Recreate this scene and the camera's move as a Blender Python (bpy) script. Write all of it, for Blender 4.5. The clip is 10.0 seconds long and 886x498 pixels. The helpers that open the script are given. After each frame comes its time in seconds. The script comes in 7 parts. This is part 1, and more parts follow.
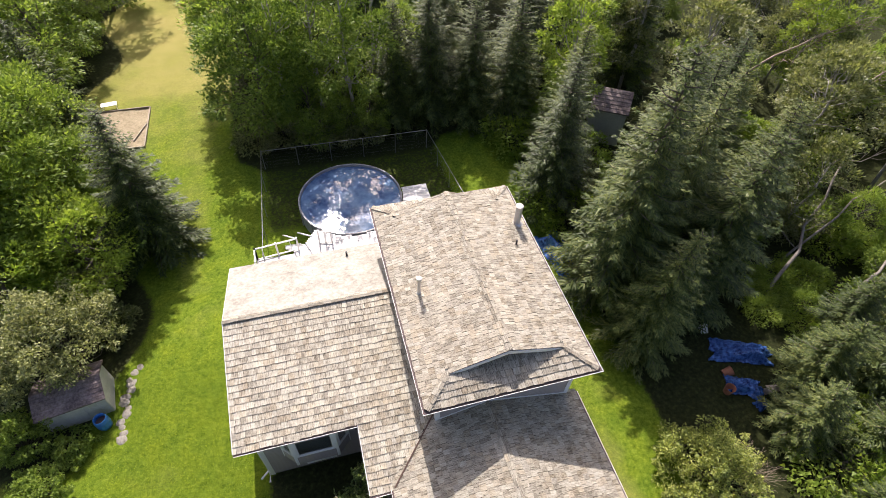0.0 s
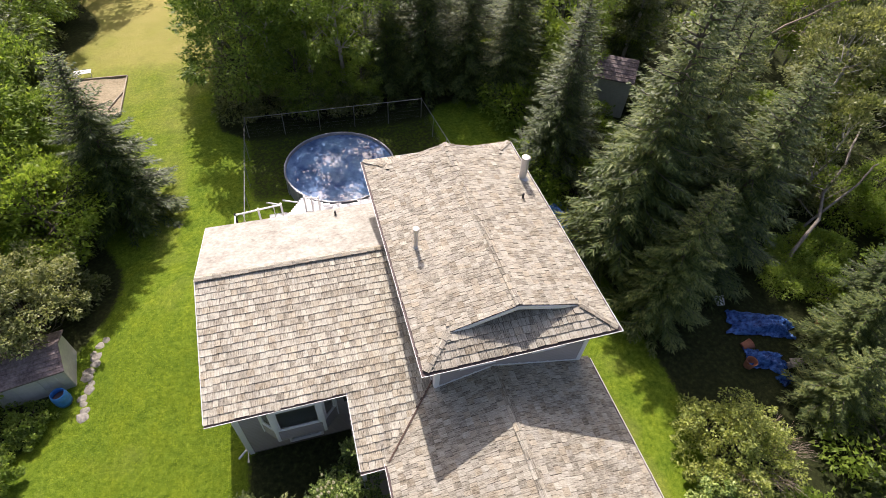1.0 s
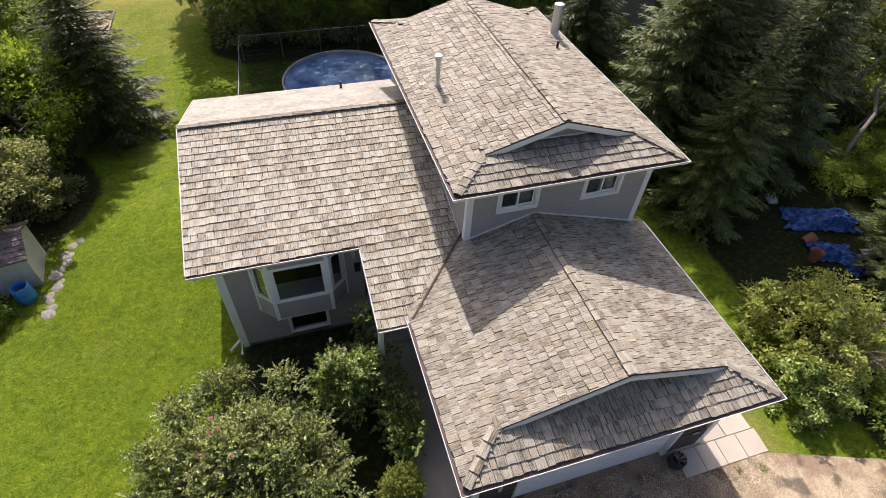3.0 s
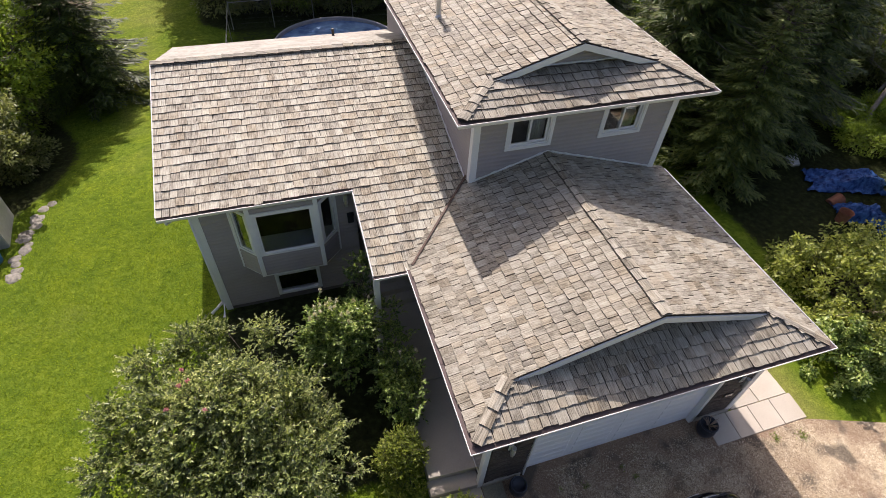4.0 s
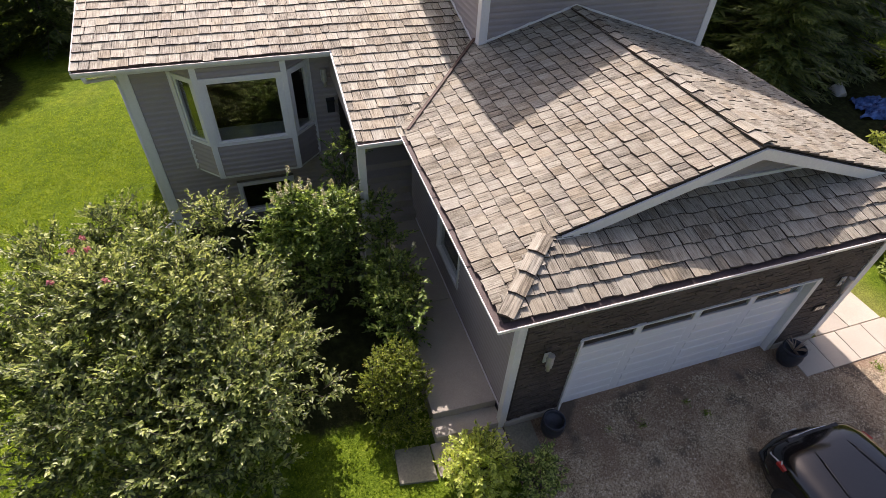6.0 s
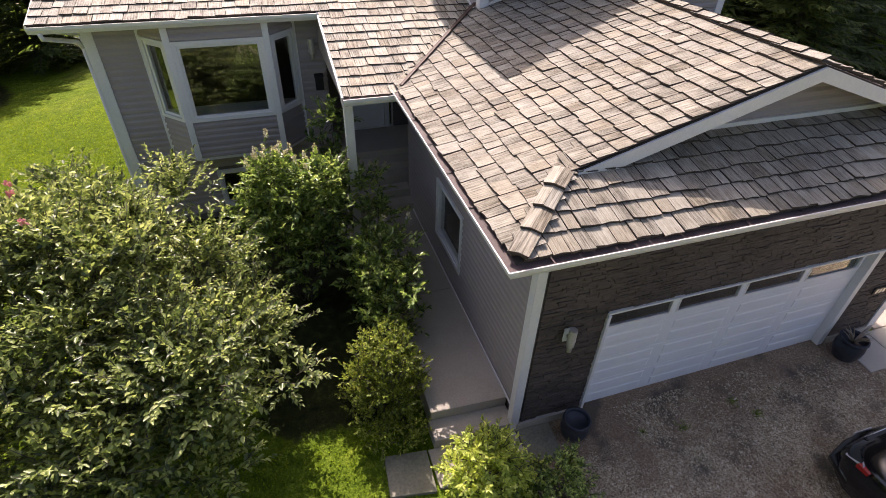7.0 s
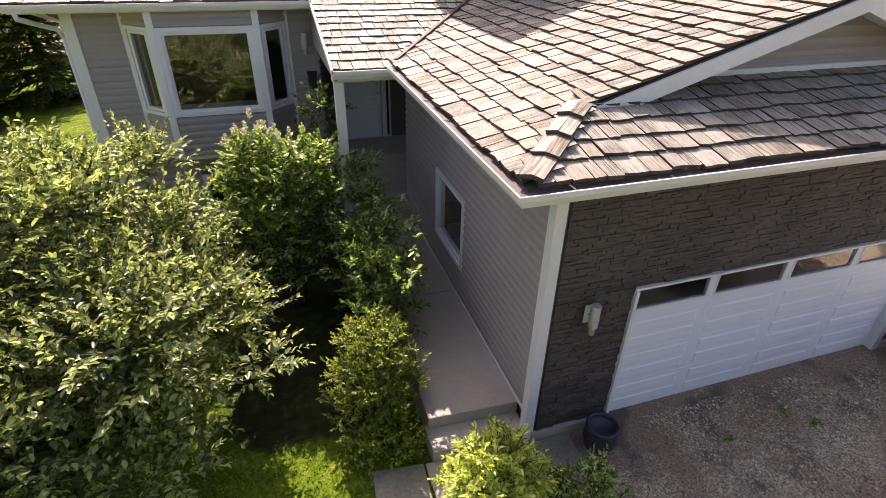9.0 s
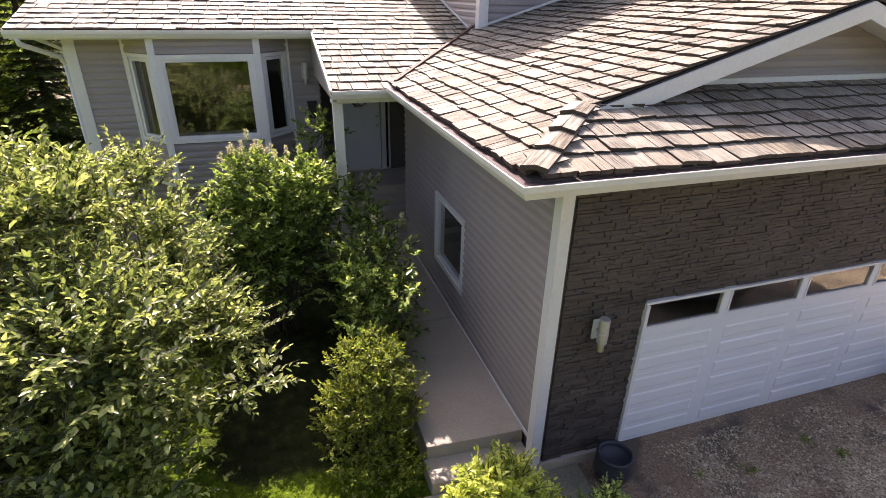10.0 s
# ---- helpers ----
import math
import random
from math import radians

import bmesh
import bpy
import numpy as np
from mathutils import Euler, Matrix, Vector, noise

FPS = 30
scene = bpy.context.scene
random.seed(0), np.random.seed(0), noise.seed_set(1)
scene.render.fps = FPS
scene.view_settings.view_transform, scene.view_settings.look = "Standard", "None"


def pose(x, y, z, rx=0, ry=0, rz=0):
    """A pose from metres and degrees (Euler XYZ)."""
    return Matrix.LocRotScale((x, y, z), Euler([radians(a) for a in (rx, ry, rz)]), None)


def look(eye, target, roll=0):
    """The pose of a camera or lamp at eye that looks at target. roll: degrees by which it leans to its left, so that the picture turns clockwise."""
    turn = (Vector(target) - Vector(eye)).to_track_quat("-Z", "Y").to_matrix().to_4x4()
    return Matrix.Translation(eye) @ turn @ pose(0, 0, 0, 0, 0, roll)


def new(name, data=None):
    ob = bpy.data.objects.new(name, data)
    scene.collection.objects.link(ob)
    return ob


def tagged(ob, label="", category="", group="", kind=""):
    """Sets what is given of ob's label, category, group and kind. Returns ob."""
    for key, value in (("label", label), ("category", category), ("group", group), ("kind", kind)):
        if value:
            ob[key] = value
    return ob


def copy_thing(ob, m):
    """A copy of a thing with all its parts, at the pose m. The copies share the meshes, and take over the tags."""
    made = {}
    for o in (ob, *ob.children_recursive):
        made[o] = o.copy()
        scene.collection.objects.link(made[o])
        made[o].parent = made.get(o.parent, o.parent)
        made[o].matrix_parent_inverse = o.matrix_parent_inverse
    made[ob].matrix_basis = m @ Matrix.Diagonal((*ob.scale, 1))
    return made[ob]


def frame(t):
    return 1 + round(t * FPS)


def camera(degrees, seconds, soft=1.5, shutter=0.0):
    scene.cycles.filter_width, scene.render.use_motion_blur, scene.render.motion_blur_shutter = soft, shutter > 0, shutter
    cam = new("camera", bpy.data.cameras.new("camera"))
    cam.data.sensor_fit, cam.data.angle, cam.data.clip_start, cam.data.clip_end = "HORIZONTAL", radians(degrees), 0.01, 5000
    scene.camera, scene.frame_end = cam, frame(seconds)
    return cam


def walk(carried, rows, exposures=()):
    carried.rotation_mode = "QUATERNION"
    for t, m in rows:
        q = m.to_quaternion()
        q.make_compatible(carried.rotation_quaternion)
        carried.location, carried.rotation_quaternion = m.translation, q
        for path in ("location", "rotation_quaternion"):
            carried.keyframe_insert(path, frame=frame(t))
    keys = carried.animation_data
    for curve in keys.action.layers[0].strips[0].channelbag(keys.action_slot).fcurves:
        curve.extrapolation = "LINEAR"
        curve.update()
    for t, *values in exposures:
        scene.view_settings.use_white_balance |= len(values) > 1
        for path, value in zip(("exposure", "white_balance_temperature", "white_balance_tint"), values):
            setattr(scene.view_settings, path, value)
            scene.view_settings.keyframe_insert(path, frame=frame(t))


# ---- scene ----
cam = camera(80.4, 10.0, 0.6)
PATH = [
    (0, (-1.332, -2.168, 23.191), (-0.921, -0.918, 21.686), 3.6),
    (0.5, (-1.231, -1.949, 21.879), (-0.806, -0.701, 20.375), 4.2),
    (1, (-1.535, -2.181, 20.31), (-1.087, -0.927, 18.819), 4.8),
    (1.5, (-1.976, -2.886, 18.816), (-1.519, -1.614, 17.342), 4.7),
    (2, (-2.51, -3.622, 16.99), (-2.052, -2.318, 15.544), 4.0),
    (2.5, (-2.633, -3.891, 15.675), (-2.173, -2.586, 14.23), 3.8),
    (4, (-2.707, -4.024, 12.462), (-2.233, -2.715, 11.027), 3.7),
    (4.5, (-2.698, -3.964, 11.466), (-2.224, -2.644, 10.04), 3.3),
    (5, (-2.751, -3.95, 10.428), (-2.268, -2.629, 9.006), 3.4),
    (5.5, (-2.736, -3.957, 9.467), (-2.244, -2.631, 8.053), 3.4),
    (6, (-2.709, -4.034, 8.384), (-2.204, -2.664, 7.017), 3.2),
    (7.5, (-2.442, -3.868, 6.145), (-1.916, -2.337, 4.97), 1.8),
    (8, (-2.412, -3.85, 5.818), (-1.883, -2.291, 4.683), 1.7),
    (8.5, (-2.395, -3.837, 5.526), (-1.859, -2.248, 4.436), 1.5),
    (9, (-2.39, -3.84, 5.28), (-1.847, -2.221, 4.239), 1.3),
    (9.5, (-2.375, -3.825, 5.045), (-1.823, -2.164, 4.076), 1.2),
    (10, (-2.37, -3.82, 4.812), (-1.801, -2.113, 3.938), 1.2),
]
walk(cam, [(t, look(eye, target, roll)) for t, eye, target, roll in PATH],
     [(0.0, 0.74, 6600, 19), (2.5, 0.48, 6600, 20), (5.0, 0.44, 6650, 21), (7.5, 0.88, 6800, 26), (10.0, 1.24, 6900, 28)])

# ---- world, sun, exposure ----
SUN_DIR = Vector((0.02, 0.70, 0.714)).normalized()
world = bpy.data.worlds.new("sky_world")
scene.world = world
world.use_nodes = True
_wn = world.node_tree.nodes
_sky = _wn.new("ShaderNodeTexSky")
_sky.sky_type = "NISHITA"
_sky.sun_disc = False
_sky.sun_elevation = math.asin(SUN_DIR.z)
_sky.sun_rotation = math.atan2(SUN_DIR.x, SUN_DIR.y)
_sky.air_density, _sky.dust_density, _sky.ozone_density = 0.9, 4.0, 0.3
_wn["Background"].inputs[1].default_value = 0.128
world.node_tree.links.new(_sky.outputs[0], _wn["Background"].inputs[0])
sun = new("sun", bpy.data.lights.new("sun", "SUN"))
sun.data.energy, sun.data.angle, sun.data.color = 4.4, radians(0.5), (1.0, 0.955, 0.88)
sun.matrix_world = look(SUN_DIR * 60, (0, 0, 0))

# ---- materials ----


def ramp(nt, fac, stops):
    r = nt.nodes.new("ShaderNodeValToRGB")
    while len(r.color_ramp.elements) < len(stops):
        r.color_ramp.elements.new(0.5)
    for e, (p, c) in zip(r.color_ramp.elements, stops):
        e.position, e.color = p, (*c, 1)
    nt.links.new(fac, r.inputs[0])
    return r.outputs[0]


def noise_tex(nt, coord, scale, detail=4, rough=0.55, stretch=None):
    n = nt.nodes.new("ShaderNodeTexNoise")
    n.inputs["Scale"].default_value, n.inputs["Detail"].default_value, n.inputs["Roughness"].default_value = scale, detail, rough
    if stretch:
        m = nt.nodes.new("ShaderNodeMapping")
        m.inputs["Scale"].default_value = stretch
        nt.links.new(coord, m.inputs[0])
        coord = m.outputs[0]
    nt.links.new(coord, n.inputs["Vector"])
    return n.outputs["Fac"]


def mix_col(nt, fac, a, b, mode="MIX"):
    m = nt.nodes.new("ShaderNodeMix")
    m.data_type, m.blend_type = "RGBA", mode
    for val, i in ((fac, 0), (a, 6), (b, 7)):
        if hasattr(val, "links"):
            nt.links.new(val, m.inputs[i])
        elif i == 0:
            m.inputs[0].default_value = val
        else:
            m.inputs[i].default_value = (*val, 1)
    return m.outputs[2]


def math_node(nt, op, a, b=0.0):
    m = nt.nodes.new("ShaderNodeMath")
    m.operation = op
    for i, v in enumerate((a, b)):
        if hasattr(v, "links"):
            nt.links.new(v, m.inputs[i])
        else:
            m.inputs[i].default_value = v
    return m.outputs[0]


def bare(name):
    m = bpy.data.materials.new(name)
    m.use_nodes = True
    return m, m.node_tree, m.node_tree.nodes["Principled BSDF"]


def add_bump(nt, bsdf, height, strength=0.4, dist=0.01):
    b = nt.nodes.new("ShaderNodeBump")
    b.inputs["Strength"].default_value, b.inputs["Distance"].default_value = strength, dist
    nt.links.new(height, b.inputs["Height"])
    nt.links.new(b.outputs[0], bsdf.inputs["Normal"])


def surface(name, dark, light, rough=0.8, fine=40.0, broad=1.5, bump=0.2, dist=0.004, metal=0.0, stretch=None, spec=0.4, vary=0.0):
    """Two scales of colour variation with fine relief."""
    m, nt, b = bare(name)
    pos = nt.nodes.new("ShaderNodeNewGeometry").outputs["Position"]
    f = noise_tex(nt, pos, fine, 5, 0.6, stretch)
    g = noise_tex(nt, pos, broad, 3, 0.55)
    fac = math_node(nt, "ADD", math_node(nt, "MULTIPLY", f, 0.55), math_node(nt, "MULTIPLY", g, 0.45))
    col = ramp(nt, fac, [(0.32, dark), (0.68, light)])
    if vary:
        info = nt.nodes.new("ShaderNodeObjectInfo").outputs["Random"]
        k = math_node(nt, "ADD", 1 - vary, math_node(nt, "MULTIPLY", info, 2 * vary))
        hsv = nt.nodes.new("ShaderNodeHueSaturation")
        nt.links.new(col, hsv.inputs["Color"])
        nt.links.new(k, hsv.inputs["Value"])
        col = hsv.outputs[0]
    nt.links.new(col, b.inputs["Base Color"])
    b.inputs["Roughness"].default_value, b.inputs["Metallic"].default_value = rough, metal
    b.inputs["Specular IOR Level"].default_value = spec
    if bump:
        add_bump(nt, b, f, bump, dist)
    return m


def shake_material(name, per_object, tones, rough=0.66):
    """Weathered cedar: grain along the slope (UV in metres), tone by piece."""
    m, nt, b = bare(name)
    uv = nt.nodes.new("ShaderNodeUVMap")
    if per_object:
        rnd = nt.nodes.new("ShaderNodeObjectInfo").outputs["Random"]
    else:
        rnd = nt.nodes.new("ShaderNodeNewGeometry").outputs["Random Per Island"]
    off = nt.nodes.new("ShaderNodeCombineXYZ")
    nt.links.new(math_node(nt, "MULTIPLY", rnd, 37.0), off.inputs[0])
    nt.links.new(math_node(nt, "MULTIPLY", rnd, 53.0), off.inputs[1])
    add = nt.nodes.new("ShaderNodeVectorMath")
    nt.links.new(uv.outputs[0], add.inputs[0])
    nt.links.new(off.outputs[0], add.inputs[1])
    grain = noise_tex(nt, add.outputs[0], 1.0, 5, 0.72, (62, 2.2, 1))
    blotch = noise_tex(nt, add.outputs[0], 9.0, 3, 0.6, (1, 0.5, 1))
    pos = nt.nodes.new("ShaderNodeNewGeometry").outputs["Position"]
    broad = noise_tex(nt, pos, 0.9, 3, 0.6)
    fac = math_node(nt, "ADD", math_node(nt, "MULTIPLY", grain, 0.52), math_node(nt, "MULTIPLY", blotch, 0.18))
    fac = math_node(nt, "ADD", fac, math_node(nt, "MULTIPLY", math_node(nt, "FRACT", math_node(nt, "MULTIPLY", rnd, 13.7)), 0.075))
    fac = math_node(nt, "ADD", fac, math_node(nt, "MULTIPLY", broad, 0.07))
    col = ramp(nt, fac, [(0.315, tones[0]), (0.378, tones[1]), (0.435, tones[2]), (0.54, tones[3])])
    # some pieces weathered warm brown, others silver grey
    tone = math_node(nt, "FRACT", math_node(nt, "MULTIPLY", rnd, 7.31))
    tint = ramp(nt, tone, [(0.0, (0.95, 0.89, 0.80)), (0.3, (1.0, 0.98, 0.94)), (0.75, (1.0, 1.0, 0.98)), (1.0, (0.93, 0.93, 0.93))])
    nt.links.new(mix_col(nt, 1.0, col, tint, "MULTIPLY"), b.inputs["Base Color"])
    b.inputs["Roughness"].default_value = rough
    b.inputs["Specular IOR Level"].default_value = 0.24
    add_bump(nt, b, grain, 1.0, 0.018)
    return m


TONES = ((0.075, 0.063, 0.047), (0.208, 0.188, 0.148), (0.338, 0.313, 0.256), (0.50, 0.475, 0.402))
M_SHAKE = shake_material("weathered_cedar", False, TONES)
M_SHAKE_PIECE = shake_material("weathered_cedar_piece", True, TONES)
TONES_PALE = tuple(tuple(min(0.62, v * 1.3) for v in c) for c in TONES)
M_SHAKE_PALE = shake_material("silvered_cedar", False, TONES_PALE)
M_SHAKE_PALE_PIECE = shake_material("silvered_cedar_piece", True, TONES_PALE)
# butts and sides: weathered end grain plus painted shade lines between the shakes
M_SHAKE_END = surface("cedar_butts_weathered_and_shaded", (0.030, 0.022, 0.017), (0.11, 0.085, 0.066), 0.9, 60, 5, 0.6, 0.01)
M_MEMBRANE = surface("pale_rolled_roofing", (0.17, 0.158, 0.128), (0.42, 0.40, 0.35), 0.75, 7.0, 1.6, 0.25, 0.006, spec=0.5)
M_DECK = surface("roof_sheathing", (0.03, 0.025, 0.02), (0.06, 0.05, 0.04), 0.9)


def siding_material():
    m, nt, b = bare("taupe_vinyl_siding")
    pos = nt.nodes.new("ShaderNodeNewGeometry").outputs["Position"]
    f = noise_tex(nt, pos, 14, 4, 0.6, (1, 1, 6))
    g = noise_tex(nt, pos, 0.8, 3)
    col = ramp(nt, math_node(nt, "ADD", math_node(nt, "MULTIPLY", f, 0.4), math_node(nt, "MULTIPLY", g, 0.6)),
               [(0.3, (0.28, 0.245, 0.232)), (0.7, (0.36, 0.317, 0.30))])
    nt.links.new(col, b.inputs["Base Color"])
    b.inputs["Roughness"].default_value = 0.5
    add_bump(nt, b, f, 0.12, 0.002)
    return m


M_SIDING = siding_material()
M_WALL = surface("wall_core", (0.12, 0.105, 0.10), (0.15, 0.13, 0.12), 0.85)
M_WHITE = surface("white_painted_trim", (0.66, 0.65, 0.63), (0.77, 0.76, 0.74), 0.45, 30, 1.2, 0.06, 0.002)
M_DOOR = surface("white_steel_door", (0.74, 0.75, 0.77), (0.82, 0.83, 0.84), 0.4, 60, 0.9, 0.04, 0.001)
M_GUTTER_IN = surface("gutter_lining", (0.055, 0.038, 0.036), (0.12, 0.085, 0.080), 0.7)
M_STONE = surface("dark_brown_stone", (0.042, 0.033, 0.027), (0.102, 0.080, 0.065), 0.7, 26, 2.2, 0.8, 0.010, vary=0.22, stretch=(0.35, 1, 1.6))
M_CONC = surface("concrete", (0.34, 0.30, 0.25), (0.48, 0.43, 0.365), 0.85, 45, 1.3, 0.25, 0.003)
# grey-green concrete, darkened so the slabs' shade sits in the colour
M_SLAB = surface("shade_darkened_slab", (0.14, 0.135, 0.10), (0.30, 0.28, 0.215), 0.9, 30, 2.5, 0.4, 0.004)
M_PAVER = surface("paver_concrete", (0.42, 0.37, 0.30), (0.55, 0.50, 0.42), 0.85, 45, 1.3, 0.25, 0.003, vary=0.06)
M_METAL = surface("brushed_steel", (0.42, 0.41, 0.39), (0.6, 0.58, 0.55), 0.32, 50, 2, 0.05, 0.001, 0.9)
M_GALV = surface("galvanised_flue", (0.5, 0.48, 0.46), (0.66, 0.64, 0.62), 0.45, 30, 4, 0.05, 0.001, 0.55)
M_BLACK = surface("black_plastic", (0.012, 0.012, 0.013), (0.03, 0.03, 0.032), 0.45)
M_POT = surface("charcoal_pot_glaze", (0.018, 0.02, 0.028), (0.045, 0.05, 0.062), 0.42, 20, 2, 0.15, 0.003)
M_SOIL = surface("potting_soil", (0.015, 0.011, 0.008), (0.04, 0.03, 0.022), 0.95, 60, 6, 0.6, 0.01)
M_BARK = surface("grey_bark", (0.05, 0.04, 0.032), (0.16, 0.135, 0.11), 0.9, 14, 2, 0.8, 0.02, stretch=(1, 1, 0.25))
M_BIRCH = surface("pale_bark", (0.16, 0.145, 0.125), (0.50, 0.47, 0.42), 0.8, 9, 2.5, 0.4, 0.01, stretch=(1, 1, 2.5))
M_SNAG = surface("grey_dead_bark", (0.10, 0.085, 0.07), (0.32, 0.285, 0.24), 0.85, 14, 2.5, 0.5, 0.01, stretch=(1, 1, 0.4))
M_DEADWOOD = surface("dry_branches", (0.24, 0.18, 0.13), (0.42, 0.34, 0.26), 0.85, 18, 2, 0.4, 0.005)
# near-black mottling paints in the shade of folds and overhanging boughs
M_TARP = surface("blue_tarpaulin_painted_shade", (0.004, 0.012, 0.09), (0.08, 0.22, 0.58), 0.25, 6, 3.0, 1.0, 0.12)
M_FABRIC = surface("pale_curtain", (0.45, 0.43, 0.38), (0.62, 0.60, 0.54), 0.9, 60, 5, 0.2, 0.004)
# room surfaces: the gloom of unlit interiors is put into this colour
M_ROOM = surface("room_painted_dim", (0.05, 0.045, 0.04), (0.09, 0.08, 0.07), 0.9)
M_BARREL = surface("blue_barrel_plastic", (0.02, 0.13, 0.38), (0.05, 0.24, 0.58), 0.4, 12, 2, 0.1, 0.003)
M_SHEDWALL = surface("shed_sheet_metal", (0.42, 0.41, 0.38), (0.58, 0.56, 0.52), 0.55, 8, 1.2, 0.1, 0.003)
M_SHEDROOF = surface("lichen_shingle_roof", (0.05, 0.035, 0.035), (0.30, 0.24, 0.23), 0.9, 10, 2, 0.7, 0.015)
M_DECKWOOD = surface("white_deck_boards", (0.55, 0.54, 0.52), (0.76, 0.75, 0.73), 0.5, 30, 1.5, 0.15, 0.003)
M_POOLWALL = surface("grey_pool_rim", (0.20, 0.21, 0.23), (0.34, 0.35, 0.37), 0.4, 20, 2, 0.08, 0.002)
M_WIRE = surface("galvanised_wire", (0.22, 0.23, 0.23), (0.38, 0.38, 0.38), 0.5, 30, 3, 0, 0.001, 0.7)
M_CARPAINT = surface("black_car_paint", (0.004, 0.004, 0.006), (0.008, 0.008, 0.011), 0.12, 80, 1, 0, 0.001, 0.0, spec=0.8)
M_CARSILVER = surface("silver_car_paint", (0.30, 0.31, 0.32), (0.38, 0.39, 0.40), 0.25, 80, 1, 0, 0.001, 0.6)
M_CARGLASS = surface("tinted_car_glass", (0.006, 0.007, 0.009), (0.010, 0.012, 0.014), 0.05, 80, 1, 0, 0.001, spec=0.9)
M_HEADLAMP = surface("headlamp_lens", (0.45, 0.46, 0.48), (0.62, 0.63, 0.65), 0.12, 80, 1, 0, 0.001, 0.2, spec=0.8)
M_CHROME = surface("chrome", (0.75, 0.75, 0.76), (0.85, 0.85, 0.86), 0.12, 80, 1, 0, 0.001, 1.0)
M_TYRE = surface("tyre_rubber", (0.012, 0.012, 0.012), (0.03, 0.03, 0.03), 0.85)
M_REDLENS = surface("red_lens", (0.30, 0.012, 0.01), (0.42, 0.03, 0.02), 0.15, 80, 1, 0)
M_ROCK = surface("pale_stone", (0.12, 0.11, 0.09), (0.36, 0.33, 0.28), 0.85, 12, 2, 0.6, 0.02, vary=0.15)
M_TIMBER = surface("grey_timber", (0.20, 0.17, 0.14), (0.42, 0.37, 0.31), 0.85, 20, 2, 0.4, 0.004)
M_GARDEN = surface("dry_garden_soil", (0.17, 0.14, 0.08), (0.42, 0.35, 0.24), 0.95, 9, 1.2, 0.8, 0.03)
M_RUST = surface("rusty_clay", (0.25, 0.09, 0.05), (0.42, 0.19, 0.11), 0.8, 12, 2, 0.3, 0.004)


def glass_material(name, tint, rough=0.02):
    m, nt, b = bare(name)
    b.inputs["Base Color"].default_value = (*tint, 1)
    b.inputs["Roughness"].default_value = rough
    b.inputs["Transmission Weight"].default_value = 1.0
    b.inputs["IOR"].default_value = 1.85
    return m


M_GLASS = glass_material("window_glass", (0.86, 0.90, 0.88))


def water_material():
    m, nt, b = bare("pool_water_painted_dapples")
    pos = nt.nodes.new("ShaderNodeNewGeometry").outputs["Position"]
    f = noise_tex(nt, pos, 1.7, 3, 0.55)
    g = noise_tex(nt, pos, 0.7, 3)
    # noise mixes pale patches into the blue, standing in for sun dapples
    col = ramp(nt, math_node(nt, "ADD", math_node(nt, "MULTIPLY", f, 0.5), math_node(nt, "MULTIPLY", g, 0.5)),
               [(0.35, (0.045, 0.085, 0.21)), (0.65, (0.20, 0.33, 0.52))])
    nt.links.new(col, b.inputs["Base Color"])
    b.inputs["Roughness"].default_value = 0.04
    b.inputs["Specular IOR Level"].default_value = 0.8
    add_bump(nt, b, noise_tex(nt, pos, 5.0, 2, 0.5), 0.2, 0.006)
    return m


M_WATER = water_material()


def leaf_material(name, c0, c1, c2, gloss=0.4, trans=0.35, spec=0.3, through_blue=0.58):
    m, nt, b = bare(name)
    geo = nt.nodes.new("ShaderNodeNewGeometry")
    info = nt.nodes.new("ShaderNodeObjectInfo").outputs["Random"]
    broad = noise_tex(nt, geo.outputs["Position"], 0.7, 3)
    fac = math_node(nt, "ADD", math_node(nt, "MULTIPLY", geo.outputs["Random Per Island"], 0.5), math_node(nt, "MULTIPLY", broad, 0.5))
    fac = math_node(nt, "ADD", fac, math_node(nt, "MULTIPLY", math_node(nt, "SUBTRACT", info, 0.5), 0.3))
    col = ramp(nt, fac, [(0.2, c0), (0.5, c1), (0.8, c2)])
    nt.links.new(col, b.inputs["Base Color"])
    b.inputs["Roughness"].default_value = gloss
    b.inputs["Specular IOR Level"].default_value = spec
    tr = nt.nodes.new("ShaderNodeBsdfTranslucent")
    warm = mix_col(nt, 1.0, col, (1.0, 1.0, through_blue), "MULTIPLY")
    bright = nt.nodes.new("ShaderNodeHueSaturation")
    bright.inputs["Value"].default_value = 1.5
    nt.links.new(warm, bright.inputs["Color"])
    nt.links.new(bright.outputs[0], tr.inputs["Color"])
    mx = nt.nodes.new("ShaderNodeMixShader")
    mx.inputs[0].default_value = trans
    nt.links.new(b.outputs[0], mx.inputs[1])
    nt.links.new(tr.outputs[0], mx.inputs[2])
    nt.links.new(mx.outputs[0], nt.nodes["Material Output"].inputs[0])
    return m


M_LEAF = leaf_material("broad_leaves", (0.08, 0.135, 0.025), (0.175, 0.25, 0.046), (0.3, 0.39, 0.08), 0.5, 0.45, 0.25)
M_LEAF_ASPEN = leaf_material("bright_aspen_leaves", (0.10, 0.165, 0.022), (0.175, 0.255, 0.036), (0.265, 0.34, 0.06), 0.5, 0.5, 0.25)
M_LEAF_DULL = leaf_material("olive_leaves", (0.065, 0.085, 0.03), (0.14, 0.165, 0.062), (0.265, 0.28, 0.125), 0.42, 0.42, 0.35)
M_LEAF_PALE = leaf_material("pale_grey_green_leaves", (0.07, 0.088, 0.035), (0.215, 0.24, 0.10), (0.45, 0.46, 0.22), 0.4, 0.4, 0.4)
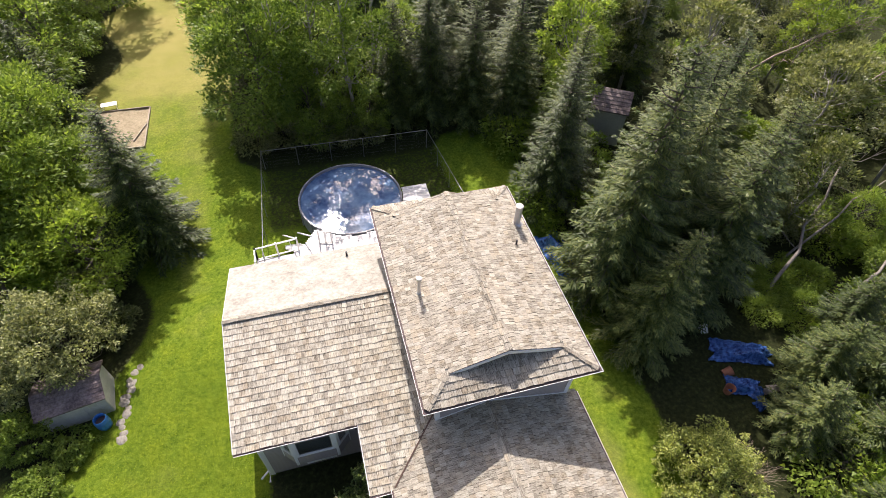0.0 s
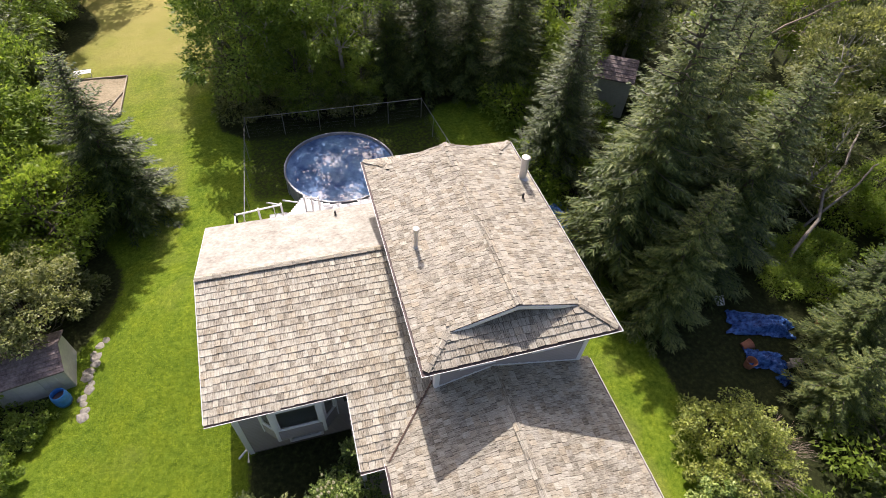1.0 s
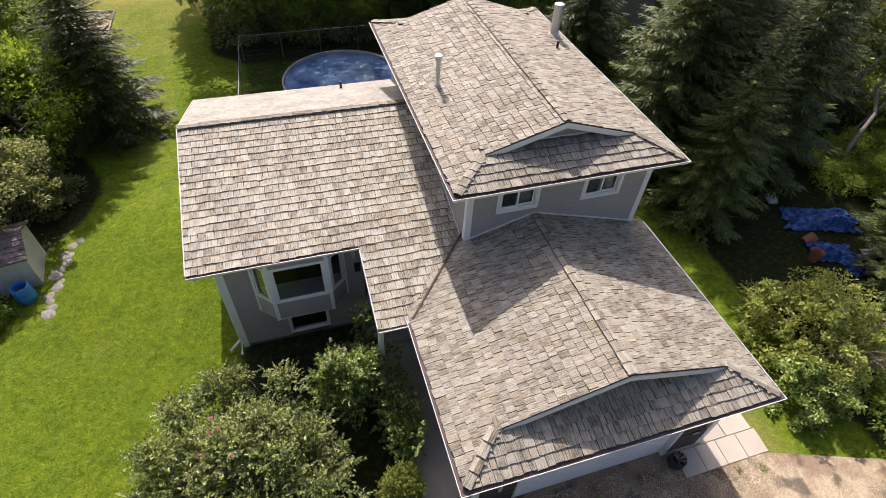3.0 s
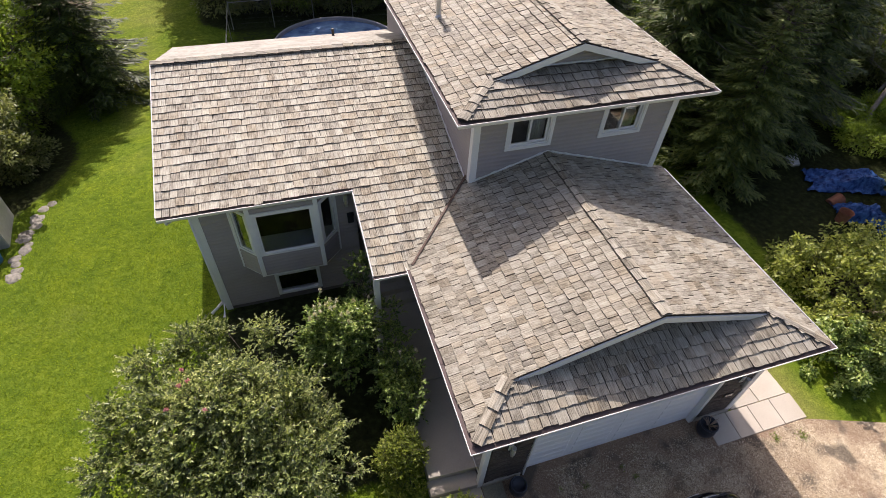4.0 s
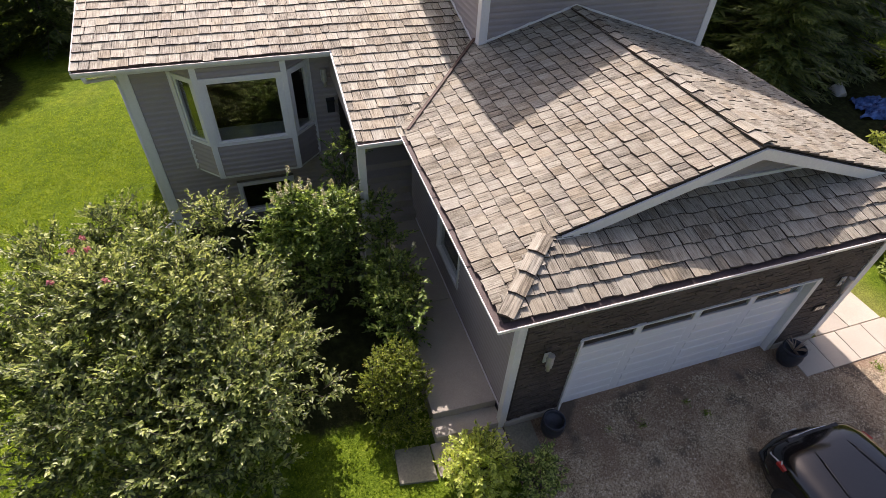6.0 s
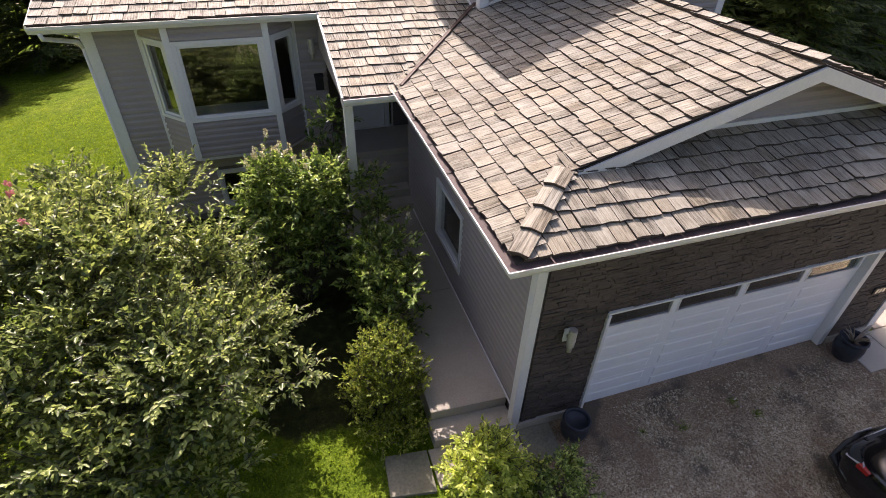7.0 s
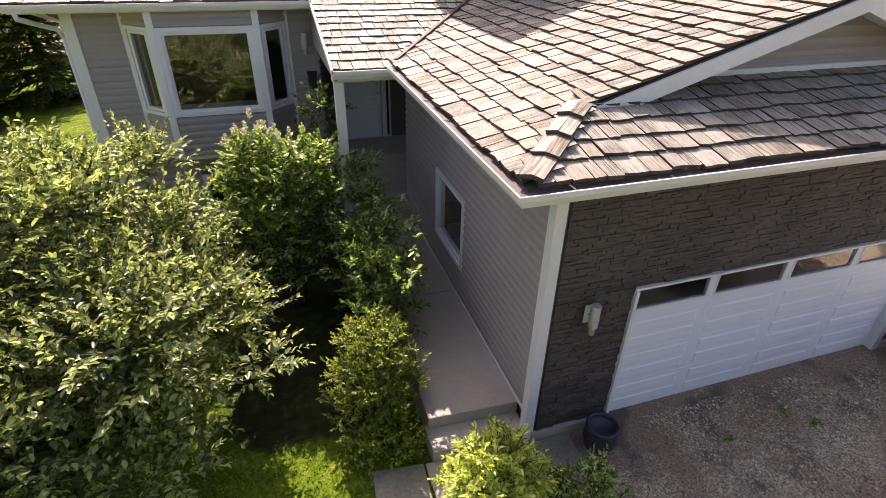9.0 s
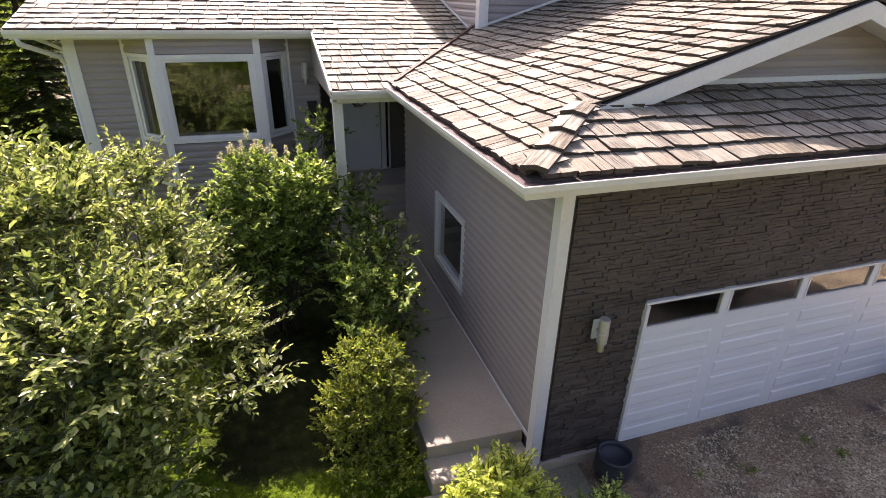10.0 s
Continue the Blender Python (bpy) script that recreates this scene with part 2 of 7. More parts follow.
M_HONEY = leaf_material("honeysuckle_leaves", (0.08, 0.11, 0.028), (0.24, 0.285, 0.075), (0.50, 0.53, 0.16), 0.4, 0.42, 0.4)
M_NEEDLE = leaf_material("spruce_needles", (0.034, 0.056, 0.018), (0.09, 0.127, 0.035), (0.195, 0.225, 0.064), 0.5, 0.3, 0.35)
M_ROSE = leaf_material("rose_leaves", (0.05, 0.078, 0.026), (0.28, 0.335, 0.108), (0.82, 0.82, 0.37), 0.36, 0.38, 0.5, 0.7)
M_LILAC = leaf_material("lilac_leaves", (0.04, 0.08, 0.018), (0.19, 0.275, 0.068), (0.58, 0.66, 0.23), 0.32, 0.36, 0.5, 0.65)
M_BARB = leaf_material("yellow_green_small_leaves", (0.09, 0.13, 0.024), (0.27, 0.33, 0.058), (0.62, 0.63, 0.12), 0.4, 0.4, 0.4)
M_SPIREA = leaf_material("spirea_leaves", (0.10, 0.15, 0.028), (0.34, 0.41, 0.085), (0.68, 0.72, 0.20), 0.36, 0.4, 0.45)
M_PETAL_PINK = leaf_material("pink_petals", (0.45, 0.14, 0.20), (0.55, 0.2, 0.27), (0.65, 0.32, 0.38), 0.5, 0.3)
M_PETAL_CREAM = leaf_material("cream_petals", (0.45, 0.42, 0.30), (0.55, 0.5, 0.38), (0.65, 0.6, 0.48), 0.5, 0.3)

M_GRASS = leaf_material("grass_blades", (0.08, 0.13, 0.008), (0.17, 0.245, 0.014), (0.28, 0.35, 0.03), 0.6, 0.5, 0.1)


def ground_material():
    m, nt, b = bare("lawn_and_shaded_forest_floor")
    pos = nt.nodes.new("ShaderNodeNewGeometry").outputs["Position"]
    blade = noise_tex(nt, pos, 26, 5, 0.7)
    tuft = noise_tex(nt, pos, 5.5, 4, 0.65)
    patch = noise_tex(nt, pos, 0.22, 4, 0.6)
    g1 = ramp(nt, math_node(nt, "ADD", math_node(nt, "MULTIPLY", blade, 0.55), math_node(nt, "MULTIPLY", tuft, 0.45)),
              [(0.34, (0.036, 0.070, 0.006)), (0.5, (0.115, 0.175, 0.014)), (0.66, (0.225, 0.295, 0.036))])
    wide = noise_tex(nt, pos, 1.1, 3, 0.6)
    g1 = mix_col(nt, 1.0, g1, ramp(nt, wide, [(0.3, (0.78, 0.84, 0.9)), (0.5, (1.0, 1.0, 1.0)), (0.7, (1.22, 1.12, 1.0))]), "MULTIPLY")
    dry = ramp(nt, blade, [(0.3, (0.24, 0.205, 0.06)), (0.7, (0.46, 0.40, 0.15))])
    sep = nt.nodes.new("ShaderNodeAttribute")
    sep.attribute_name = "dry"
    dryness = math_node(nt, "ADD", sep.outputs["Fac"], math_node(nt, "SUBTRACT", patch, 0.5))
    dfac = ramp(nt, dryness, [(0.10, (0.0, 0.0, 0.0)), (0.95, (1, 1, 1))])
    lawn = mix_col(nt, dfac, g1, dry)
    att = nt.nodes.new("ShaderNodeAttribute")
    att.attribute_name = "forest_shade"
    # near-black wood floor tones: deep shade under trees is mixed into the colour
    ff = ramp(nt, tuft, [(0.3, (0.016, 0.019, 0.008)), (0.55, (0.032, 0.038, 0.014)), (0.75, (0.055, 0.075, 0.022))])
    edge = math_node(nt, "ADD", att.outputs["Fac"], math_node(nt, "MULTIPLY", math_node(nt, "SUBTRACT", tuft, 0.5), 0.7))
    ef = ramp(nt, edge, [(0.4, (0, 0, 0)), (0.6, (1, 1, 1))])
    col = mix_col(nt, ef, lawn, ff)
    nt.links.new(col, b.inputs["Base Color"])
    b.inputs["Roughness"].default_value = 0.9
    b.inputs["Specular IOR Level"].default_value = 0.06
    add_bump(nt, b, blade, 0.9, 0.05)
    return m


M_GROUND = ground_material()


def gravel_material():
    m, nt, b = bare("crushed_gravel")
    pos = nt.nodes.new("ShaderNodeNewGeometry").outputs["Position"]
    v = nt.nodes.new("ShaderNodeTexVoronoi")
    v.inputs["Scale"].default_value = 62
    nt.links.new(pos, v.inputs["Vector"])
    patch = noise_tex(nt, pos, 0.9, 4, 0.6)
    sepc = nt.nodes.new("ShaderNodeSeparateColor")
    nt.links.new(v.outputs["Color"], sepc.inputs[0])
    stones = ramp(nt, sepc.outputs[0], [(0.0, (0.15, 0.11, 0.07)), (0.45, (0.40, 0.312, 0.20)), (0.85, (0.59, 0.485, 0.335)), (1.0, (0.78, 0.69, 0.53))])
    dirt = ramp(nt, patch, [(0.44, (0, 0, 0)), (0.62, (1, 1, 1))])
    col = mix_col(nt, dirt, stones, mix_col(nt, 0.62, stones, (0.15, 0.085, 0.05)))
    sp = nt.nodes.new("ShaderNodeSeparateXYZ")
    nt.links.new(pos, sp.inputs[0])
    near = math_node(nt, "ADD", math_node(nt, "MULTIPLY", sp.outputs[1], 0.45), math_node(nt, "MULTIPLY", noise_tex(nt, pos, 1.7, 4, 0.65), 1.3))
    earth = ramp(nt, near, [(0.08, (0, 0, 0)), (0.36, (0.85, 0.85, 0.85))])
    col = mix_col(nt, earth, col, mix_col(nt, 0.25, (0.17, 0.095, 0.058), stones))
    oil = ramp(nt, noise_tex(nt, pos, 1.25, 3, 0.5), [(0.55, (0, 0, 0)), (0.65, (0.8, 0.8, 0.8))])
    col = mix_col(nt, oil, col, (0.075, 0.062, 0.046))
    nt.links.new(col, b.inputs["Base Color"])
    b.inputs["Roughness"].default_value = 0.9
    add_bump(nt, b, v.outputs["Distance"], -0.9, 0.02)
    return m


M_GRAVEL = gravel_material()


def pebble_material():
    m, nt, b = bare("loose_gravel")
    rnd = nt.nodes.new("ShaderNodeNewGeometry").outputs["Random Per Island"]
    col = ramp(nt, rnd, [(0.0, (0.12, 0.085, 0.052)), (0.4, (0.34, 0.262, 0.168)), (0.8, (0.51, 0.415, 0.285)), (1.0, (0.66, 0.57, 0.43))])
    nt.links.new(col, b.inputs["Base Color"])
    b.inputs["Roughness"].default_value = 0.85
    return m


M_PEBBLE = pebble_material()

# ---- mesh helpers ----


class MB:
    """A plain mesh builder: lists of vertices, faces and, where wanted, UVs."""

    def __init__(self):
        self.v, self.f, self.uv = [], [], []

    def add(self, verts, faces, uvs=None):
        k = len(self.v)
        self.v.extend(verts)
        self.f.extend(tuple(k + i for i in f) for f in faces)
        if uvs:
            for f in faces:
                self.uv.extend(uvs[i] for i in f)

    def box(self, x0, y0, z0, x1, y1, z1):
        self.add([(x0, y0, z0), (x1, y0, z0), (x1, y1, z0), (x0, y1, z0), (x0, y0, z1), (x1, y0, z1), (x1, y1, z1), (x0, y1, z1)], BOX)

    def slab(self, lower, upper):
        """A closed prism between two rings of equal length."""
        n = len(lower)
        self.add(list(lower) + list(upper), [tuple(range(n - 1, -1, -1)), tuple(range(n, 2 * n))]
                 + [(i, (i + 1) % n, n + (i + 1) % n, n + i) for i in range(n)])

    def plan(self, pts, z0, z1):
        self.slab([(x, y, z0) for x, y in pts], [(x, y, z1) for x, y in pts])

    def beam(self, a, b, w, h, up=(0, 0, 1)):
        a, b = Vector(a), Vector(b)
        d = (b - a).normalized()
        s = d.cross(Vector(up))
        s = s.normalized() if s.length > 1e-4 else Vector((1, 0, 0))
        t = s.cross(d).normalized()
        ring = [s * sx * w / 2 + t * tz * h / 2 for sx, tz in ((-1, -1), (1, -1), (1, 1), (-1, 1))]
        self.slab([tuple(a + r) for r in ring], [tuple(b + r) for r in ring])

    def tube(self, pts, radii, n=8):
        pts = [Vector(p) for p in pts]
        k = len(self.v)
        for i, p in enumerate(pts):
            d = (pts[min(i + 1, len(pts) - 1)] - pts[max(i - 1, 0)]).normalized()
            s = d.orthogonal().normalized() if abs(d.z) < 0.99 else Vector((1, 0, 0))
            if abs(d.z) < 0.99:
                s = d.cross(Vector((0, 0, 1))).normalized()
            t = d.cross(s)
            for j in range(n):
                a = 2 * math.pi * j / n
                self.v.append(tuple(p + (s * math.cos(a) + t * math.sin(a)) * radii[i]))
        for i in range(len(pts) - 1):
            for j in range(n):
                self.f.append((k + i * n + j, k + i * n + (j + 1) % n, k + (i + 1) * n + (j + 1) % n, k + (i + 1) * n + j))
        self.f.append(tuple(k + j for j in range(n - 1, -1, -1)))
        self.f.append(tuple(k + (len(pts) - 1) * n + j for j in range(n)))

    def lathe(self, prof, n=24, c=(0, 0, 0)):
        k = len(self.v)
        for r, z in prof:
            for j in range(n):
                a = 2 * math.pi * j / n
                self.v.append((c[0] + r * math.cos(a), c[1] + r * math.sin(a), c[2] + z))
        for i in range(len(prof) - 1):
            for j in range(n):
                self.f.append((k + i * n + j, k + i * n + (j + 1) % n, k + (i + 1) * n + (j + 1) % n, k + (i + 1) * n + j))
        self.f.append(tuple(k + j for j in range(n - 1, -1, -1)))
        self.f.append(tuple(k + (len(prof) - 1) * n + j for j in range(n)))

    def mesh(self, name, material, smooth=False):
        me = bpy.data.meshes.new(name)
        me.from_pydata(self.v, [], self.f)
        if self.uv:
            layer = me.uv_layers.new(name="UVMap")
            layer.data.foreach_set("uv", np.array(self.uv, dtype=np.float32).ravel())
        me.materials.append(material)
        if smooth:
            me.polygons.foreach_set("use_smooth", [True] * len(me.polygons))
        me.update()
        return me


BOX = [(0, 3, 2, 1), (4, 5, 6, 7), (0, 1, 5, 4), (1, 2, 6, 5), (2, 3, 7, 6), (3, 0, 4, 7)]


def bevelled(mb, width, name, material, segments=2):
    bm = bmesh.new()
    bm.from_mesh(mb.mesh(name + "_src", material))
    bmesh.ops.remove_doubles(bm, verts=bm.verts, dist=1e-5)
    bmesh.ops.recalc_face_normals(bm, faces=bm.faces)
    sharp = [e for e in bm.edges if len(e.link_faces) == 2 and e.calc_face_angle() > 0.5]
    bmesh.ops.bevel(bm, geom=sharp, offset=width, segments=segments, affect="EDGES", profile=0.6)
    me = bpy.data.meshes.new(name)
    bm.to_mesh(me)
    bm.free()
    me.materials.append(material)
    return me


def part(name, mb, material, parent, label="", bevel=0.0, smooth=False):
    me = bevelled(mb, bevel, name, material) if bevel else mb.mesh(name, material, smooth)
    ob = new(name, me)
    ob.parent = parent
    return tagged(ob, label)


def thing(name, label, category, group="", kind=""):
    return tagged(new(name), label, category, group, kind)


def structure(name, mb, material, label, category="", bevel=0.0):
    me = bevelled(mb, bevel, name, material) if bevel else mb.mesh(name, material)
    return tagged(new(name, me), label, category or name.split("_")[0], "", "structure")


def piece(name, me, parent, matrix):
    ob = bpy.data.objects.new(name, me)
    scene.collection.objects.link(ob)
    ob.parent = parent
    ob.matrix_basis = matrix
    return ob


rng = random.Random(7)

M_VALLEY = surface("rusty_valley_metal", (0.05, 0.03, 0.022), (0.12, 0.07, 0.05), 0.7)

# ---- ground ----


def smooth(a, b, x):
    t = min(1.0, max(0.0, (x - a) / (b - a)))
    return t * t * (3 - 2 * t)


def ground_z(x, y):
    z = -0.45 * smooth(-6, -13, x) * smooth(-2, 8, y)
    z -= 0.75 * smooth(10, 22, y) * smooth(12, 4, x)
    z += 0.06 * noise.noise(Vector((x * 0.12, y * 0.12, 0))) * smooth(6, 18, abs(x - 1))
    if y < -0.2 and x > -1.0:
        z = min(z, 0.0)
    return z - 0.03


def lawn_left(y):
    """The edge between lawn and wood on the far side of the lawn."""
    return -11.8 - 1.0 * smooth(14, 22, y) - 4.0 * smooth(24, 34, y) + 1.2 * math.sin(y * 0.45)


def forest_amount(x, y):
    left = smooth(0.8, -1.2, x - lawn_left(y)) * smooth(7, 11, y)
    # right: also darkens lawn that lies in the spruces' shade
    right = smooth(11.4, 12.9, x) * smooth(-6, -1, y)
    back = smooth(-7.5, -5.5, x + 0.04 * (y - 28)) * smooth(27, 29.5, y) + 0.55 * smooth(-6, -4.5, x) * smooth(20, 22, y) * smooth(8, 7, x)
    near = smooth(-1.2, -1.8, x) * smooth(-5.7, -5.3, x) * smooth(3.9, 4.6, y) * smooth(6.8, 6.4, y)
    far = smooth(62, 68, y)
    # ground between the bushes coloured like dark soil to hold their shade
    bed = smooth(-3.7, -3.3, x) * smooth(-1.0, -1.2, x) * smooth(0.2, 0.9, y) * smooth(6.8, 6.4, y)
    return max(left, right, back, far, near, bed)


def dry_amount(x, y):
    d = 0.75 * smooth(26, 46, y) + 0.5 * smooth(10.2, 8.6, x) * smooth(6.5, 8, x) * smooth(8, 2, y)
    d += 0.3 * math.exp(-((x + 9.3) ** 2) / 2.0 - ((y - 24) ** 2) / 40.0)
    d += 0.5 * smooth(-13, -17, x) * smooth(14, 6, y)
    return d


def build_ground():
    def axis(lo, hi, fine_lo, fine_hi, step):
        a = [lo, lo * 0.55 + fine_lo * 0.45, lo * 0.2 + fine_lo * 0.8]
        v = fine_lo
        while v <= fine_hi:
            a.append(v)
            v += step
        return a + [hi * 0.2 + fine_hi * 0.8, hi * 0.55 + fine_hi * 0.45, hi]
    xs, ys = axis(-420, 420, -30, 32, 0.5), axis(-300, 700, -12, 70, 0.5)
    mb = MB()
    mb.v = [(x, y, ground_z(x, y)) for y in ys for x in xs]
    n = len(xs)
    mb.f = [(j * n + i, j * n + i + 1, (j + 1) * n + i + 1, (j + 1) * n + i) for j in range(len(ys) - 1) for i in range(n - 1)]
    me = mb.mesh("ground", M_GROUND, True)
    for key, fn in (("forest_shade", forest_amount), ("dry", dry_amount)):
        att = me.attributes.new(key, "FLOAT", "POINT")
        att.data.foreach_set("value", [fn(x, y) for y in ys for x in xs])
    tagged(new("ground", me), "mown green lawn with dry patches and leaf-littered wood floor darkened by painted shade", "ground", "", "structure")


build_ground()

mb = MB()
mb.plan([(-0.02, -0.03), (6.1, -0.03), (6.9, -0.5), (8.6, -0.9), (11.5, -1.9), (16, -3.4), (22, -9), (20, -16), (-1.5, -16), (-0.5, -6), (-0.15, -2.0)], -0.12, 0.0)
structure("driveway", mb, M_GRAVEL, "pale crushed gravel driveway with dirt patches", "driveway")

# ---- house: sizes ----
GXL, GXR, GYF, GZ, GS = -0.665, 7.15, -0.655, 3.650, 0.3059        # garage eaves, slope
GF = -0.14                                                       # garage front wall plane
GRX, GRZ = 3.30, 3.650 + 3.965 * 0.3059                           # garage ridge
GSR = (GRZ - GZ) / (GXR - GRX)
UXL, UXR, UYF, UYB, UZ, US = 0.77, 7.20, 4.96, 14.92, 6.40, 0.305
URX, URZ = 3.985, 6.40 + 3.215 * 0.305
UW = 5.47                                                        # upper front wall plane
MXL, MYF, MS = -5.93, 6.05, 0.2639                                # main wing: rake, front eave, slope
MRY = 10.86                                                      # main ridge
PYF = 3.64                                                       # porch eave


def main_z(y):
    return 3.60 + MS * (y - PYF)


MRZ = main_z(MRY)
MYB = 14.72
MBS = (MRZ - 4.18) / (MYB - MRY)


def garage_z(x):
    return GZ + GS * (x - GXL) if x < GRX else GZ + GSR * (GXR - x)


# ---- roofs covered in single shakes ----


def scan(poly, v):
    hits = []
    for (u0, v0), (u1, v1) in zip(poly, poly[1:] + poly[:1]):
        if (v0 <= v < v1) or (v1 <= v < v0):
            hits.append(u0 + (v - v0) / (v1 - v0) * (u1 - u0))
    return (min(hits), max(hits)) if len(hits) >= 2 else None


SHAKE_V = {}


def shake_mesh(kind, material):
    """One shake a unit wide, split from cedar, thicker at its butt."""
    key = (kind, material.name)
    if key not in SHAKE_V:
        r = random.Random(kind)
        mb = MB()
        L, th = 0.36, 0.034 + 0.018 * r.random()
        j = [r.uniform(-0.012, 0.012) for _ in range(4)]
        verts = [(0, j[0], 0.006), (0.5, j[1] * 0.6, 0.007), (1, j[2], 0.006), (0, L, 0.0), (1, L, 0.0),
                 (0.0, j[0], th), (0.5, j[1] * 0.6, th + 0.002), (1, j[2], th * r.uniform(0.85, 1.1)), (0, L, 0.004), (1, L, 0.004)]
        faces = [(0, 1, 6, 5), (1, 2, 7, 6), (5, 6, 9, 8), (6, 7, 9), (0, 5, 8, 3), (2, 4, 9, 7)]
        uvs = [(v[0] * 0.2, v[1]) for v in verts]
        mb.add(verts, faces, uvs)
        SHAKE_V[key] = mb.mesh("shake", material)
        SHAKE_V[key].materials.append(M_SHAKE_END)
        # butt and side faces take the dark tone that draws the course shadows
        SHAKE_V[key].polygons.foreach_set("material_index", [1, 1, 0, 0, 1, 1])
    return SHAKE_V[key]


def shakes(parent, plan_poly, height, eave_dir, up_dir, exposure=0.245, keep=None, limit=290, wide=(0.10, 0.30), thick_butt=(0.030, 0.048), cedar=None):
    """Covers a roof plane: plan polygon, height(x, y), unit plan directions along the eave and up the slope."""
    p0 = Vector((*plan_poly[0], height(*plan_poly[0])))
    U = Vector((*eave_dir, 0))
    a = Vector((p0.x + up_dir[0], p0.y + up_dir[1], height(p0.x + up_dir[0], p0.y + up_dir[1])))
    V = (a - p0).normalized()
    N = U.cross(V)
    if N.z < 0:
        N = -N
    poly = [((Vector((x, y, height(x, y))) - p0).dot(U), (Vector((x, y, height(x, y))) - p0).dot(V)) for x, y in plan_poly]
    vmax = max(v for _, v in poly)
    r = random.Random(str(plan_poly))
    joined, count, row = MB(), 0, 0
    sheet, single = cedar or (M_SHAKE, M_SHAKE_PIECE)
    base = Matrix((( U.x, V.x, N.x, 0), (U.y, V.y, N.y, 0), (U.z, V.z, N.z, 0), (0, 0, 0, 1)))
    while row * exposure < vmax:
        v = row * exposure - (0.02 if row == 0 else 0.0)
        lo_hi = scan(poly, min(max(v + 0.10, 0.02), vmax - 0.001))
        row += 1
        if not lo_hi:
            continue
        u, end = lo_hi
        u -= r.uniform(0, 0.08)
        lo, sag = u, r.uniform(-0.004, 0.004)
        while u < end - 0.03:
            w = r.uniform(*wide)
            w0 = min(w, end - u)
            gap = r.choice((0.005, 0.009, 0.014))
            lift, skew, dv = r.uniform(0, 0.006), r.uniform(-0.012, 0.012), r.uniform(-0.014, 0.014) + sag
            if r.random() < 0.012:
                dv -= 0.03
            start = max(u, lo_hi[0])
            if u + w0 - start > 0.03:
                c = p0 + U * start + V * (v + dv) + N * lift
                ww = u + w0 - start - gap
                if keep and count < limit and keep(c.x, c.y):
                    count += 1
                    m = Matrix.Translation(c) @ base @ pose(0, 0, 0, 0, 0, math.degrees(skew)) @ Matrix.Diagonal((ww, min(1.0, (vmax + 0.04 - v) / 0.36), thick_butt[1] / 0.048, 1))
                    piece("shake", shake_mesh(r.randrange(14), single), parent, m)
                else:
                    L = min(0.33, vmax + 0.03 - v)
                    th = r.uniform(*thick_butt)
                    k = skew * L
                    loc = [(0, 0, 0.006), (ww, 0, 0.006), (ww + k, L, 0), (k, L, 0), (0, 0, th), (ww, 0, th * r.uniform(0.9, 1.1)), (ww + k, L, 0.004), (k, L, 0.004)]
                    joined.add([tuple(c + U * q[0] + V * q[1] + N * q[2]) for q in loc],
                               [(4, 5, 6, 7), (0, 1, 5, 4), (1, 2, 6, 5), (3, 0, 4, 7)], [(start + q[0], v + q[1]) for q in loc])
            u += w0
    if joined.v:
        cover = part("shakes", joined, sheet, parent)
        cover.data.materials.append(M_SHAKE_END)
        # all but the top face carry the painted edge shade
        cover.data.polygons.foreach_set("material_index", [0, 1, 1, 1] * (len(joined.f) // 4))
        tagged(cover, "", "", "", "stuff")


def roof_plane(name, plan_poly, height, eave_dir, up_dir, label, thick=0.10, **kw):
    mb = MB()
    mb.slab([(x, y, height(x, y) - thick) for x, y in plan_poly], [(x, y, height(x, y) - 0.012) for x, y in plan_poly])
    ob = structure(name, mb, M_DECK, label, "roof")
    shakes(ob, plan_poly, height, eave_dir, up_dir, **kw)
    return ob


def cap_row(parent, a, b, n_left, n_right, step=0.30, width=0.12, rise=0.086, butt=0.022):
    """Ridge or hip caps: overlapping pairs of shakes from a up to b, lying on the two planes with the given normals."""
    a, b = Vector(a), Vector(b)
    d = (b - a).normalized()
    n = max(1, round((b - a).length / step))
    step = (b - a).length / n
    r = random.Random(str(a))
    sides = []
    for nn in (Vector(n_left).normalized(), Vector(n_right).normalized()):
        s = nn.cross(d).normalized()
        sides.append((s if s.z < 0 else -s, nn))
    crest = (sides[0][1] + sides[1][1]).normalized()
    for i in range(n):
        c = a + d * (i * step)
        for s, nn in sides:
            mb = MB()
            p, q = c + crest * (rise + r.uniform(-0.004, 0.006)), c + d * (step * (1.4 if i < n - 1 else 1.0)) + crest * 0.060
            w = width * r.uniform(0.92, 1.08)
            lo = [p - nn * butt, p + s * w - nn * butt, q + s * w - nn * 0.012, q - nn * 0.012]
            hi = [p, p + s * w, q + s * w, q]
            mb.add([tuple(x) for x in lo + hi], BOX, [(0, 0), (w, 0), (w, step), (0, step)] * 2)
            cap = part("ridge_cap", mb, M_SHAKE_PIECE, parent)
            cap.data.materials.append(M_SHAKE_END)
            # cap edges get the same weathered, shade-darkened colour
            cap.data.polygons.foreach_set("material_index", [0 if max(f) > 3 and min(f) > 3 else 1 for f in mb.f])


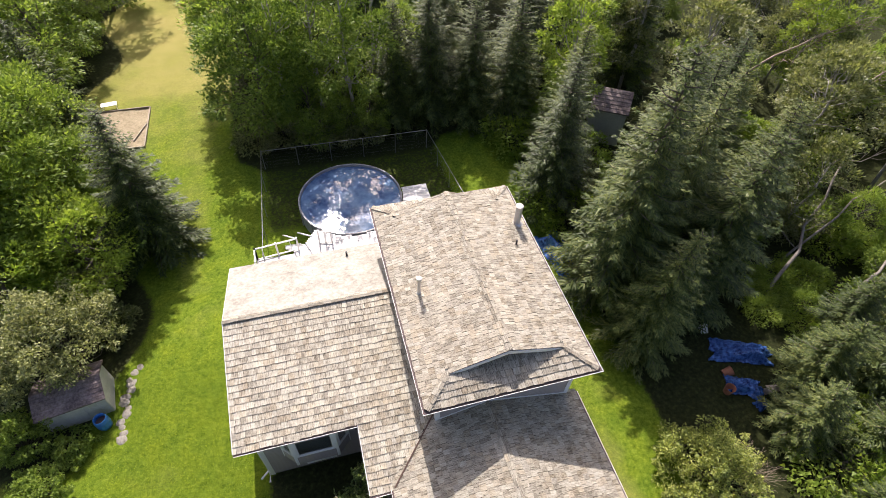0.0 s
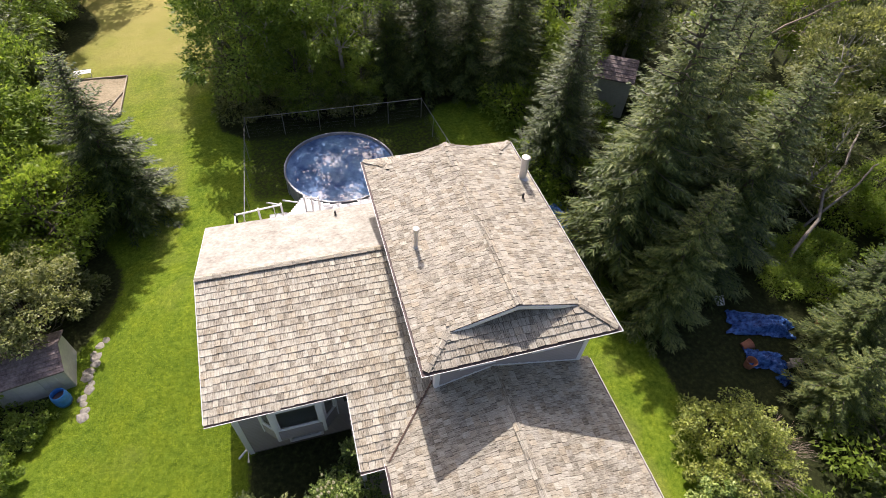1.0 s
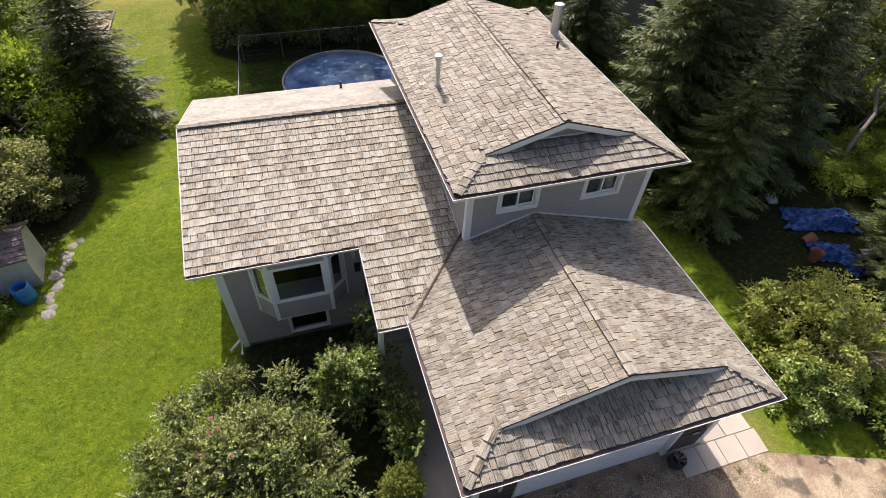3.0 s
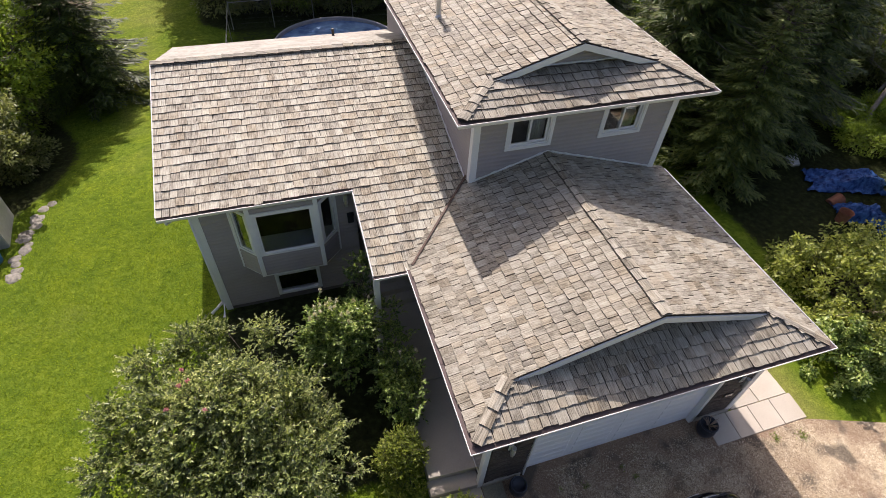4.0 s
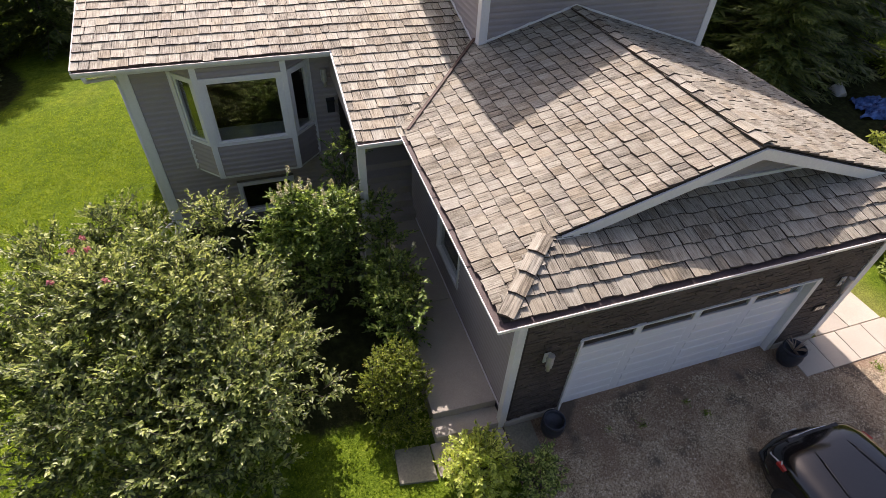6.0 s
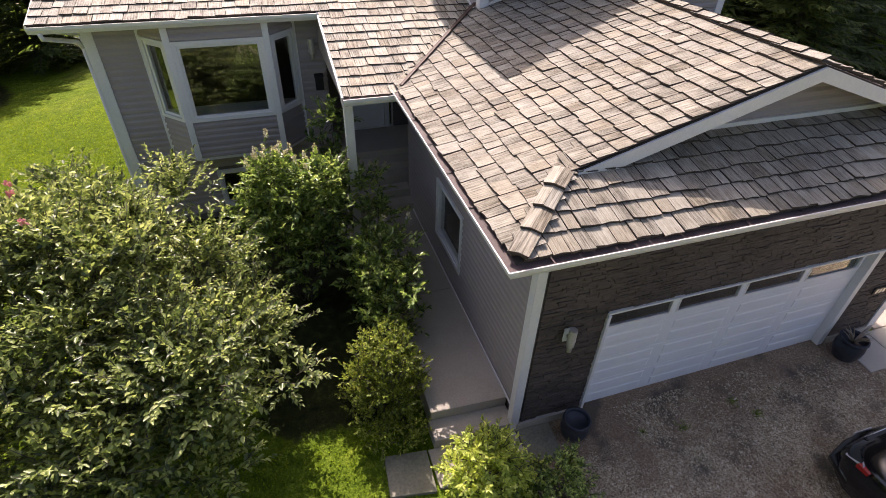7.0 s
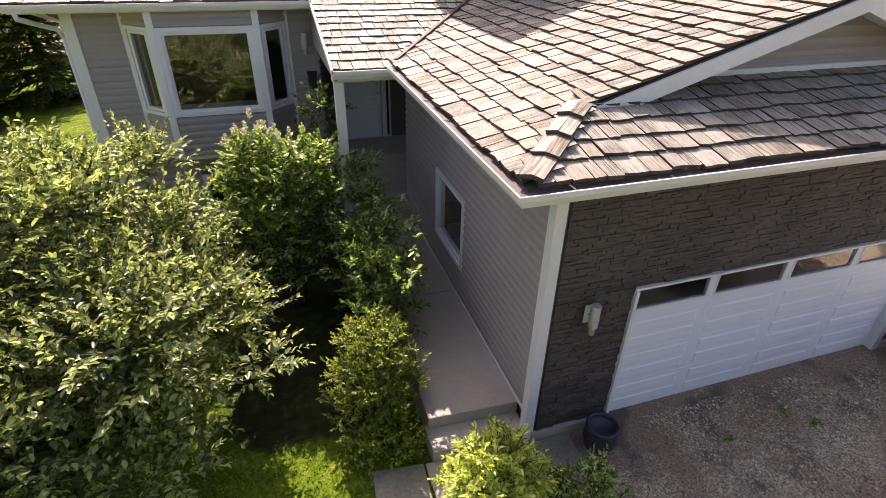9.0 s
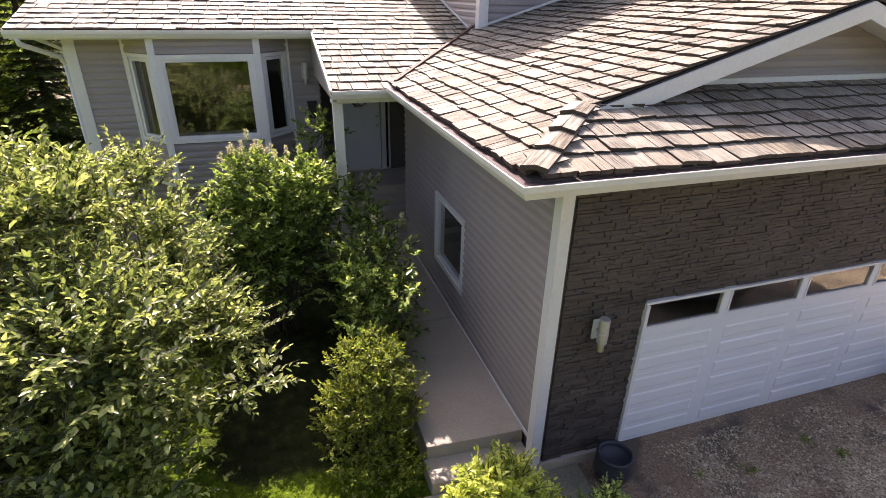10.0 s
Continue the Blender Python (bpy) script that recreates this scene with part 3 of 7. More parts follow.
def build_roofs():
    rk = 0.22
    hip = GXL + rk - GYF
    left = [(GXL, GYF), (hip, rk), (GRX, rk), (GRX, UW), (1.32, UW), (1.31, UW + 0.3), (GXL, PYF + 0.3)]
    o = roof_plane("roof_garage_left", left, lambda x, y: GZ + GS * (x - GXL), (0, 1), (1, 0), "weathered grey-brown cedar shake slope over the garage",
                   keep=lambda x, y: y < 2.6 and x < 2.4, exposure=0.225, wide=(0.11, 0.26))
    right = [(GXR, GYF), (GXR - (hip - GXL), rk), (GRX, rk), (GRX, UW), (GXR, UW + 0.1)]
    r2 = roof_plane("roof_garage_right", right, lambda x, y: GZ + GSR * (GXR - x), (0, 1), (-1, 0), "sunlit cedar shake slope over the garage", keep=lambda x, y: y < 3.2, exposure=0.225, wide=(0.11, 0.26))
    gy = 0.62
    xr = GXR - (hip - GXL)
    front = [(GXL, GYF), (GXR, GYF), (xr, rk), (xr - 0.44, gy), (hip + 0.44, gy), (hip, rk)]
    f = roof_plane("roof_garage_front", front, lambda x, y: GZ + GS * (y - GYF), (1, 0), (0, 1), "cedar shake skirt roof above the garage door",
                   keep=lambda x, y: x < 5.2, exposure=0.225, wide=(0.11, 0.25))
    zl = GZ + GS * (hip - GXL)
    nl, nr, nf = (-GS, 0, 1), (GS, 0, 1), (0, -GS, 1)
    cap_row(o, (GXL + 0.03, GYF + 0.03, GZ), (hip + 0.07, rk + 0.07, zl + 0.02), nl, nf, 0.34, 0.112, 0.108, 0.042)
    cap_row(r2, (GXR - 0.03, GYF + 0.03, GZ), (xr - 0.07, rk + 0.07, zl + 0.02), nr, nf, 0.34, 0.105)
    cap_row(o, (GRX, rk, GRZ), (GRX, UW, GRZ), nl, nr)

    # upper roof
    fr, bk = 5.94, 14.17
    hf, hb = UXL + fr - UYF, UXL + UYB - bk
    hfr, hbr = UXR - (fr - UYF), UXR - (UYB - bk)
    uh_l, uh_r = (lambda x, y: UZ + US * (x - UXL)), (lambda x, y: UZ + US * (UXR - x))
    ul = roof_plane("roof_upper_left", [(UXL, UYF), (hf, fr), (URX, fr), (URX, bk), (hb, bk), (UXL, UYB)], uh_l, (0, 1), (1, 0), "weathered cedar shake slope of the upper storey", keep=lambda x, y: y < 8.0 and x < 3.9, wide=(0.11, 0.26), exposure=0.225)
    ur = roof_plane("roof_upper_right", [(UXR, UYF), (hfr, fr), (URX, fr), (URX, bk), (hbr, bk), (UXR, UYB)], uh_r, (0, 1), (-1, 0), "sun-bleached cedar shake slope of the upper storey", wide=(0.11, 0.26), exposure=0.225)
    uf = roof_plane("roof_upper_front", [(UXL, UYF), (UXR, UYF), (hfr, fr), (hfr, 6.22), (hf, 6.22), (hf, fr)], lambda x, y: UZ + US * (y - UYF), (1, 0), (0, 1), "cedar shake skirt roof above the upper windows", keep=lambda x, y: x < 6)
    ub = roof_plane("roof_upper_back", [(UXL, UYB), (UXR, UYB), (hbr, bk), (hbr, bk - 0.3), (hb, bk - 0.3), (hb, bk)], lambda x, y: UZ + US * (UYB - y), (1, 0), (0, -1), "cedar shake skirt roof at the back of the house")
    zf, zb = UZ + US * (hf - UXL), UZ + US * (hb - UXL)
    nl, nr, nf, nb = (-US, 0, 1), (US, 0, 1), (0, -US, 1), (0, US, 1)
    cap_row(ul, (UXL + 0.03, UYF + 0.03, UZ), (hf, fr, zf), nl, nf)
    cap_row(ur, (UXR - 0.03, UYF + 0.03, UZ), (hfr, fr, zf), nr, nf)
    cap_row(ul, (UXL + 0.03, UYB - 0.03, UZ), (hb, bk, zb), nl, nb)
    cap_row(ur, (UXR - 0.03, UYB - 0.03, UZ), (hbr, bk, zb), nr, nb)
    cap_row(ul, (URX, fr, URZ), (URX, bk, URZ), nl, nr)

    # main wing
    mf = [(-1.52, PYF), (GXL + 0.35, PYF), (1.31, 5.45), (1.31, MRY), (MXL, MRY), (MXL, MYF), (-1.52, MYF)]
    rf = roof_plane("roof_main_front", mf, lambda x, y: main_z(y), (1, 0), (0, 1), "weathered cedar shake slope over the main wing", keep=lambda x, y: y < 7.2, wide=(0.15, 0.25), exposure=0.245, thick_butt=(0.022, 0.034), cedar=(M_SHAKE_PALE, M_SHAKE_PALE_PIECE))
    back = lambda y: MRZ - MBS * (y - MRY)
    mb = MB()
    ring = [(MXL, MYB), (1.32, MYB), (1.32, MRY), (MXL, MRY)]
    mb.slab([(x, y, back(y) - 0.10) for x, y in ring], [(x, y, back(y) + 0.004) for x, y in ring])
    rb = structure("roof_main_back", mb, M_DECK, "pale sun-bleached rolled roofing on the back slope of the main wing", "roof")
    rr = random.Random(44)
    y, k = MYB + 0.02, 0
    while y > MRY + 0.05:
        y2 = max(y - 0.96, MRY)
        cuts = [MXL - 0.01, rr.uniform(-3.6, -1.2), 1.32]
        for a, b in zip(cuts, cuts[1:]):
            q = MB()
            e = [(a, y), (b - 0.004, y), (b - 0.004, y2), (a, y2)]
            q.slab([(p, v, back(v) + (0.008 if v == y else 0.003)) for p, v in e], [(p, v, back(v) + (0.018 if v == y else 0.007)) for p, v in e])
            part("roofing_sheet", q, M_MEMBRANE, rb)
        y -= 0.90
    cap_row(rf, (MXL, MRY, MRZ), (1.3, MRY, MRZ), (0, -MS, 1), (0, MBS, 1))

    # valley flashing
    mb = MB()
    mb.beam((GXL + 0.03, PYF + 0.02, GZ + 0.055), (1.30, 5.72, garage_z(1.30) + 0.065), 0.05, 0.03)
    structure("trim_valley_flashing", mb, M_VALLEY, "rusty dark metal valley flashing between roof slopes", "flashing")


build_roofs()

# ---- walls with lapped boards ----


def siding(wall, origin, udir, length, z0, z1, holes=(), top=None, exposure=0.118):
    """Lapped boards on a wall plane, each one cut round the openings; top(u): the height where a raking edge stops them."""
    o, U = Vector(origin), Vector((*udir, 0))
    N = Vector((U.y, -U.x, 0))
    z = z0
    while z < z1 - 0.02:
        ze = min(z + exposure, z1)
        spans = [(0.0, length)]
        for h0, hz0, h1, hz1 in holes:
            if ze > hz0 + 0.01 and z < hz1 - 0.01:
                nxt = []
                for a, b in spans:
                    if h0 > a:
                        nxt.append((a, min(b, h0)))
                    if h1 < b:
                        nxt.append((max(a, h1), b))
                spans = [s for s in nxt if s[1] - s[0] > 0.03]
        for a, b in spans:
            if top:
                ok = [u for u in np.linspace(a, b, 120) if top(u) >= z + 0.5 * (ze - z)]
                if len(ok) < 2:
                    continue
                a, b = float(min(ok)), float(max(ok))
            mb = MB()
            ring = [(0.002, z), (0.027, z), (0.030, z + 0.006), (0.028, z + 0.058), (0.017, z + 0.078), (0.008, ze - 0.020), (0.006, ze + 0.004), (0.002, ze + 0.004)]
            mb.slab([tuple(o + U * a + N * n + Vector((0, 0, h))) for n, h in ring], [tuple(o + U * b + N * n + Vector((0, 0, h))) for n, h in ring])
            part("board", mb, M_SIDING, wall)
        z += exposure


def wall_core(name, origin, udir, length, z0, z1, label, holes=(), thick=0.18, material=None, top=None):
    """A wall with thickness whose openings go through it; the outside faces (udir.y, -udir.x)."""
    o, U = Vector(origin), Vector((*udir, 0))
    N = Vector((U.y, -U.x, 0))
    us = sorted({0.0, length, *(h[0] for h in holes), *(h[2] for h in holes), *(np.linspace(0, length, 29) if top else ())})
    mb = MB()
    for a, b in zip(us, us[1:]):
        zs = [(z0, z1)]
        for h0, hz0, h1, hz1 in holes:
            if h0 <= a + 1e-6 and h1 >= b - 1e-6:
                zs = [s for lo, hi in zs for s in ((lo, min(hi, hz0)), (max(lo, hz1), hi)) if s[1] - s[0] > 1e-4]
        for lo, hi in zs:
            ta, tb = (min(hi, top(a)), min(hi, top(b))) if top else (hi, hi)
            q = [o + U * a + Vector((0, 0, lo)), o + U * b + Vector((0, 0, lo)), o + U * b + Vector((0, 0, tb)), o + U * a + Vector((0, 0, ta))]
            mb.slab([tuple(p) for p in q], [tuple(p - N * thick) for p in q])
    return structure(name, mb, material or M_WALL, label, "wall")


TAUPE = "taupe grey horizontal vinyl lap siding wall"
GW = 6.87
# garage
DOOR = (1.06, -0.01, 5.66, 2.03)
HOLE = (1.04, -0.05, 5.77, 2.06)
wg_f = wall_core("wall_garage_front", (0, GF, 0), (1, 0), GW, -0.1, 3.50, "dark brown stacked stone veneer garage front", [HOLE])
wg_l = wall_core("wall_garage_left", (0, 5.6, 0), (0, -1), 5.6 - GF, -0.1, 3.50, TAUPE, [(5.6 - 3.62, 0.88, 5.6 - 2.30, 2.04)])
siding(wg_l, (0, 5.6, 0), (0, -1), 5.6 - GF, 0.30, 3.48, [(5.6 - 3.62, 0.88, 5.6 - 2.30, 2.04)])
wg_r = wall_core("wall_garage_right", (GW, GF, 0), (0, 1), 5.6 - GF, -0.1, 3.50, TAUPE)
siding(wg_r, (GW, GF, 0), (0, 1), 5.6 - GF, 0.12, 3.48)
# gable over the garage skirt
gz0 = GZ + GS * (0.62 - GYF)
gable = wall_core("wall_garage_gable", (0.5, 0.62, 0), (1, 0), 5.6, gz0 - 0.05, GRZ - 0.06, "taupe sided gable above the skirt roof", top=lambda u: garage_z(0.5 + u) - 0.07)
siding(gable, (0.5, 0.62, 0), (1, 0), 5.6, gz0 + 0.03, GRZ - 0.1, top=lambda u: garage_z(0.5 + u) - 0.10)
# upper storey
W1, W2 = (2.19, 5.17, 3.27, 5.99), (4.71, 5.16, 5.80, 5.98)
UWL, UWR, UWB = 1.32, 6.72, 14.35
holes_u = [(h[0] - UWL, h[1], h[2] - UWL, h[3]) for h in (W1, W2)]
wu_f = wall_core("wall_upper_front", (UWL, UW, 0), (1, 0), UWR - UWL, 3.3, 6.28, TAUPE, holes_u)
siding(wu_f, (UWL, UW, 0), (1, 0), UWR - UWL, 3.72, 6.26, holes_u)
wu_l = wall_core("wall_upper_left", (UWL, UWB, 0), (0, -1), UWB - UW, 0, 6.28, TAUPE)
siding(wu_l, (UWL, UWB, 0), (0, -1), UWB - UW, 4.0, 6.26)
wu_r = wall_core("wall_upper_right", (UWR, UW, 0), (0, 1), UWB - UW, -0.2, 6.28, TAUPE)
siding(wu_r, (UWR, UW, 0), (0, 1), UWB - UW, 0.3, 6.26)
wall_core("wall_upper_back", (UWR, UWB, 0), (-1, 0), UWR - UWL, -0.8, 6.28, TAUPE)
uz0 = UZ + US * (6.22 - UYF)


def upper_top(u):
    x = 1.9 + u
    return (UZ + US * (x - UXL) if x < URX else UZ + US * (UXR - x)) - 0.09


ug = wall_core("wall_upper_gable", (1.9, 6.22, 0), (1, 0), 4.1, uz0 - 0.05, URZ - 0.06, "taupe sided gable above the upper skirt roof", top=upper_top)
siding(ug, (1.9, 6.22, 0), (1, 0), 4.1, uz0 + 0.03, URZ - 0.1, top=upper_top)
wall_core("wall_upper_gable_back", (6.0, 13.9, 0), (-1, 0), 4.1, UZ - 0.1, URZ - 0.06, "taupe sided gable at the back", top=lambda u: upper_top(4.1 - u))
# main wing
MWX, MWY, MWE = -5.36, 6.62, -1.43
BW = (-3.88, 0.22, -2.62, 1.10)
hole_b = [(BW[0] - MWX, BW[1], BW[2] - MWX, BW[3]), (-4.50 - MWX, 1.62, -1.96 - MWX, 4.10)]
wm_f = wall_core("wall_main_front", (MWX, MWY, 0), (1, 0), MWE - MWX, -0.2, main_z(MWY) - 0.14, TAUPE, hole_b)
siding(wm_f, (MWX, MWY, 0), (1, 0), MWE - MWX, 0.12, main_z(MWY) - 0.20, hole_b)


def main_roof_z(y):
    return main_z(y) if y < MRY else MRZ - MBS * (y - MRY)


wm_l = wall_core("wall_main_left", (MWX, 14.2, 0), (0, -1), 14.2 - MWY, -0.9, MRZ - 0.14, TAUPE, top=lambda u: main_roof_z(14.2 - u) - 0.14, thick=0.18)
siding(wm_l, (MWX, 14.2, 0), (0, -1), 14.2 - MWY, -0.1, MRZ - 0.2, top=lambda u: main_roof_z(14.2 - u) - 0.16)
wm_b = wall_core("wall_main_back", (UWL, 14.2, 0), (-1, 0), UWL - MWX, -0.9, 4.25, TAUPE)
siding(wm_b, (UWL, 14.2, 0), (-1, 0), UWL - MWX, -0.1, 4.2)
# entry recess
EY, EZ = 7.55, 1.22
we_s = wall_core("wall_entry_side", (MWE, 6.62, 0), (0, 1), EY - 6.62, 0, 4.2, TAUPE)
siding(we_s, (MWE, 6.62, 0), (0, 1), EY - 6.62, 0.3, 4.1)
wall_core("wall_entry_back", (MWE, EY, 0), (1, 0), UWL - MWE, 0, 4.5, TAUPE, [(-1.02 - MWE, EZ, 0.10 - MWE, EZ + 2.10)])
wall_core("wall_entry_garage", (UWL, 5.5, 0), (-1, 0), UWL, 0, 3.95, TAUPE)
mb = MB()
mb.box(-1.46, 3.7, 3.44, 1.3, EY, 3.49)
structure("ceiling_porch", mb, M_WHITE, "white porch soffit ceiling", "ceiling")
mb = MB()
cheek = [(3.68, 3.44), (6.60, 3.44), (6.60, main_z(6.60) - 0.105), (3.68, main_z(3.68) - 0.105)]
mb.slab([(-1.51, y, z) for y, z in cheek], [(-1.465, y, z) for y, z in cheek])
structure("wall_porch_cheek", mb, M_SIDING, "taupe panel closing the side of the porch roof", "wall")

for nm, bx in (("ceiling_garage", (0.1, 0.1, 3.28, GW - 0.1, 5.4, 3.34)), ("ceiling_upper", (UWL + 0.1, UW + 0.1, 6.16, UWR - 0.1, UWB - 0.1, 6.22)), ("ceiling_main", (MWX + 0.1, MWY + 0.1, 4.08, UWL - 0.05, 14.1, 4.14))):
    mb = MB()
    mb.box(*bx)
    structure(nm, mb, M_ROOM, "plain room ceiling painted dim", "ceiling")

# closing floors inside; the rooms' dimness is put into their dark colour
mb = MB()
mb.box(0.2, 0.2, -0.08, GW - 0.2, 5.4, -0.02)
structure("floor_garage", mb, M_CONC, "grey concrete garage floor", "floor")
mb = MB()
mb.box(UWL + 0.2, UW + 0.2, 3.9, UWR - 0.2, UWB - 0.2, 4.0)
structure("floor_upper", mb, M_ROOM, "upper room floor painted dim", "floor")
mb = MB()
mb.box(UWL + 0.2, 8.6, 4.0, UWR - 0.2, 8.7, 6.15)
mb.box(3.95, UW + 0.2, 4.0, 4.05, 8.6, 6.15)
structure("wall_upper_partition", mb, M_ROOM, "upper room partition painted dim", "wall")
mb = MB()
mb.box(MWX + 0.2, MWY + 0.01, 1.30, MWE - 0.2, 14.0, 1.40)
structure("floor_main", mb, M_ROOM, "living room floor painted dim", "floor")
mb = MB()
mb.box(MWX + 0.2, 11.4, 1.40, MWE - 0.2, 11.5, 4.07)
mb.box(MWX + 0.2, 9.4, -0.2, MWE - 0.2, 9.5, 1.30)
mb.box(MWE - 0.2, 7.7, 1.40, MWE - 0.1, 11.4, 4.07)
structure("wall_main_partition", mb, M_ROOM, "living room partition painted dim", "wall")

# ---- soffits, fascias, gutters, corner posts ----


def gutter(name, a, b, out, ma=0, mb_=0, label="white metal eaves gutter with a dark lining"):
    """An open gutter along an eave from a to b; out: plan direction away from the house."""
    a, b, o = Vector(a), Vector(b), Vector((*out, 0))
    g = thing(name, label, "gutter", "gutters", "structure")
    mb, mi = MB(), MB()
    h = Vector((0, 0, 1))
    prof = [(-0.02, -0.02), (0.0, -0.125), (0.075, -0.125), (0.115, -0.06), (0.122, -0.01), (0.108, -0.01), (0.102, -0.055), (0.07, -0.11), (0.015, -0.11), (-0.005, -0.02)]
    e = (b - a).normalized()
    mb.slab([tuple(a - e * x * ma + o * x + h * z) for x, z in prof], [tuple(b + e * x * mb_ + o * x + h * z) for x, z in prof])
    part("trough", mb, M_WHITE, g)
    ins = [(-0.015, -0.06), (0.07, -0.06), (0.106, -0.03), (-0.015, -0.028)]
    mi.slab([tuple(a - e * x * ma + o * x + h * z) for x, z in ins], [tuple(b + e * x * mb_ + o * x + h * z) for x, z in ins])
    part("lining", mi, M_GUTTER_IN, g, "dark leaf-stained gutter lining")
    span = (b - a).length
    for k in range(int(span / 0.75)):
        p = a + e * (0.35 + 0.75 * k)
        mh = MB()
        mh.beam(tuple(p + o * 0.0 + h * -0.018), tuple(p + o * 0.110 + h * -0.014), 0.022, 0.004)
        part("hanger", mh, M_GUTTER_IN, g)
    return g


gutter("gutter_garage_left", (GXL, PYF + 0.05, GZ), (GXL, GYF, GZ), (-1, 0), 0, 1)
gutter("gutter_garage_front", (GXL, GYF, GZ), (GXR, GYF, GZ), (0, -1), 1, 1)
gutter("gutter_garage_right", (GXR, GYF, GZ), (GXR, UW, GZ), (1, 0), 1, 0)
gutter("gutter_upper_left", (UXL, UYB, UZ), (UXL, UYF, UZ), (-1, 0), 0, 1)
gutter("gutter_upper_front", (UXL, UYF, UZ), (UXR, UYF, UZ), (0, -1), 1, 1)
gutter("gutter_upper_right", (UXR, UYF, UZ), (UXR, UYB, UZ), (1, 0), 1, 0)
gutter("gutter_main_front", (MXL, MYF, main_z(MYF)), (-1.52, MYF, main_z(MYF)), (0, -1))
gutter("gutter_porch", (-1.54, PYF, 3.622), (GXL - 0.02, PYF, 3.622), (0, -1))

mb = MB()
mb.box(GXL + 0.004, GYF + 0.004, GZ - 0.15, GXR - 0.004, GF - 0.03, GZ - 0.11)
mb.box(GXL + 0.004, GF - 0.03, GZ - 0.15, -0.03, PYF, GZ - 0.11)
mb.box(GW + 0.03, GF - 0.03, GZ - 0.15, GXR - 0.004, UW, GZ - 0.11)
structure("trim_garage_soffit", mb, M_WHITE, "white vented soffit under the garage eaves", "soffit")
mb = MB()
mb.box(UXL + 0.004, UYF + 0.004, UZ - 0.15, UXR - 0.004, UW - 0.03, UZ - 0.11)
mb.box(UXL + 0.004, UW - 0.03, UZ - 0.15, UWL - 0.03, UYB, UZ - 0.11)
mb.box(UWR + 0.03, UW - 0.03, UZ - 0.15, UXR - 0.004, UYB, UZ - 0.11)
structure("trim_upper_soffit", mb, M_WHITE, "white vented soffit under the upper eaves", "soffit")
mb = MB()
mb.box(MXL + 0.03, MYF + 0.004, main_z(MYF) - 0.15, -1.53, MWY - 0.03, main_z(MYF) - 0.11)
structure("trim_main_soffit", mb, M_WHITE, "white soffit above the bay window", "soffit")


def fascia(name, a, b, depth, label, lean=0.0, thick=0.03):
    a, b = Vector(a), Vector(b)
    mb = MB()
    mb.slab([tuple(a), tuple(b), tuple(b - Vector((0, 0, depth))), tuple(a - Vector((0, 0, depth)))],
            [tuple(p + Vector((thick if a.y != b.y else 0, thick if a.y == b.y else 0, 0))) for p in (a, b, b - Vector((0, 0, depth)), a - Vector((0, 0, depth)))])
    return structure(name, mb, M_WHITE, label, "fascia")


hipx = GXL + 0.22 - GYF
for n, x in (("left", hipx + 0.02), ("right", GXR - 0.90 - 0.02)):
    fascia("trim_garage_rake_" + n, (x, 0.19, garage_z(x) - 0.03), (GRX, 0.19, GRZ - 0.03), 0.16, "white painted rake board on the garage gable")
hx = UXL + 5.94 - UYF
for n, x in (("left", hx), ("right", UXR - (5.94 - UYF))):
    fascia("trim_upper_rake_" + n, (x, 5.91, UZ + US * (hx - UXL) - 0.01), (URX, 5.91, URZ - 0.01), 0.15, "white painted rake board on the upper gable")
fascia("trim_main_rake_front", (MXL - 0.03, MYF, main_z(MYF)), (MXL - 0.03, MRY, MRZ), 0.14, "white painted rake board on the main gable end")
fascia("trim_main_rake_back", (MXL - 0.03, MRY, MRZ), (MXL - 0.03, MYB, 4.18), 0.14, "white painted rake board on the main gable end")
fascia("trim_porch_rake", (-1.55, PYF, 3.61), (-1.55, MYF, main_z(MYF)), 0.09, "white painted edge board on the porch roof")
# soffits under the raking overhangs
mb = MB()
for x0, x1 in ((hipx, GRX), (GXR - 0.90, GRX)):
    mb.slab([(x0, 0.22, garage_z(x0) - 0.14), (x1, 0.22, GRZ - 0.14), (x1, 0.60, GRZ - 0.14), (x0, 0.60, garage_z(x0) - 0.14)],
            [(x0, 0.22, garage_z(x0) - 0.11), (x1, 0.22, GRZ - 0.11), (x1, 0.60, GRZ - 0.11), (x0, 0.60, garage_z(x0) - 0.11)])
structure("trim_gable_soffit", mb, M_WHITE, "white soffit under the gable overhang", "soffit")
# flashing strips
mb = MB()
mb.box(1.15, 0.555, gz0 + 0.0, 5.45, 0.595, gz0 + 0.06)
structure("trim_gable_flashing", mb, M_WHITE, "white metal flashing at the foot of the gable", "flashing", 0.006)
mb = MB()
mb.box(2.5, 6.155, uz0, 5.4, 6.195, uz0 + 0.05)
structure("trim_upper_flashing", mb, M_WHITE, "white metal flashing at the foot of the upper gable", "flashing", 0.006)
mb = MB()
mb.beam((UWL, UW - 0.03, garage_z(UWL) + 0.06), (GRX, UW - 0.03, GRZ + 0.06), 0.05, 0.035)
mb.beam((GRX, UW - 0.03, GRZ + 0.06), (UWR, UW - 0.03, garage_z(UWR) + 0.06), 0.05, 0.035)
mb.beam((UWL - 0.03, 5.6, main_z(5.6) + 0.07), (UWL - 0.03, MRY, MRZ + 0.05), 0.04, 0.03)
structure("trim_wall_flashing", mb, M_WHITE, "white trim where the wall meets the roof", "flashing")


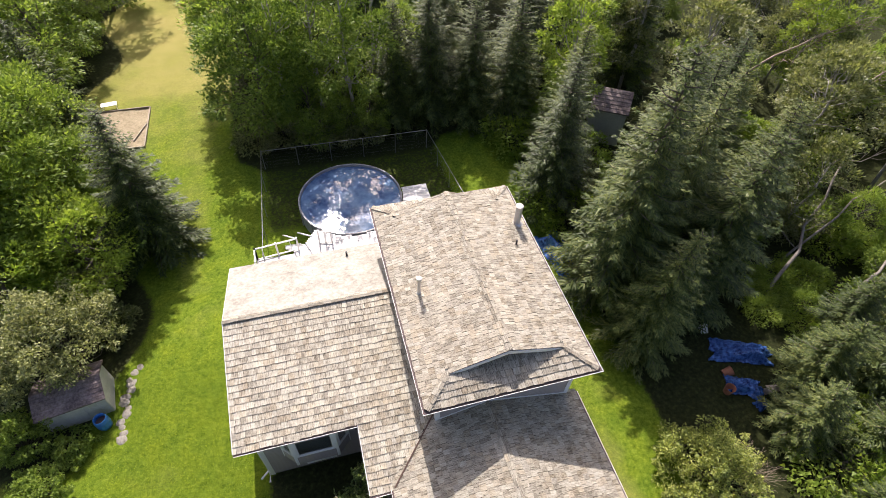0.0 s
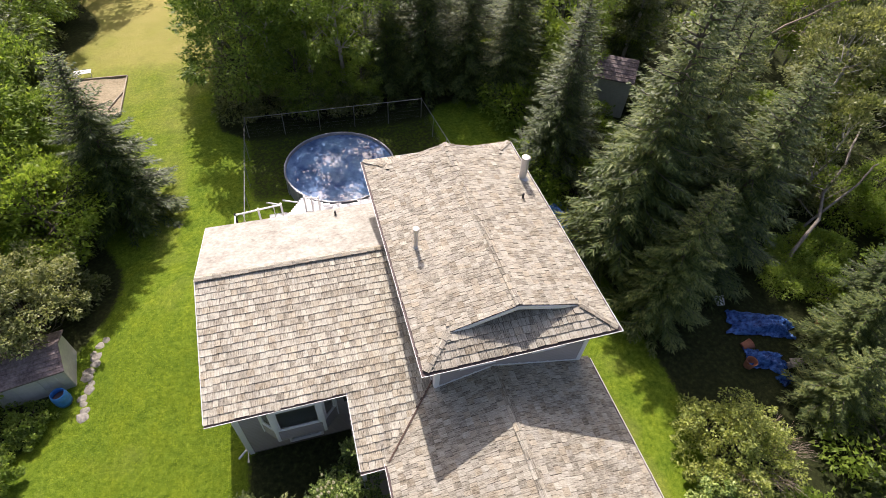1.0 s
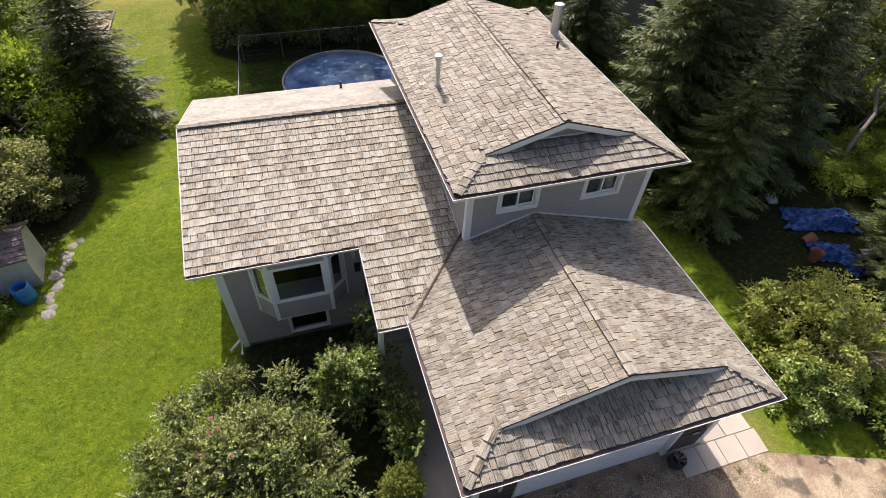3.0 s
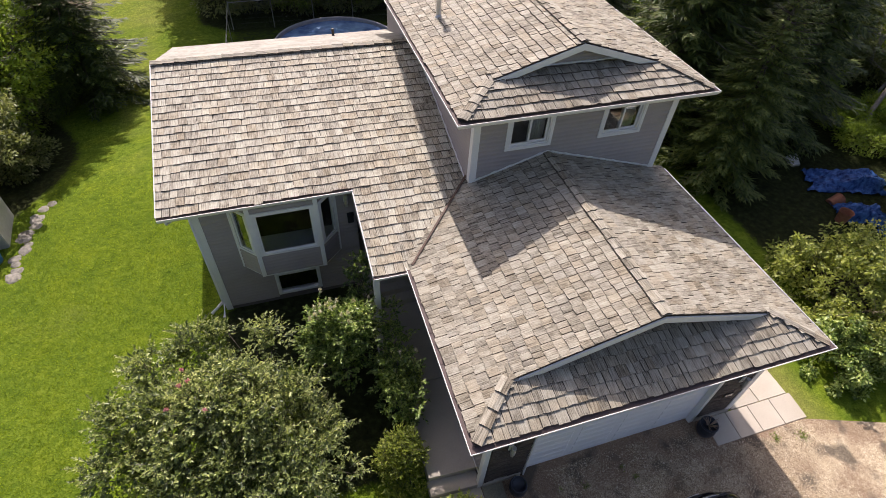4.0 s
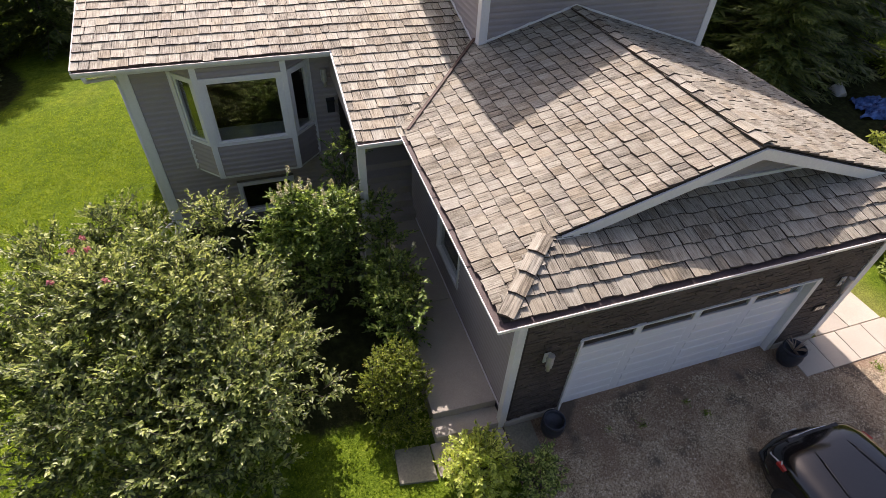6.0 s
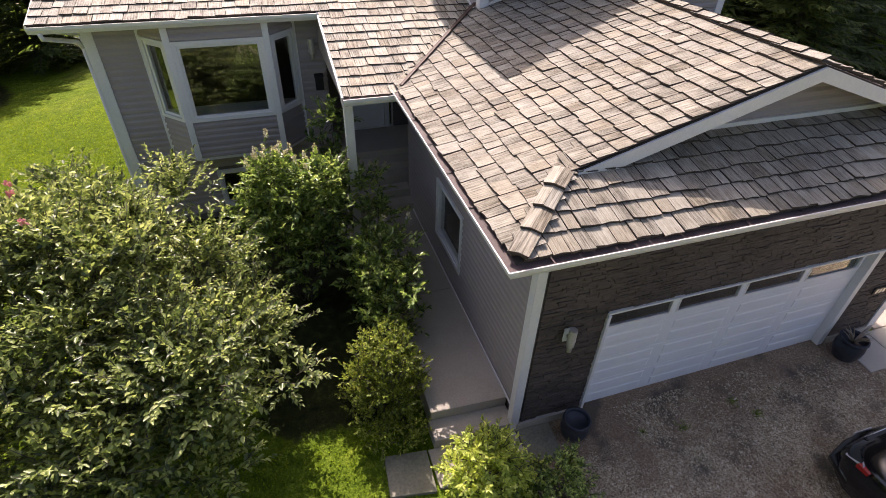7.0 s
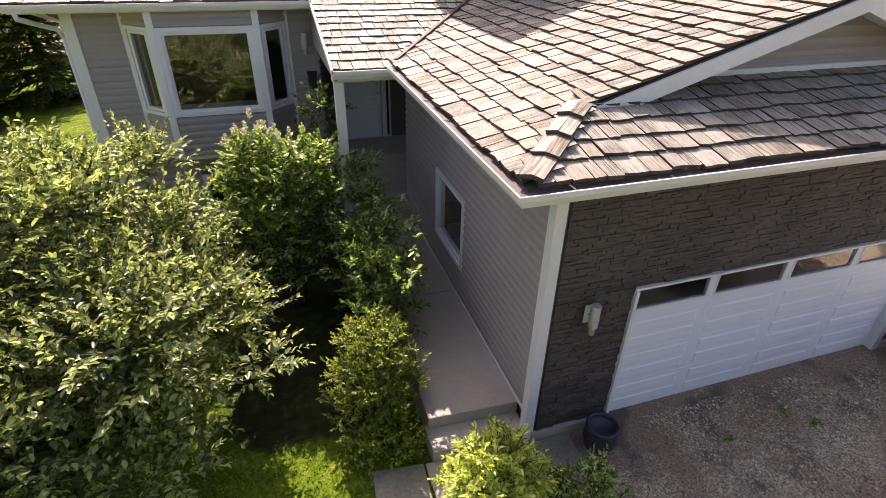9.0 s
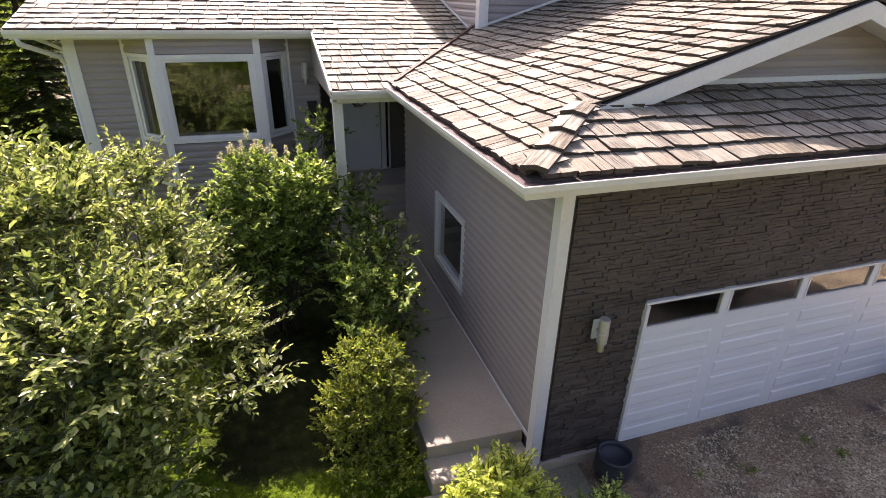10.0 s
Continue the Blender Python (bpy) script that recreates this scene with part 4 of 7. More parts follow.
def corner_post(name, x, y, z0, z1, sx, sy, w=0.13):
    """An L-shaped corner board; sx, sy point outwards."""
    mb = MB()
    t = 0.042
    mb.plan([(x + sx * t, y + sy * t), (x - sx * w, y + sy * t), (x - sx * w, y - sy * 0.005), (x - sx * 0.005, y - sy * 0.005), (x - sx * 0.005, y - sy * w), (x + sx * t, y - sy * w)][:: (1 if sx * sy < 0 else -1)], z0, z1)
    return structure(name, mb, M_WHITE, "white painted corner board", "corner board", 0.004)


corner_post("trim_corner_garage_left", -0.058, GF, 0.02, 3.47, -1, -1, 0.082)
corner_post("trim_corner_garage_right", GW, GF, 0.02, 3.46, 1, -1, 0.14)
corner_post("trim_corner_upper_left", UWL, UW, garage_z(UWL) + 0.02, 6.25, -1, -1)
corner_post("trim_corner_upper_right", UWR, UW, garage_z(UWR) + 0.02, 6.25, 1, -1)
corner_post("trim_corner_main", MWX, MWY, 0.0, main_z(MWY) - 0.16, -1, -1)

mb = MB()
mb.box(-0.05, GF + 0.12, 0.355, -0.03, 5.2, 0.39)
mb.box(-0.05, GF + 0.12, 0.03, -0.03, GF + 0.15, 0.355)
structure("trim_garage_starter", mb, M_WHITE, "thin white starter strip at the foot of the siding", "trim")

# ---- windows and doors ----


def framed(parent, name, origin, udir, u0, z0, u1, z1, w, proud, depth, material, label=""):
    """A rectangular frame of four mitred bars on a wall plane."""
    o, U = Vector(origin), Vector((*udir, 0))
    N = Vector((U.y, -U.x, 0))
    mb = MB()

    def q(u, z, n):
        return tuple(o + U * u + N * n + Vector((0, 0, z)))
    outer = [(u0, z0), (u1, z0), (u1, z1), (u0, z1)]
    inner = [(u0 + w, z0 + w), (u1 - w, z0 + w), (u1 - w, z1 - w), (u0 + w, z1 - w)]
    for i in range(4):
        j = (i + 1) % 4
        ring = [outer[i], outer[j], inner[j], inner[i]]
        mb.slab([q(u, z, proud) for u, z in ring], [q(u, z, proud - depth) for u, z in ring])
    return part(name, mb, material, parent, label)


def pane(parent, origin, udir, u0, z0, u1, z1, n, name="pane"):
    o, U = Vector(origin), Vector((*udir, 0))
    N = Vector((U.y, -U.x, 0))
    mb = MB()
    ring = [(u0, z0), (u1, z0), (u1, z1), (u0, z1)]
    mb.slab([tuple(o + U * u + N * (n - 0.006) + Vector((0, 0, z))) for u, z in ring], [tuple(o + U * u + N * n + Vector((0, 0, z))) for u, z in ring])
    p = part(name, mb, M_GLASS, parent)
    p.visible_shadow = False
    return p


def slider_window(name, origin, udir, u0, z0, u1, z1, label, open_sash=False, curtain=False):
    w = thing(name, label, "window", "", "structure")
    framed(w, "window_frame", origin, udir, u0 - 0.07, z0 - 0.07, u1 + 0.07, z1 + 0.07, 0.085, 0.045, 0.05, M_WHITE)
    framed(w, "window_frame", origin, udir, u0, z0, u1, z1, 0.045, 0.02, 0.12, M_WHITE)
    mid = (u0 + u1) / 2
    sash = framed(w, "sash", origin, udir, u0 + 0.045, z0 + 0.045, mid + 0.03, z1 - 0.045, 0.05, -0.005, 0.035, M_WHITE, "sliding white sash")
    framed(w, "sash", origin, udir, mid - 0.03, z0 + 0.045, u1 - 0.045, z1 - 0.045, 0.045, -0.045, 0.03, M_WHITE)
    pane(w, origin, udir, u0 + 0.095, z0 + 0.095, mid - 0.02, z1 - 0.095, -0.02)
    pane(w, origin, udir, mid + 0.015, z0 + 0.09, u1 - 0.09, z1 - 0.09, -0.06)
    if curtain:
        o, U = Vector(origin), Vector((*udir, 0))
        N = Vector((U.y, -U.x, 0))
        mb = MB()
        top, bot = [], []
        span = (u1 - mid) * 0.8
        for i in range(41):
            s = i / 40
            p = o + U * (mid + 0.06 + span * s) - N * (0.20 + 0.03 * math.sin(s * 40))
            top.append(p + Vector((0, 0, z1)))
            bot.append(p + Vector((0, 0, z0 - 0.1)))
        for i in range(40):
            mb.add([tuple(v) for v in (bot[i], bot[i + 1], top[i + 1], top[i])], [(0, 1, 2, 3)])
        tagged(part("curtain", mb, M_FABRIC, None, smooth=True), "pale pleated curtain behind the window", "curtain")
    return w


def fixed_window(name, origin, udir, u0, z0, u1, z1, label):
    w = thing(name, label, "window", "", "structure")
    framed(w, "window_frame", origin, udir, u0 - 0.06, z0 - 0.06, u1 + 0.06, z1 + 0.06, 0.07, 0.045, 0.05, M_WHITE)
    framed(w, "window_frame", origin, udir, u0, z0, u1, z1, 0.04, 0.02, 0.12, M_WHITE)
    pane(w, origin, udir, u0 + 0.04, z0 + 0.04, u1 - 0.04, z1 - 0.04, -0.03)
    return w


def build_windows():
    slider_window("window_1", (0, UW, 0), (1, 0), *W1, "white vinyl sliding window with pale curtain, upper storey", curtain=True)
    slider_window("window_2", (0, UW, 0), (1, 0), *W2, "white vinyl sliding window with parted curtain, upper storey", curtain=True)
    fixed_window("window_3", (0, 5.6, 0), (0, -1), 5.6 - 3.56, 0.94, 5.6 - 2.36, 1.98, "white framed window in the garage side wall")
    fixed_window("window_4", (0, MWY, 0), (1, 0), BW[0] + 0.06, BW[1] + 0.06, BW[2] - 0.06, BW[3] - 0.06, "white basement window below the bay")
    # bay window
    b = thing("window_5", "white three-sided bay window with a large fixed pane", "bay window", "", "structure")
    FY, FL, FR, SL, SR = 6.12, -4.06, -2.45, -4.55, -1.94
    Z0, Z1, ZB = 2.40, 3.85, 1.66
    zt = main_z(MWY) - 0.18
    fr = Vector((FL - SL, FY - MWY, 0))
    ll = fr.length
    dl = (fr.x / ll, fr.y / ll)
    gr = Vector((SR - FR, MWY - FY, 0))
    rl = gr.length
    dr = (gr.x / rl, gr.y / rl)
    sides = (((FL, FY, 0), (1, 0), FR - FL), ((SL, MWY, 0), dl, ll), ((FR, FY, 0), dr, rl))
    for k, (o, U, L) in enumerate(sides):
        pad = 0.05
        Uv = Vector((*U, 0))
        Nv = Vector((Uv.y, -Uv.x, 0))
        for za, zb in ((ZB, Z0), (Z1, zt)):
            mb = MB()
            q = [Vector(o) + Vector((0, 0, za)), Vector(o) + Uv * L + Vector((0, 0, za)), Vector(o) + Uv * L + Vector((0, 0, zb)), Vector(o) + Vector((0, 0, zb))]
            mb.slab([tuple(p) for p in q], [tuple(p - Nv * 0.1) for p in q])
            w = part("apron_panel" if za == ZB else "head_panel", mb, M_WALL, b, "taupe sided panel")
            siding(w, o, U, L, za + 0.01, zb - 0.01)
        framed(b, "window_frame", o, U, pad, Z0, L - pad, Z1, 0.075 if k == 0 else 0.06, 0.04, 0.10, M_WHITE)
        framed(b, "window_frame", o, U, pad + 0.07, Z0 + 0.07, L - pad - 0.07, Z1 - 0.07, 0.05, 0.02, 0.06, M_WHITE)
        pane(b, o, U, pad + 0.12, Z0 + 0.12, L - pad - 0.12, Z1 - 0.12, 0.0)
    for x, y in ((FL, FY), (FR, FY)):
        mb = MB()
        mb.box(x - 0.055, y - 0.045, ZB - 0.02, x + 0.055, y + 0.05, zt + 0.02)
        part("mullion_post", mb, M_WHITE, b, bevel=0.006)
    for x in (SL, SR):
        mb = MB()
        mb.box(x - 0.03, MWY - 0.05, ZB, x + 0.03, MWY - 0.004, zt)
        part("side_trim", mb, M_WHITE, b)
    mb = MB()
    mb.plan([(SL, MWY), (FL, FY), (FR, FY), (SR, MWY)], ZB - 0.06, ZB)
    part("bay_floor", mb, M_WHITE, b)
    mb = MB()
    mb.plan([(SL, MWY + 0.2), (FL, FY + 0.12), (FR, FY + 0.12), (SR, MWY + 0.2)], Z0 - 0.06, Z0 + 0.02)
    part("window_sill", mb, M_WHITE, b)
    # entry door
    d = thing("door_1", "white panelled entry door with a twig wreath and narrow sidelight", "door", "", "structure")
    mb = MB()
    mb.box(-0.98, EY + 0.02, EZ + 0.02, -0.09, EY + 0.07, EZ + 2.05)
    part("door_leaf", mb, M_DOOR, d, bevel=0.004)
    for zc, hh in ((0.45, 0.5), (1.25, 0.7)):
        for xc in (-0.76, -0.31):
            framed(d, "raised_panel", (0, EY + 0.02, EZ), (1, 0), xc - 0.16, zc - hh / 2, xc + 0.16, zc + hh / 2, 0.02, 0.012, 0.014, M_DOOR)
    framed(d, "door_frame", (0, EY, EZ), (1, 0), -1.06, -0.05, 0.0, 2.12, 0.075, 0.02, 0.12, M_WHITE)
    mb = MB()
    mb.tube([(-0.16, EY + 0.01, EZ + 1.0), (-0.16, EY - 0.05, EZ + 1.0)], [0.014, 0.03], 10)
    part("door_knob", mb, M_METAL, d)
    mb = MB()
    mb.tube([(-0.16, EY + 0.022, EZ + 1.18), (-0.16, EY + 0.0, EZ + 1.18)], [0.032, 0.028], 12)
    part("deadbolt", mb, M_METAL, d)
    framed(d, "sidelight_frame", (0, EY, EZ), (1, 0), 0.0, 0.0, 0.12, 2.08, 0.03, 0.02, 0.08, M_WHITE)
    w = thing("door_wreath", "dark twig wreath hung on the entry door", "wreath")
    mb = MB()
    r = random.Random(4)
    for k in range(90):
        a, da = r.uniform(0, 6.28), r.uniform(0.3, 0.9)
        R = 0.20 + r.uniform(-0.04, 0.04)
        mb.tube([(-0.53 + R * math.cos(a), EY - 0.02 - r.uniform(0, 0.05), EZ + 1.66 + R * math.sin(a)),
                 (-0.53 + (R + r.uniform(0, 0.07)) * math.cos(a + da), EY - 0.03 - r.uniform(0, 0.05), EZ + 1.66 + (R + r.uniform(0, 0.07)) * math.sin(a + da))], [0.006, 0.003], 4)
    part("twig_ring", mb, M_BARK, w)


build_windows()


def build_garage_door():
    x0, z0, x1, z1 = DOOR
    d = thing("door_2", "white sectional garage door with a row of top windows", "garage door", "", "structure")
    y = GF + 0.08
    n, h = 4, (z1 - z0) / 4
    cols = 4
    cw = (x1 - x0) / cols
    for i in range(n):
        za, zb = z0 + i * h + 0.0012, z0 + (i + 1) * h - 0.0012
        mb = MB()
        if i < 3:
            mb.box(x0 - 0.04, y, za, x1 + 0.04, y + 0.045, zb)
        else:
            mb.box(x0 - 0.04, y, za, x1 + 0.04, y + 0.045, za + 0.13)
            mb.box(x0 - 0.04, y, zb - 0.08, x1 + 0.04, y + 0.045, zb)
            for c in range(cols + 1):
                xc = x0 + c * cw
                mb.box(xc - (0.06 if 0 < c < cols else 0.08), y, za + 0.13, xc + (0.06 if 0 < c < cols else 0.08), y + 0.045, zb - 0.08)
        s = part("section", mb, M_DOOR, d, "white embossed door section")
        if i < 3:
            for c in range(cols):
                a, b = x0 + c * cw + 0.09, x0 + (c + 1) * cw - 0.09
                for zz0, zz1 in ((za + 0.055, za + h * 0.5 - 0.03), (za + h * 0.5 + 0.03, zb - 0.055)):
                    mp = MB()
                    e = 0.022
                    lo = [(a, y, zz0), (b, y, zz0), (b, y, zz1), (a, y, zz1)]
                    hi = [(a + e, y - 0.009, zz0 + e), (b - e, y - 0.009, zz0 + e), (b - e, y - 0.009, zz1 - e), (a + e, y - 0.009, zz1 - e)]
                    mp.slab(lo, hi)
                    part("panel", mp, M_DOOR, s)
        else:
            for c in range(cols):
                a, b = x0 + c * cw + 0.06, x0 + (c + 1) * cw - 0.06
                pane(d, (0, y, 0), (1, 0), a, za + 0.13, b, zb - 0.08, -0.015)
                framed(d, "pane_frame", (0, y, 0), (1, 0), a - 0.015, za + 0.115, b + 0.015, zb - 0.065, 0.025, 0.008, 0.02, M_WHITE)
    mb = MB()
    mb.box(x0 - 0.045, GF - 0.062, z0, x0 + 0.0, GF + 0.12, z1)
    mb.box(x1, GF - 0.048, z0, x1 + 0.11, GF + 0.12, z1)
    mb.box(x0 - 0.045, GF - 0.048, z1, x1 + 0.11, GF + 0.12, z1 + 0.03)
    structure("trim_garage_door", mb, M_WHITE, "white jambs and head around the garage door", "door casing", 0.004)
    mb = MB()
    mb.box(x0 - 0.06, GF - 0.12, -0.1, x1 + 0.15, GF + 0.3, z0 + 0.006)
    structure("trim_garage_sill", mb, M_CONC, "worn concrete sill under the garage door", "sill", 0.01)
    mb = MB()
    mb.box(0.0, GF - 0.06, -0.1, x0 - 0.1, GF - 0.004, 0.14)
    mb.box(x1 + 0.15, GF - 0.06, -0.1, GW, GF - 0.004, 0.14)
    structure("trim_garage_plinth", mb, M_CONC, "low concrete footing below the stone veneer", "footing", 0.01)


build_garage_door()


def lantern(x, y, z):
    l = thing("wall_lamp", "brushed steel cylinder wall lamp", "lamp", "wall lamps")
    mb = MB()
    mb.box(-0.055, -0.02, -0.11, 0.055, 0.0, 0.11)
    part("back_plate", mb, M_WHITE, l, bevel=0.004)
    mb = MB()
    mb.tube([(0, -0.02, 0), (0, -0.07, 0)], [0.02, 0.02], 10)
    part("bracket", mb, M_METAL, l)
    mb = MB()
    mb.lathe([(0.046, -0.10), (0.052, -0.098), (0.052, -0.02), (0.056, -0.015), (0.056, 0.015), (0.052, 0.02), (0.052, 0.178), (0.045, 0.18)], 24, (0, -0.11, 0))
    part("cylinder", mb, M_GALV, l, smooth=False)
    mb = MB()
    mb.lathe([(0.0, -0.20), (0.030, -0.20), (0.034, -0.196), (0.034, -0.10), (0.0, -0.10)], 20, (0, -0.11, 0))
    part("lower_tube", mb, M_METAL, l)
    l.matrix_basis = pose(x, y, z)


lantern(0.47, GF - 0.035, 1.86)
lantern(6.36, GF - 0.035, 1.82)
lantern(-1.66, MWY - 0.02, 3.47)

# added dark box; it stands in for a shaded gap at the porch
box = thing("mailbox", "dark box standing in for a shaded gap beside the porch", "mailbox")
mb = MB()
mb.plan([(-1.66, MWY - 0.11), (-1.50, MWY - 0.11), (-1.50, MWY - 0.012), (-1.66, MWY - 0.012)], 2.64, 2.92)
part("case", mb, M_BLACK, box, bevel=0.012)
mb = MB()
mb.slab([(-1.67, MWY - 0.125, 2.90), (-1.49, MWY - 0.125, 2.90), (-1.49, MWY - 0.012, 2.95), (-1.67, MWY - 0.012, 2.95)], [(-1.67, MWY - 0.125, 2.912), (-1.49, MWY - 0.125, 2.912), (-1.49, MWY - 0.012, 2.962), (-1.67, MWY - 0.012, 2.962)])
part("lid", mb, M_BLACK, box)

# ---- walkway, steps, pavers ----
mb = MB()
mb.plan([(-1.16, 0.22), (-0.03, 0.16), (-0.03, 2.6), (-1.16, 2.6)], -0.2, 0.34)
mb.plan([(-1.16, 2.612), (-0.03, 2.612), (-0.03, 5.2), (-1.5, 5.2), (-1.5, 3.4), (-1.16, 3.3)], -0.2, 0.34)
structure("pavement_walkway", mb, M_CONC, "grey concrete walkway beside the garage", "walkway", 0.015)
mb = MB()
mb.plan([(-1.2, -0.12), (-0.035, -0.17), (-0.035, 0.16), (-1.2, 0.22)], -0.2, 0.17)
structure("stair_step_front", mb, M_CONC, "grey concrete garden step", "step", 0.012)
mb = MB()
mb.plan([(-1.3, -0.69), (-0.02, -0.76), (-0.02, -0.175), (-1.3, -0.125)], -0.2, 0.02)
structure("pavement_step_foot", mb, M_CONC, "grey concrete landing at the foot of the steps", "slab", 0.01)
for k, (yy, zz) in enumerate(((5.2, 0.52), (5.5, 0.70), (5.8, 0.88), (6.1, 1.05), (6.4, EZ))):
    mb = MB()
    mb.box(-1.6, yy, -0.2, -0.01 if yy < 5.55 else 1.2, yy + (0.3 if k < 4 else 1.2), zz)
    structure("stair_entry", mb, M_CONC, "concrete step up to the entry door", "step", 0.01)
for pts in ([(-1.95, -0.62), (-1.35, -0.72), (-1.32, -0.12), (-1.9, -0.05)], [(0.0, -0.78), (0.46, -0.78), (0.50, -0.21), (0.0, -0.205)]):
    mb = MB()
    mb.plan(pts, -0.1, 0.025)
    structure("pavement_slab", mb, M_SLAB, "square concrete stepping slab", "slab", 0.008)
for i in range(4):
    mb = MB()
    x = 6.02 + i * 0.70
    mb.plan([(x, -0.92), (x + 0.685, -0.92), (x + 0.685 + 0.05, -0.215), (x + 0.05, -0.215)], -0.1, 0.02)
    structure("pavement_paver", mb, M_PAVER, "square pale concrete paver", "paver", 0.008)
for i in range(2):
    mb = MB()
    x = 7.0 + i * 0.90
    mb.plan([(x, -0.195), (x + 0.88, -0.195), (x + 0.88, 1.1), (x, 1.1)], -0.1, 0.015)
    structure("pavement_paver", mb, M_PAVER, "large pale concrete paver", "paver", 0.008)

# ---- pots, downpipe ----


def pot(x, y, s, label, plant=False):
    p = thing("flower_pot", label, "flower pot", "pots by the garage door")
    mb = MB()
    prof = [(0.13, 0.0), (0.16, 0.02), (0.205, 0.14), (0.215, 0.24), (0.20, 0.33), (0.19, 0.36), (0.20, 0.38), (0.21, 0.40), (0.205, 0.42), (0.175, 0.42), (0.17, 0.38), (0.17, 0.34)]
    mb.lathe(prof, 28)
    part("pot_body", mb, M_POT, p, smooth=True)
    mb = MB()
    mb.lathe([(0.168, 0.30), (0.168, 0.31)], 20)
    part("soil", mb, M_SOIL, p)
    if plant:
        mb = MB()
        r = random.Random(3)
        for _ in range(22):
            a, h = r.uniform(0, 6.28), r.uniform(0.12, 0.3)
            mb.tube([(0, 0, 0.31), (0.1 * math.cos(a), 0.1 * math.sin(a), 0.31 + h * 0.7), (0.2 * math.cos(a), 0.2 * math.sin(a), 0.31 + h)], [0.006, 0.012, 0.002], 4)
        part("dry_stems", mb, M_DEADWOOD, p, "withered pale stems")
    p.matrix_basis = pose(x, y, 0.0) @ Matrix.Scale(s, 4)


pot(0.75, -0.49, 0.94, "round charcoal glazed pot with bare soil")
pot(5.88, -0.50, 1.05, "round charcoal pot with withered stems", True)

ds = thing("downspout", "white metal downspout at the house corner", "downspout")
mb = MB()
mb.tube([(MWX - 0.22, MYF + 0.02, main_z(MYF) - 0.12), (MWX - 0.07, MWY + 0.12, main_z(MYF) - 0.36), (MWX - 0.07, MWY + 0.12, 0.22), (MWX - 0.10, MWY - 0.35, 0.08)], [0.04] * 4, 8)
part("pipe", mb, M_WHITE, ds)

pp = thing("porch_post", "white painted square porch post with beam", "post")
mb = MB()
mb.box(-1.50, 3.86, 0.3, -1.36, 4.0, 3.45)
part("post", mb, M_WHITE, pp, bevel=0.006)
mb = MB()
mb.box(-1.52, 3.82, 3.39, -0.12, 4.02, 3.44)
part("beam", mb, M_WHITE, pp, bevel=0.006)

dp = thing("downpipe", "white metal downpipe at the corner of the main wing", "downpipe")
mb = MB()
mb.tube([(-5.78, 5.99, 4.13), (-5.78, 6.02, 4.03), (-5.50, 6.68, 3.78), (-5.46, 6.72, 3.66)], [0.038] * 4, 10)
part("elbow", mb, M_WHITE, dp, smooth=True)
mb = MB()
mb.tube([(-5.46, 6.72, 3.68), (-5.46, 6.72, 0.30), (-5.50, 6.69, 0.20)], [0.036] * 3, 10)
part("pipe", mb, M_WHITE, dp, smooth=True)
mb = MB()
mb.tube([(-5.47, 6.71, 0.24), (-5.80, 6.50, 0.07)], [0.042, 0.042], 10)
part("outlet", mb, M_WHITE, dp, smooth=True)

# ---- roof vents ----


def roof_pipe(name, x, y, z0, z1, r, cap, label):
    p = thing(name, label, "vent pipe")
    mb = MB()
    mb.lathe([(r * 2.1, -0.06), (r * 1.25, 0.06), (r * 1.02, 0.08), (r, 0.1), (r, z1 - z0 - 0.14)], 24)
    part("pipe", mb, M_GALV, p, smooth=False)
    mb = MB()
    h = z1 - z0
    mb.lathe([(r * 0.9, h - 0.16), (cap, h - 0.15), (cap * 1.04, h - 0.08), (cap, h - 0.02), (r * 0.6, h)], 24)
    part("cap", mb, M_GALV, p, "pale flared metal cap")
    p.matrix_basis = pose(x, y, z0)


roof_pipe("vent_pipe", 1.66, 9.58, UZ + US * (1.66 - UXL), 7.64, 0.065, 0.11, "thin galvanised vent pipe standing on the cedar roof")
roof_pipe("chimney_flue", 6.80, 12.38, UZ + US * (UXR - 6.80), 7.62, 0.15, 0.165, "wide galvanised chimney flue with a pale cap")
for x, y, z in ((6.28, 11.08, UZ + US * (UXR - 6.28)), (-0.68, 14.1, MRZ - MBS * (14.1 - MRY))):
    v = thing("roof_vent", "small black plumbing vent on the roof", "vent pipe")
    mb = MB()
    mb.lathe([(0.07, -0.04), (0.05, 0.03), (0.045, 0.05), (0.045, 0.26), (0.035, 0.265)], 16)
    part("stack", mb, M_BLACK, v)
    v.matrix_basis = pose(x, y, z)

# ---- vegetation ----


def bulk_mesh(name, V, F4, material):
    me = bpy.data.meshes.new(name)
    k = F4.shape[1]
    me.vertices.add(len(V))
    me.vertices.foreach_set("co", V.astype(np.float32).ravel())
    n = len(F4)
    me.loops.add(n * k)
    me.loops.foreach_set("vertex_index", F4.astype(np.int32).ravel())
    me.polygons.add(n)
    me.polygons.foreach_set("loop_start", np.arange(0, n * k, k, dtype=np.int32))
    me.update(calc_edges=True)
    me.materials.append(material)
    return me


def unit(a):
    return a / np.maximum(np.linalg.norm(a, axis=1, keepdims=True), 1e-6)


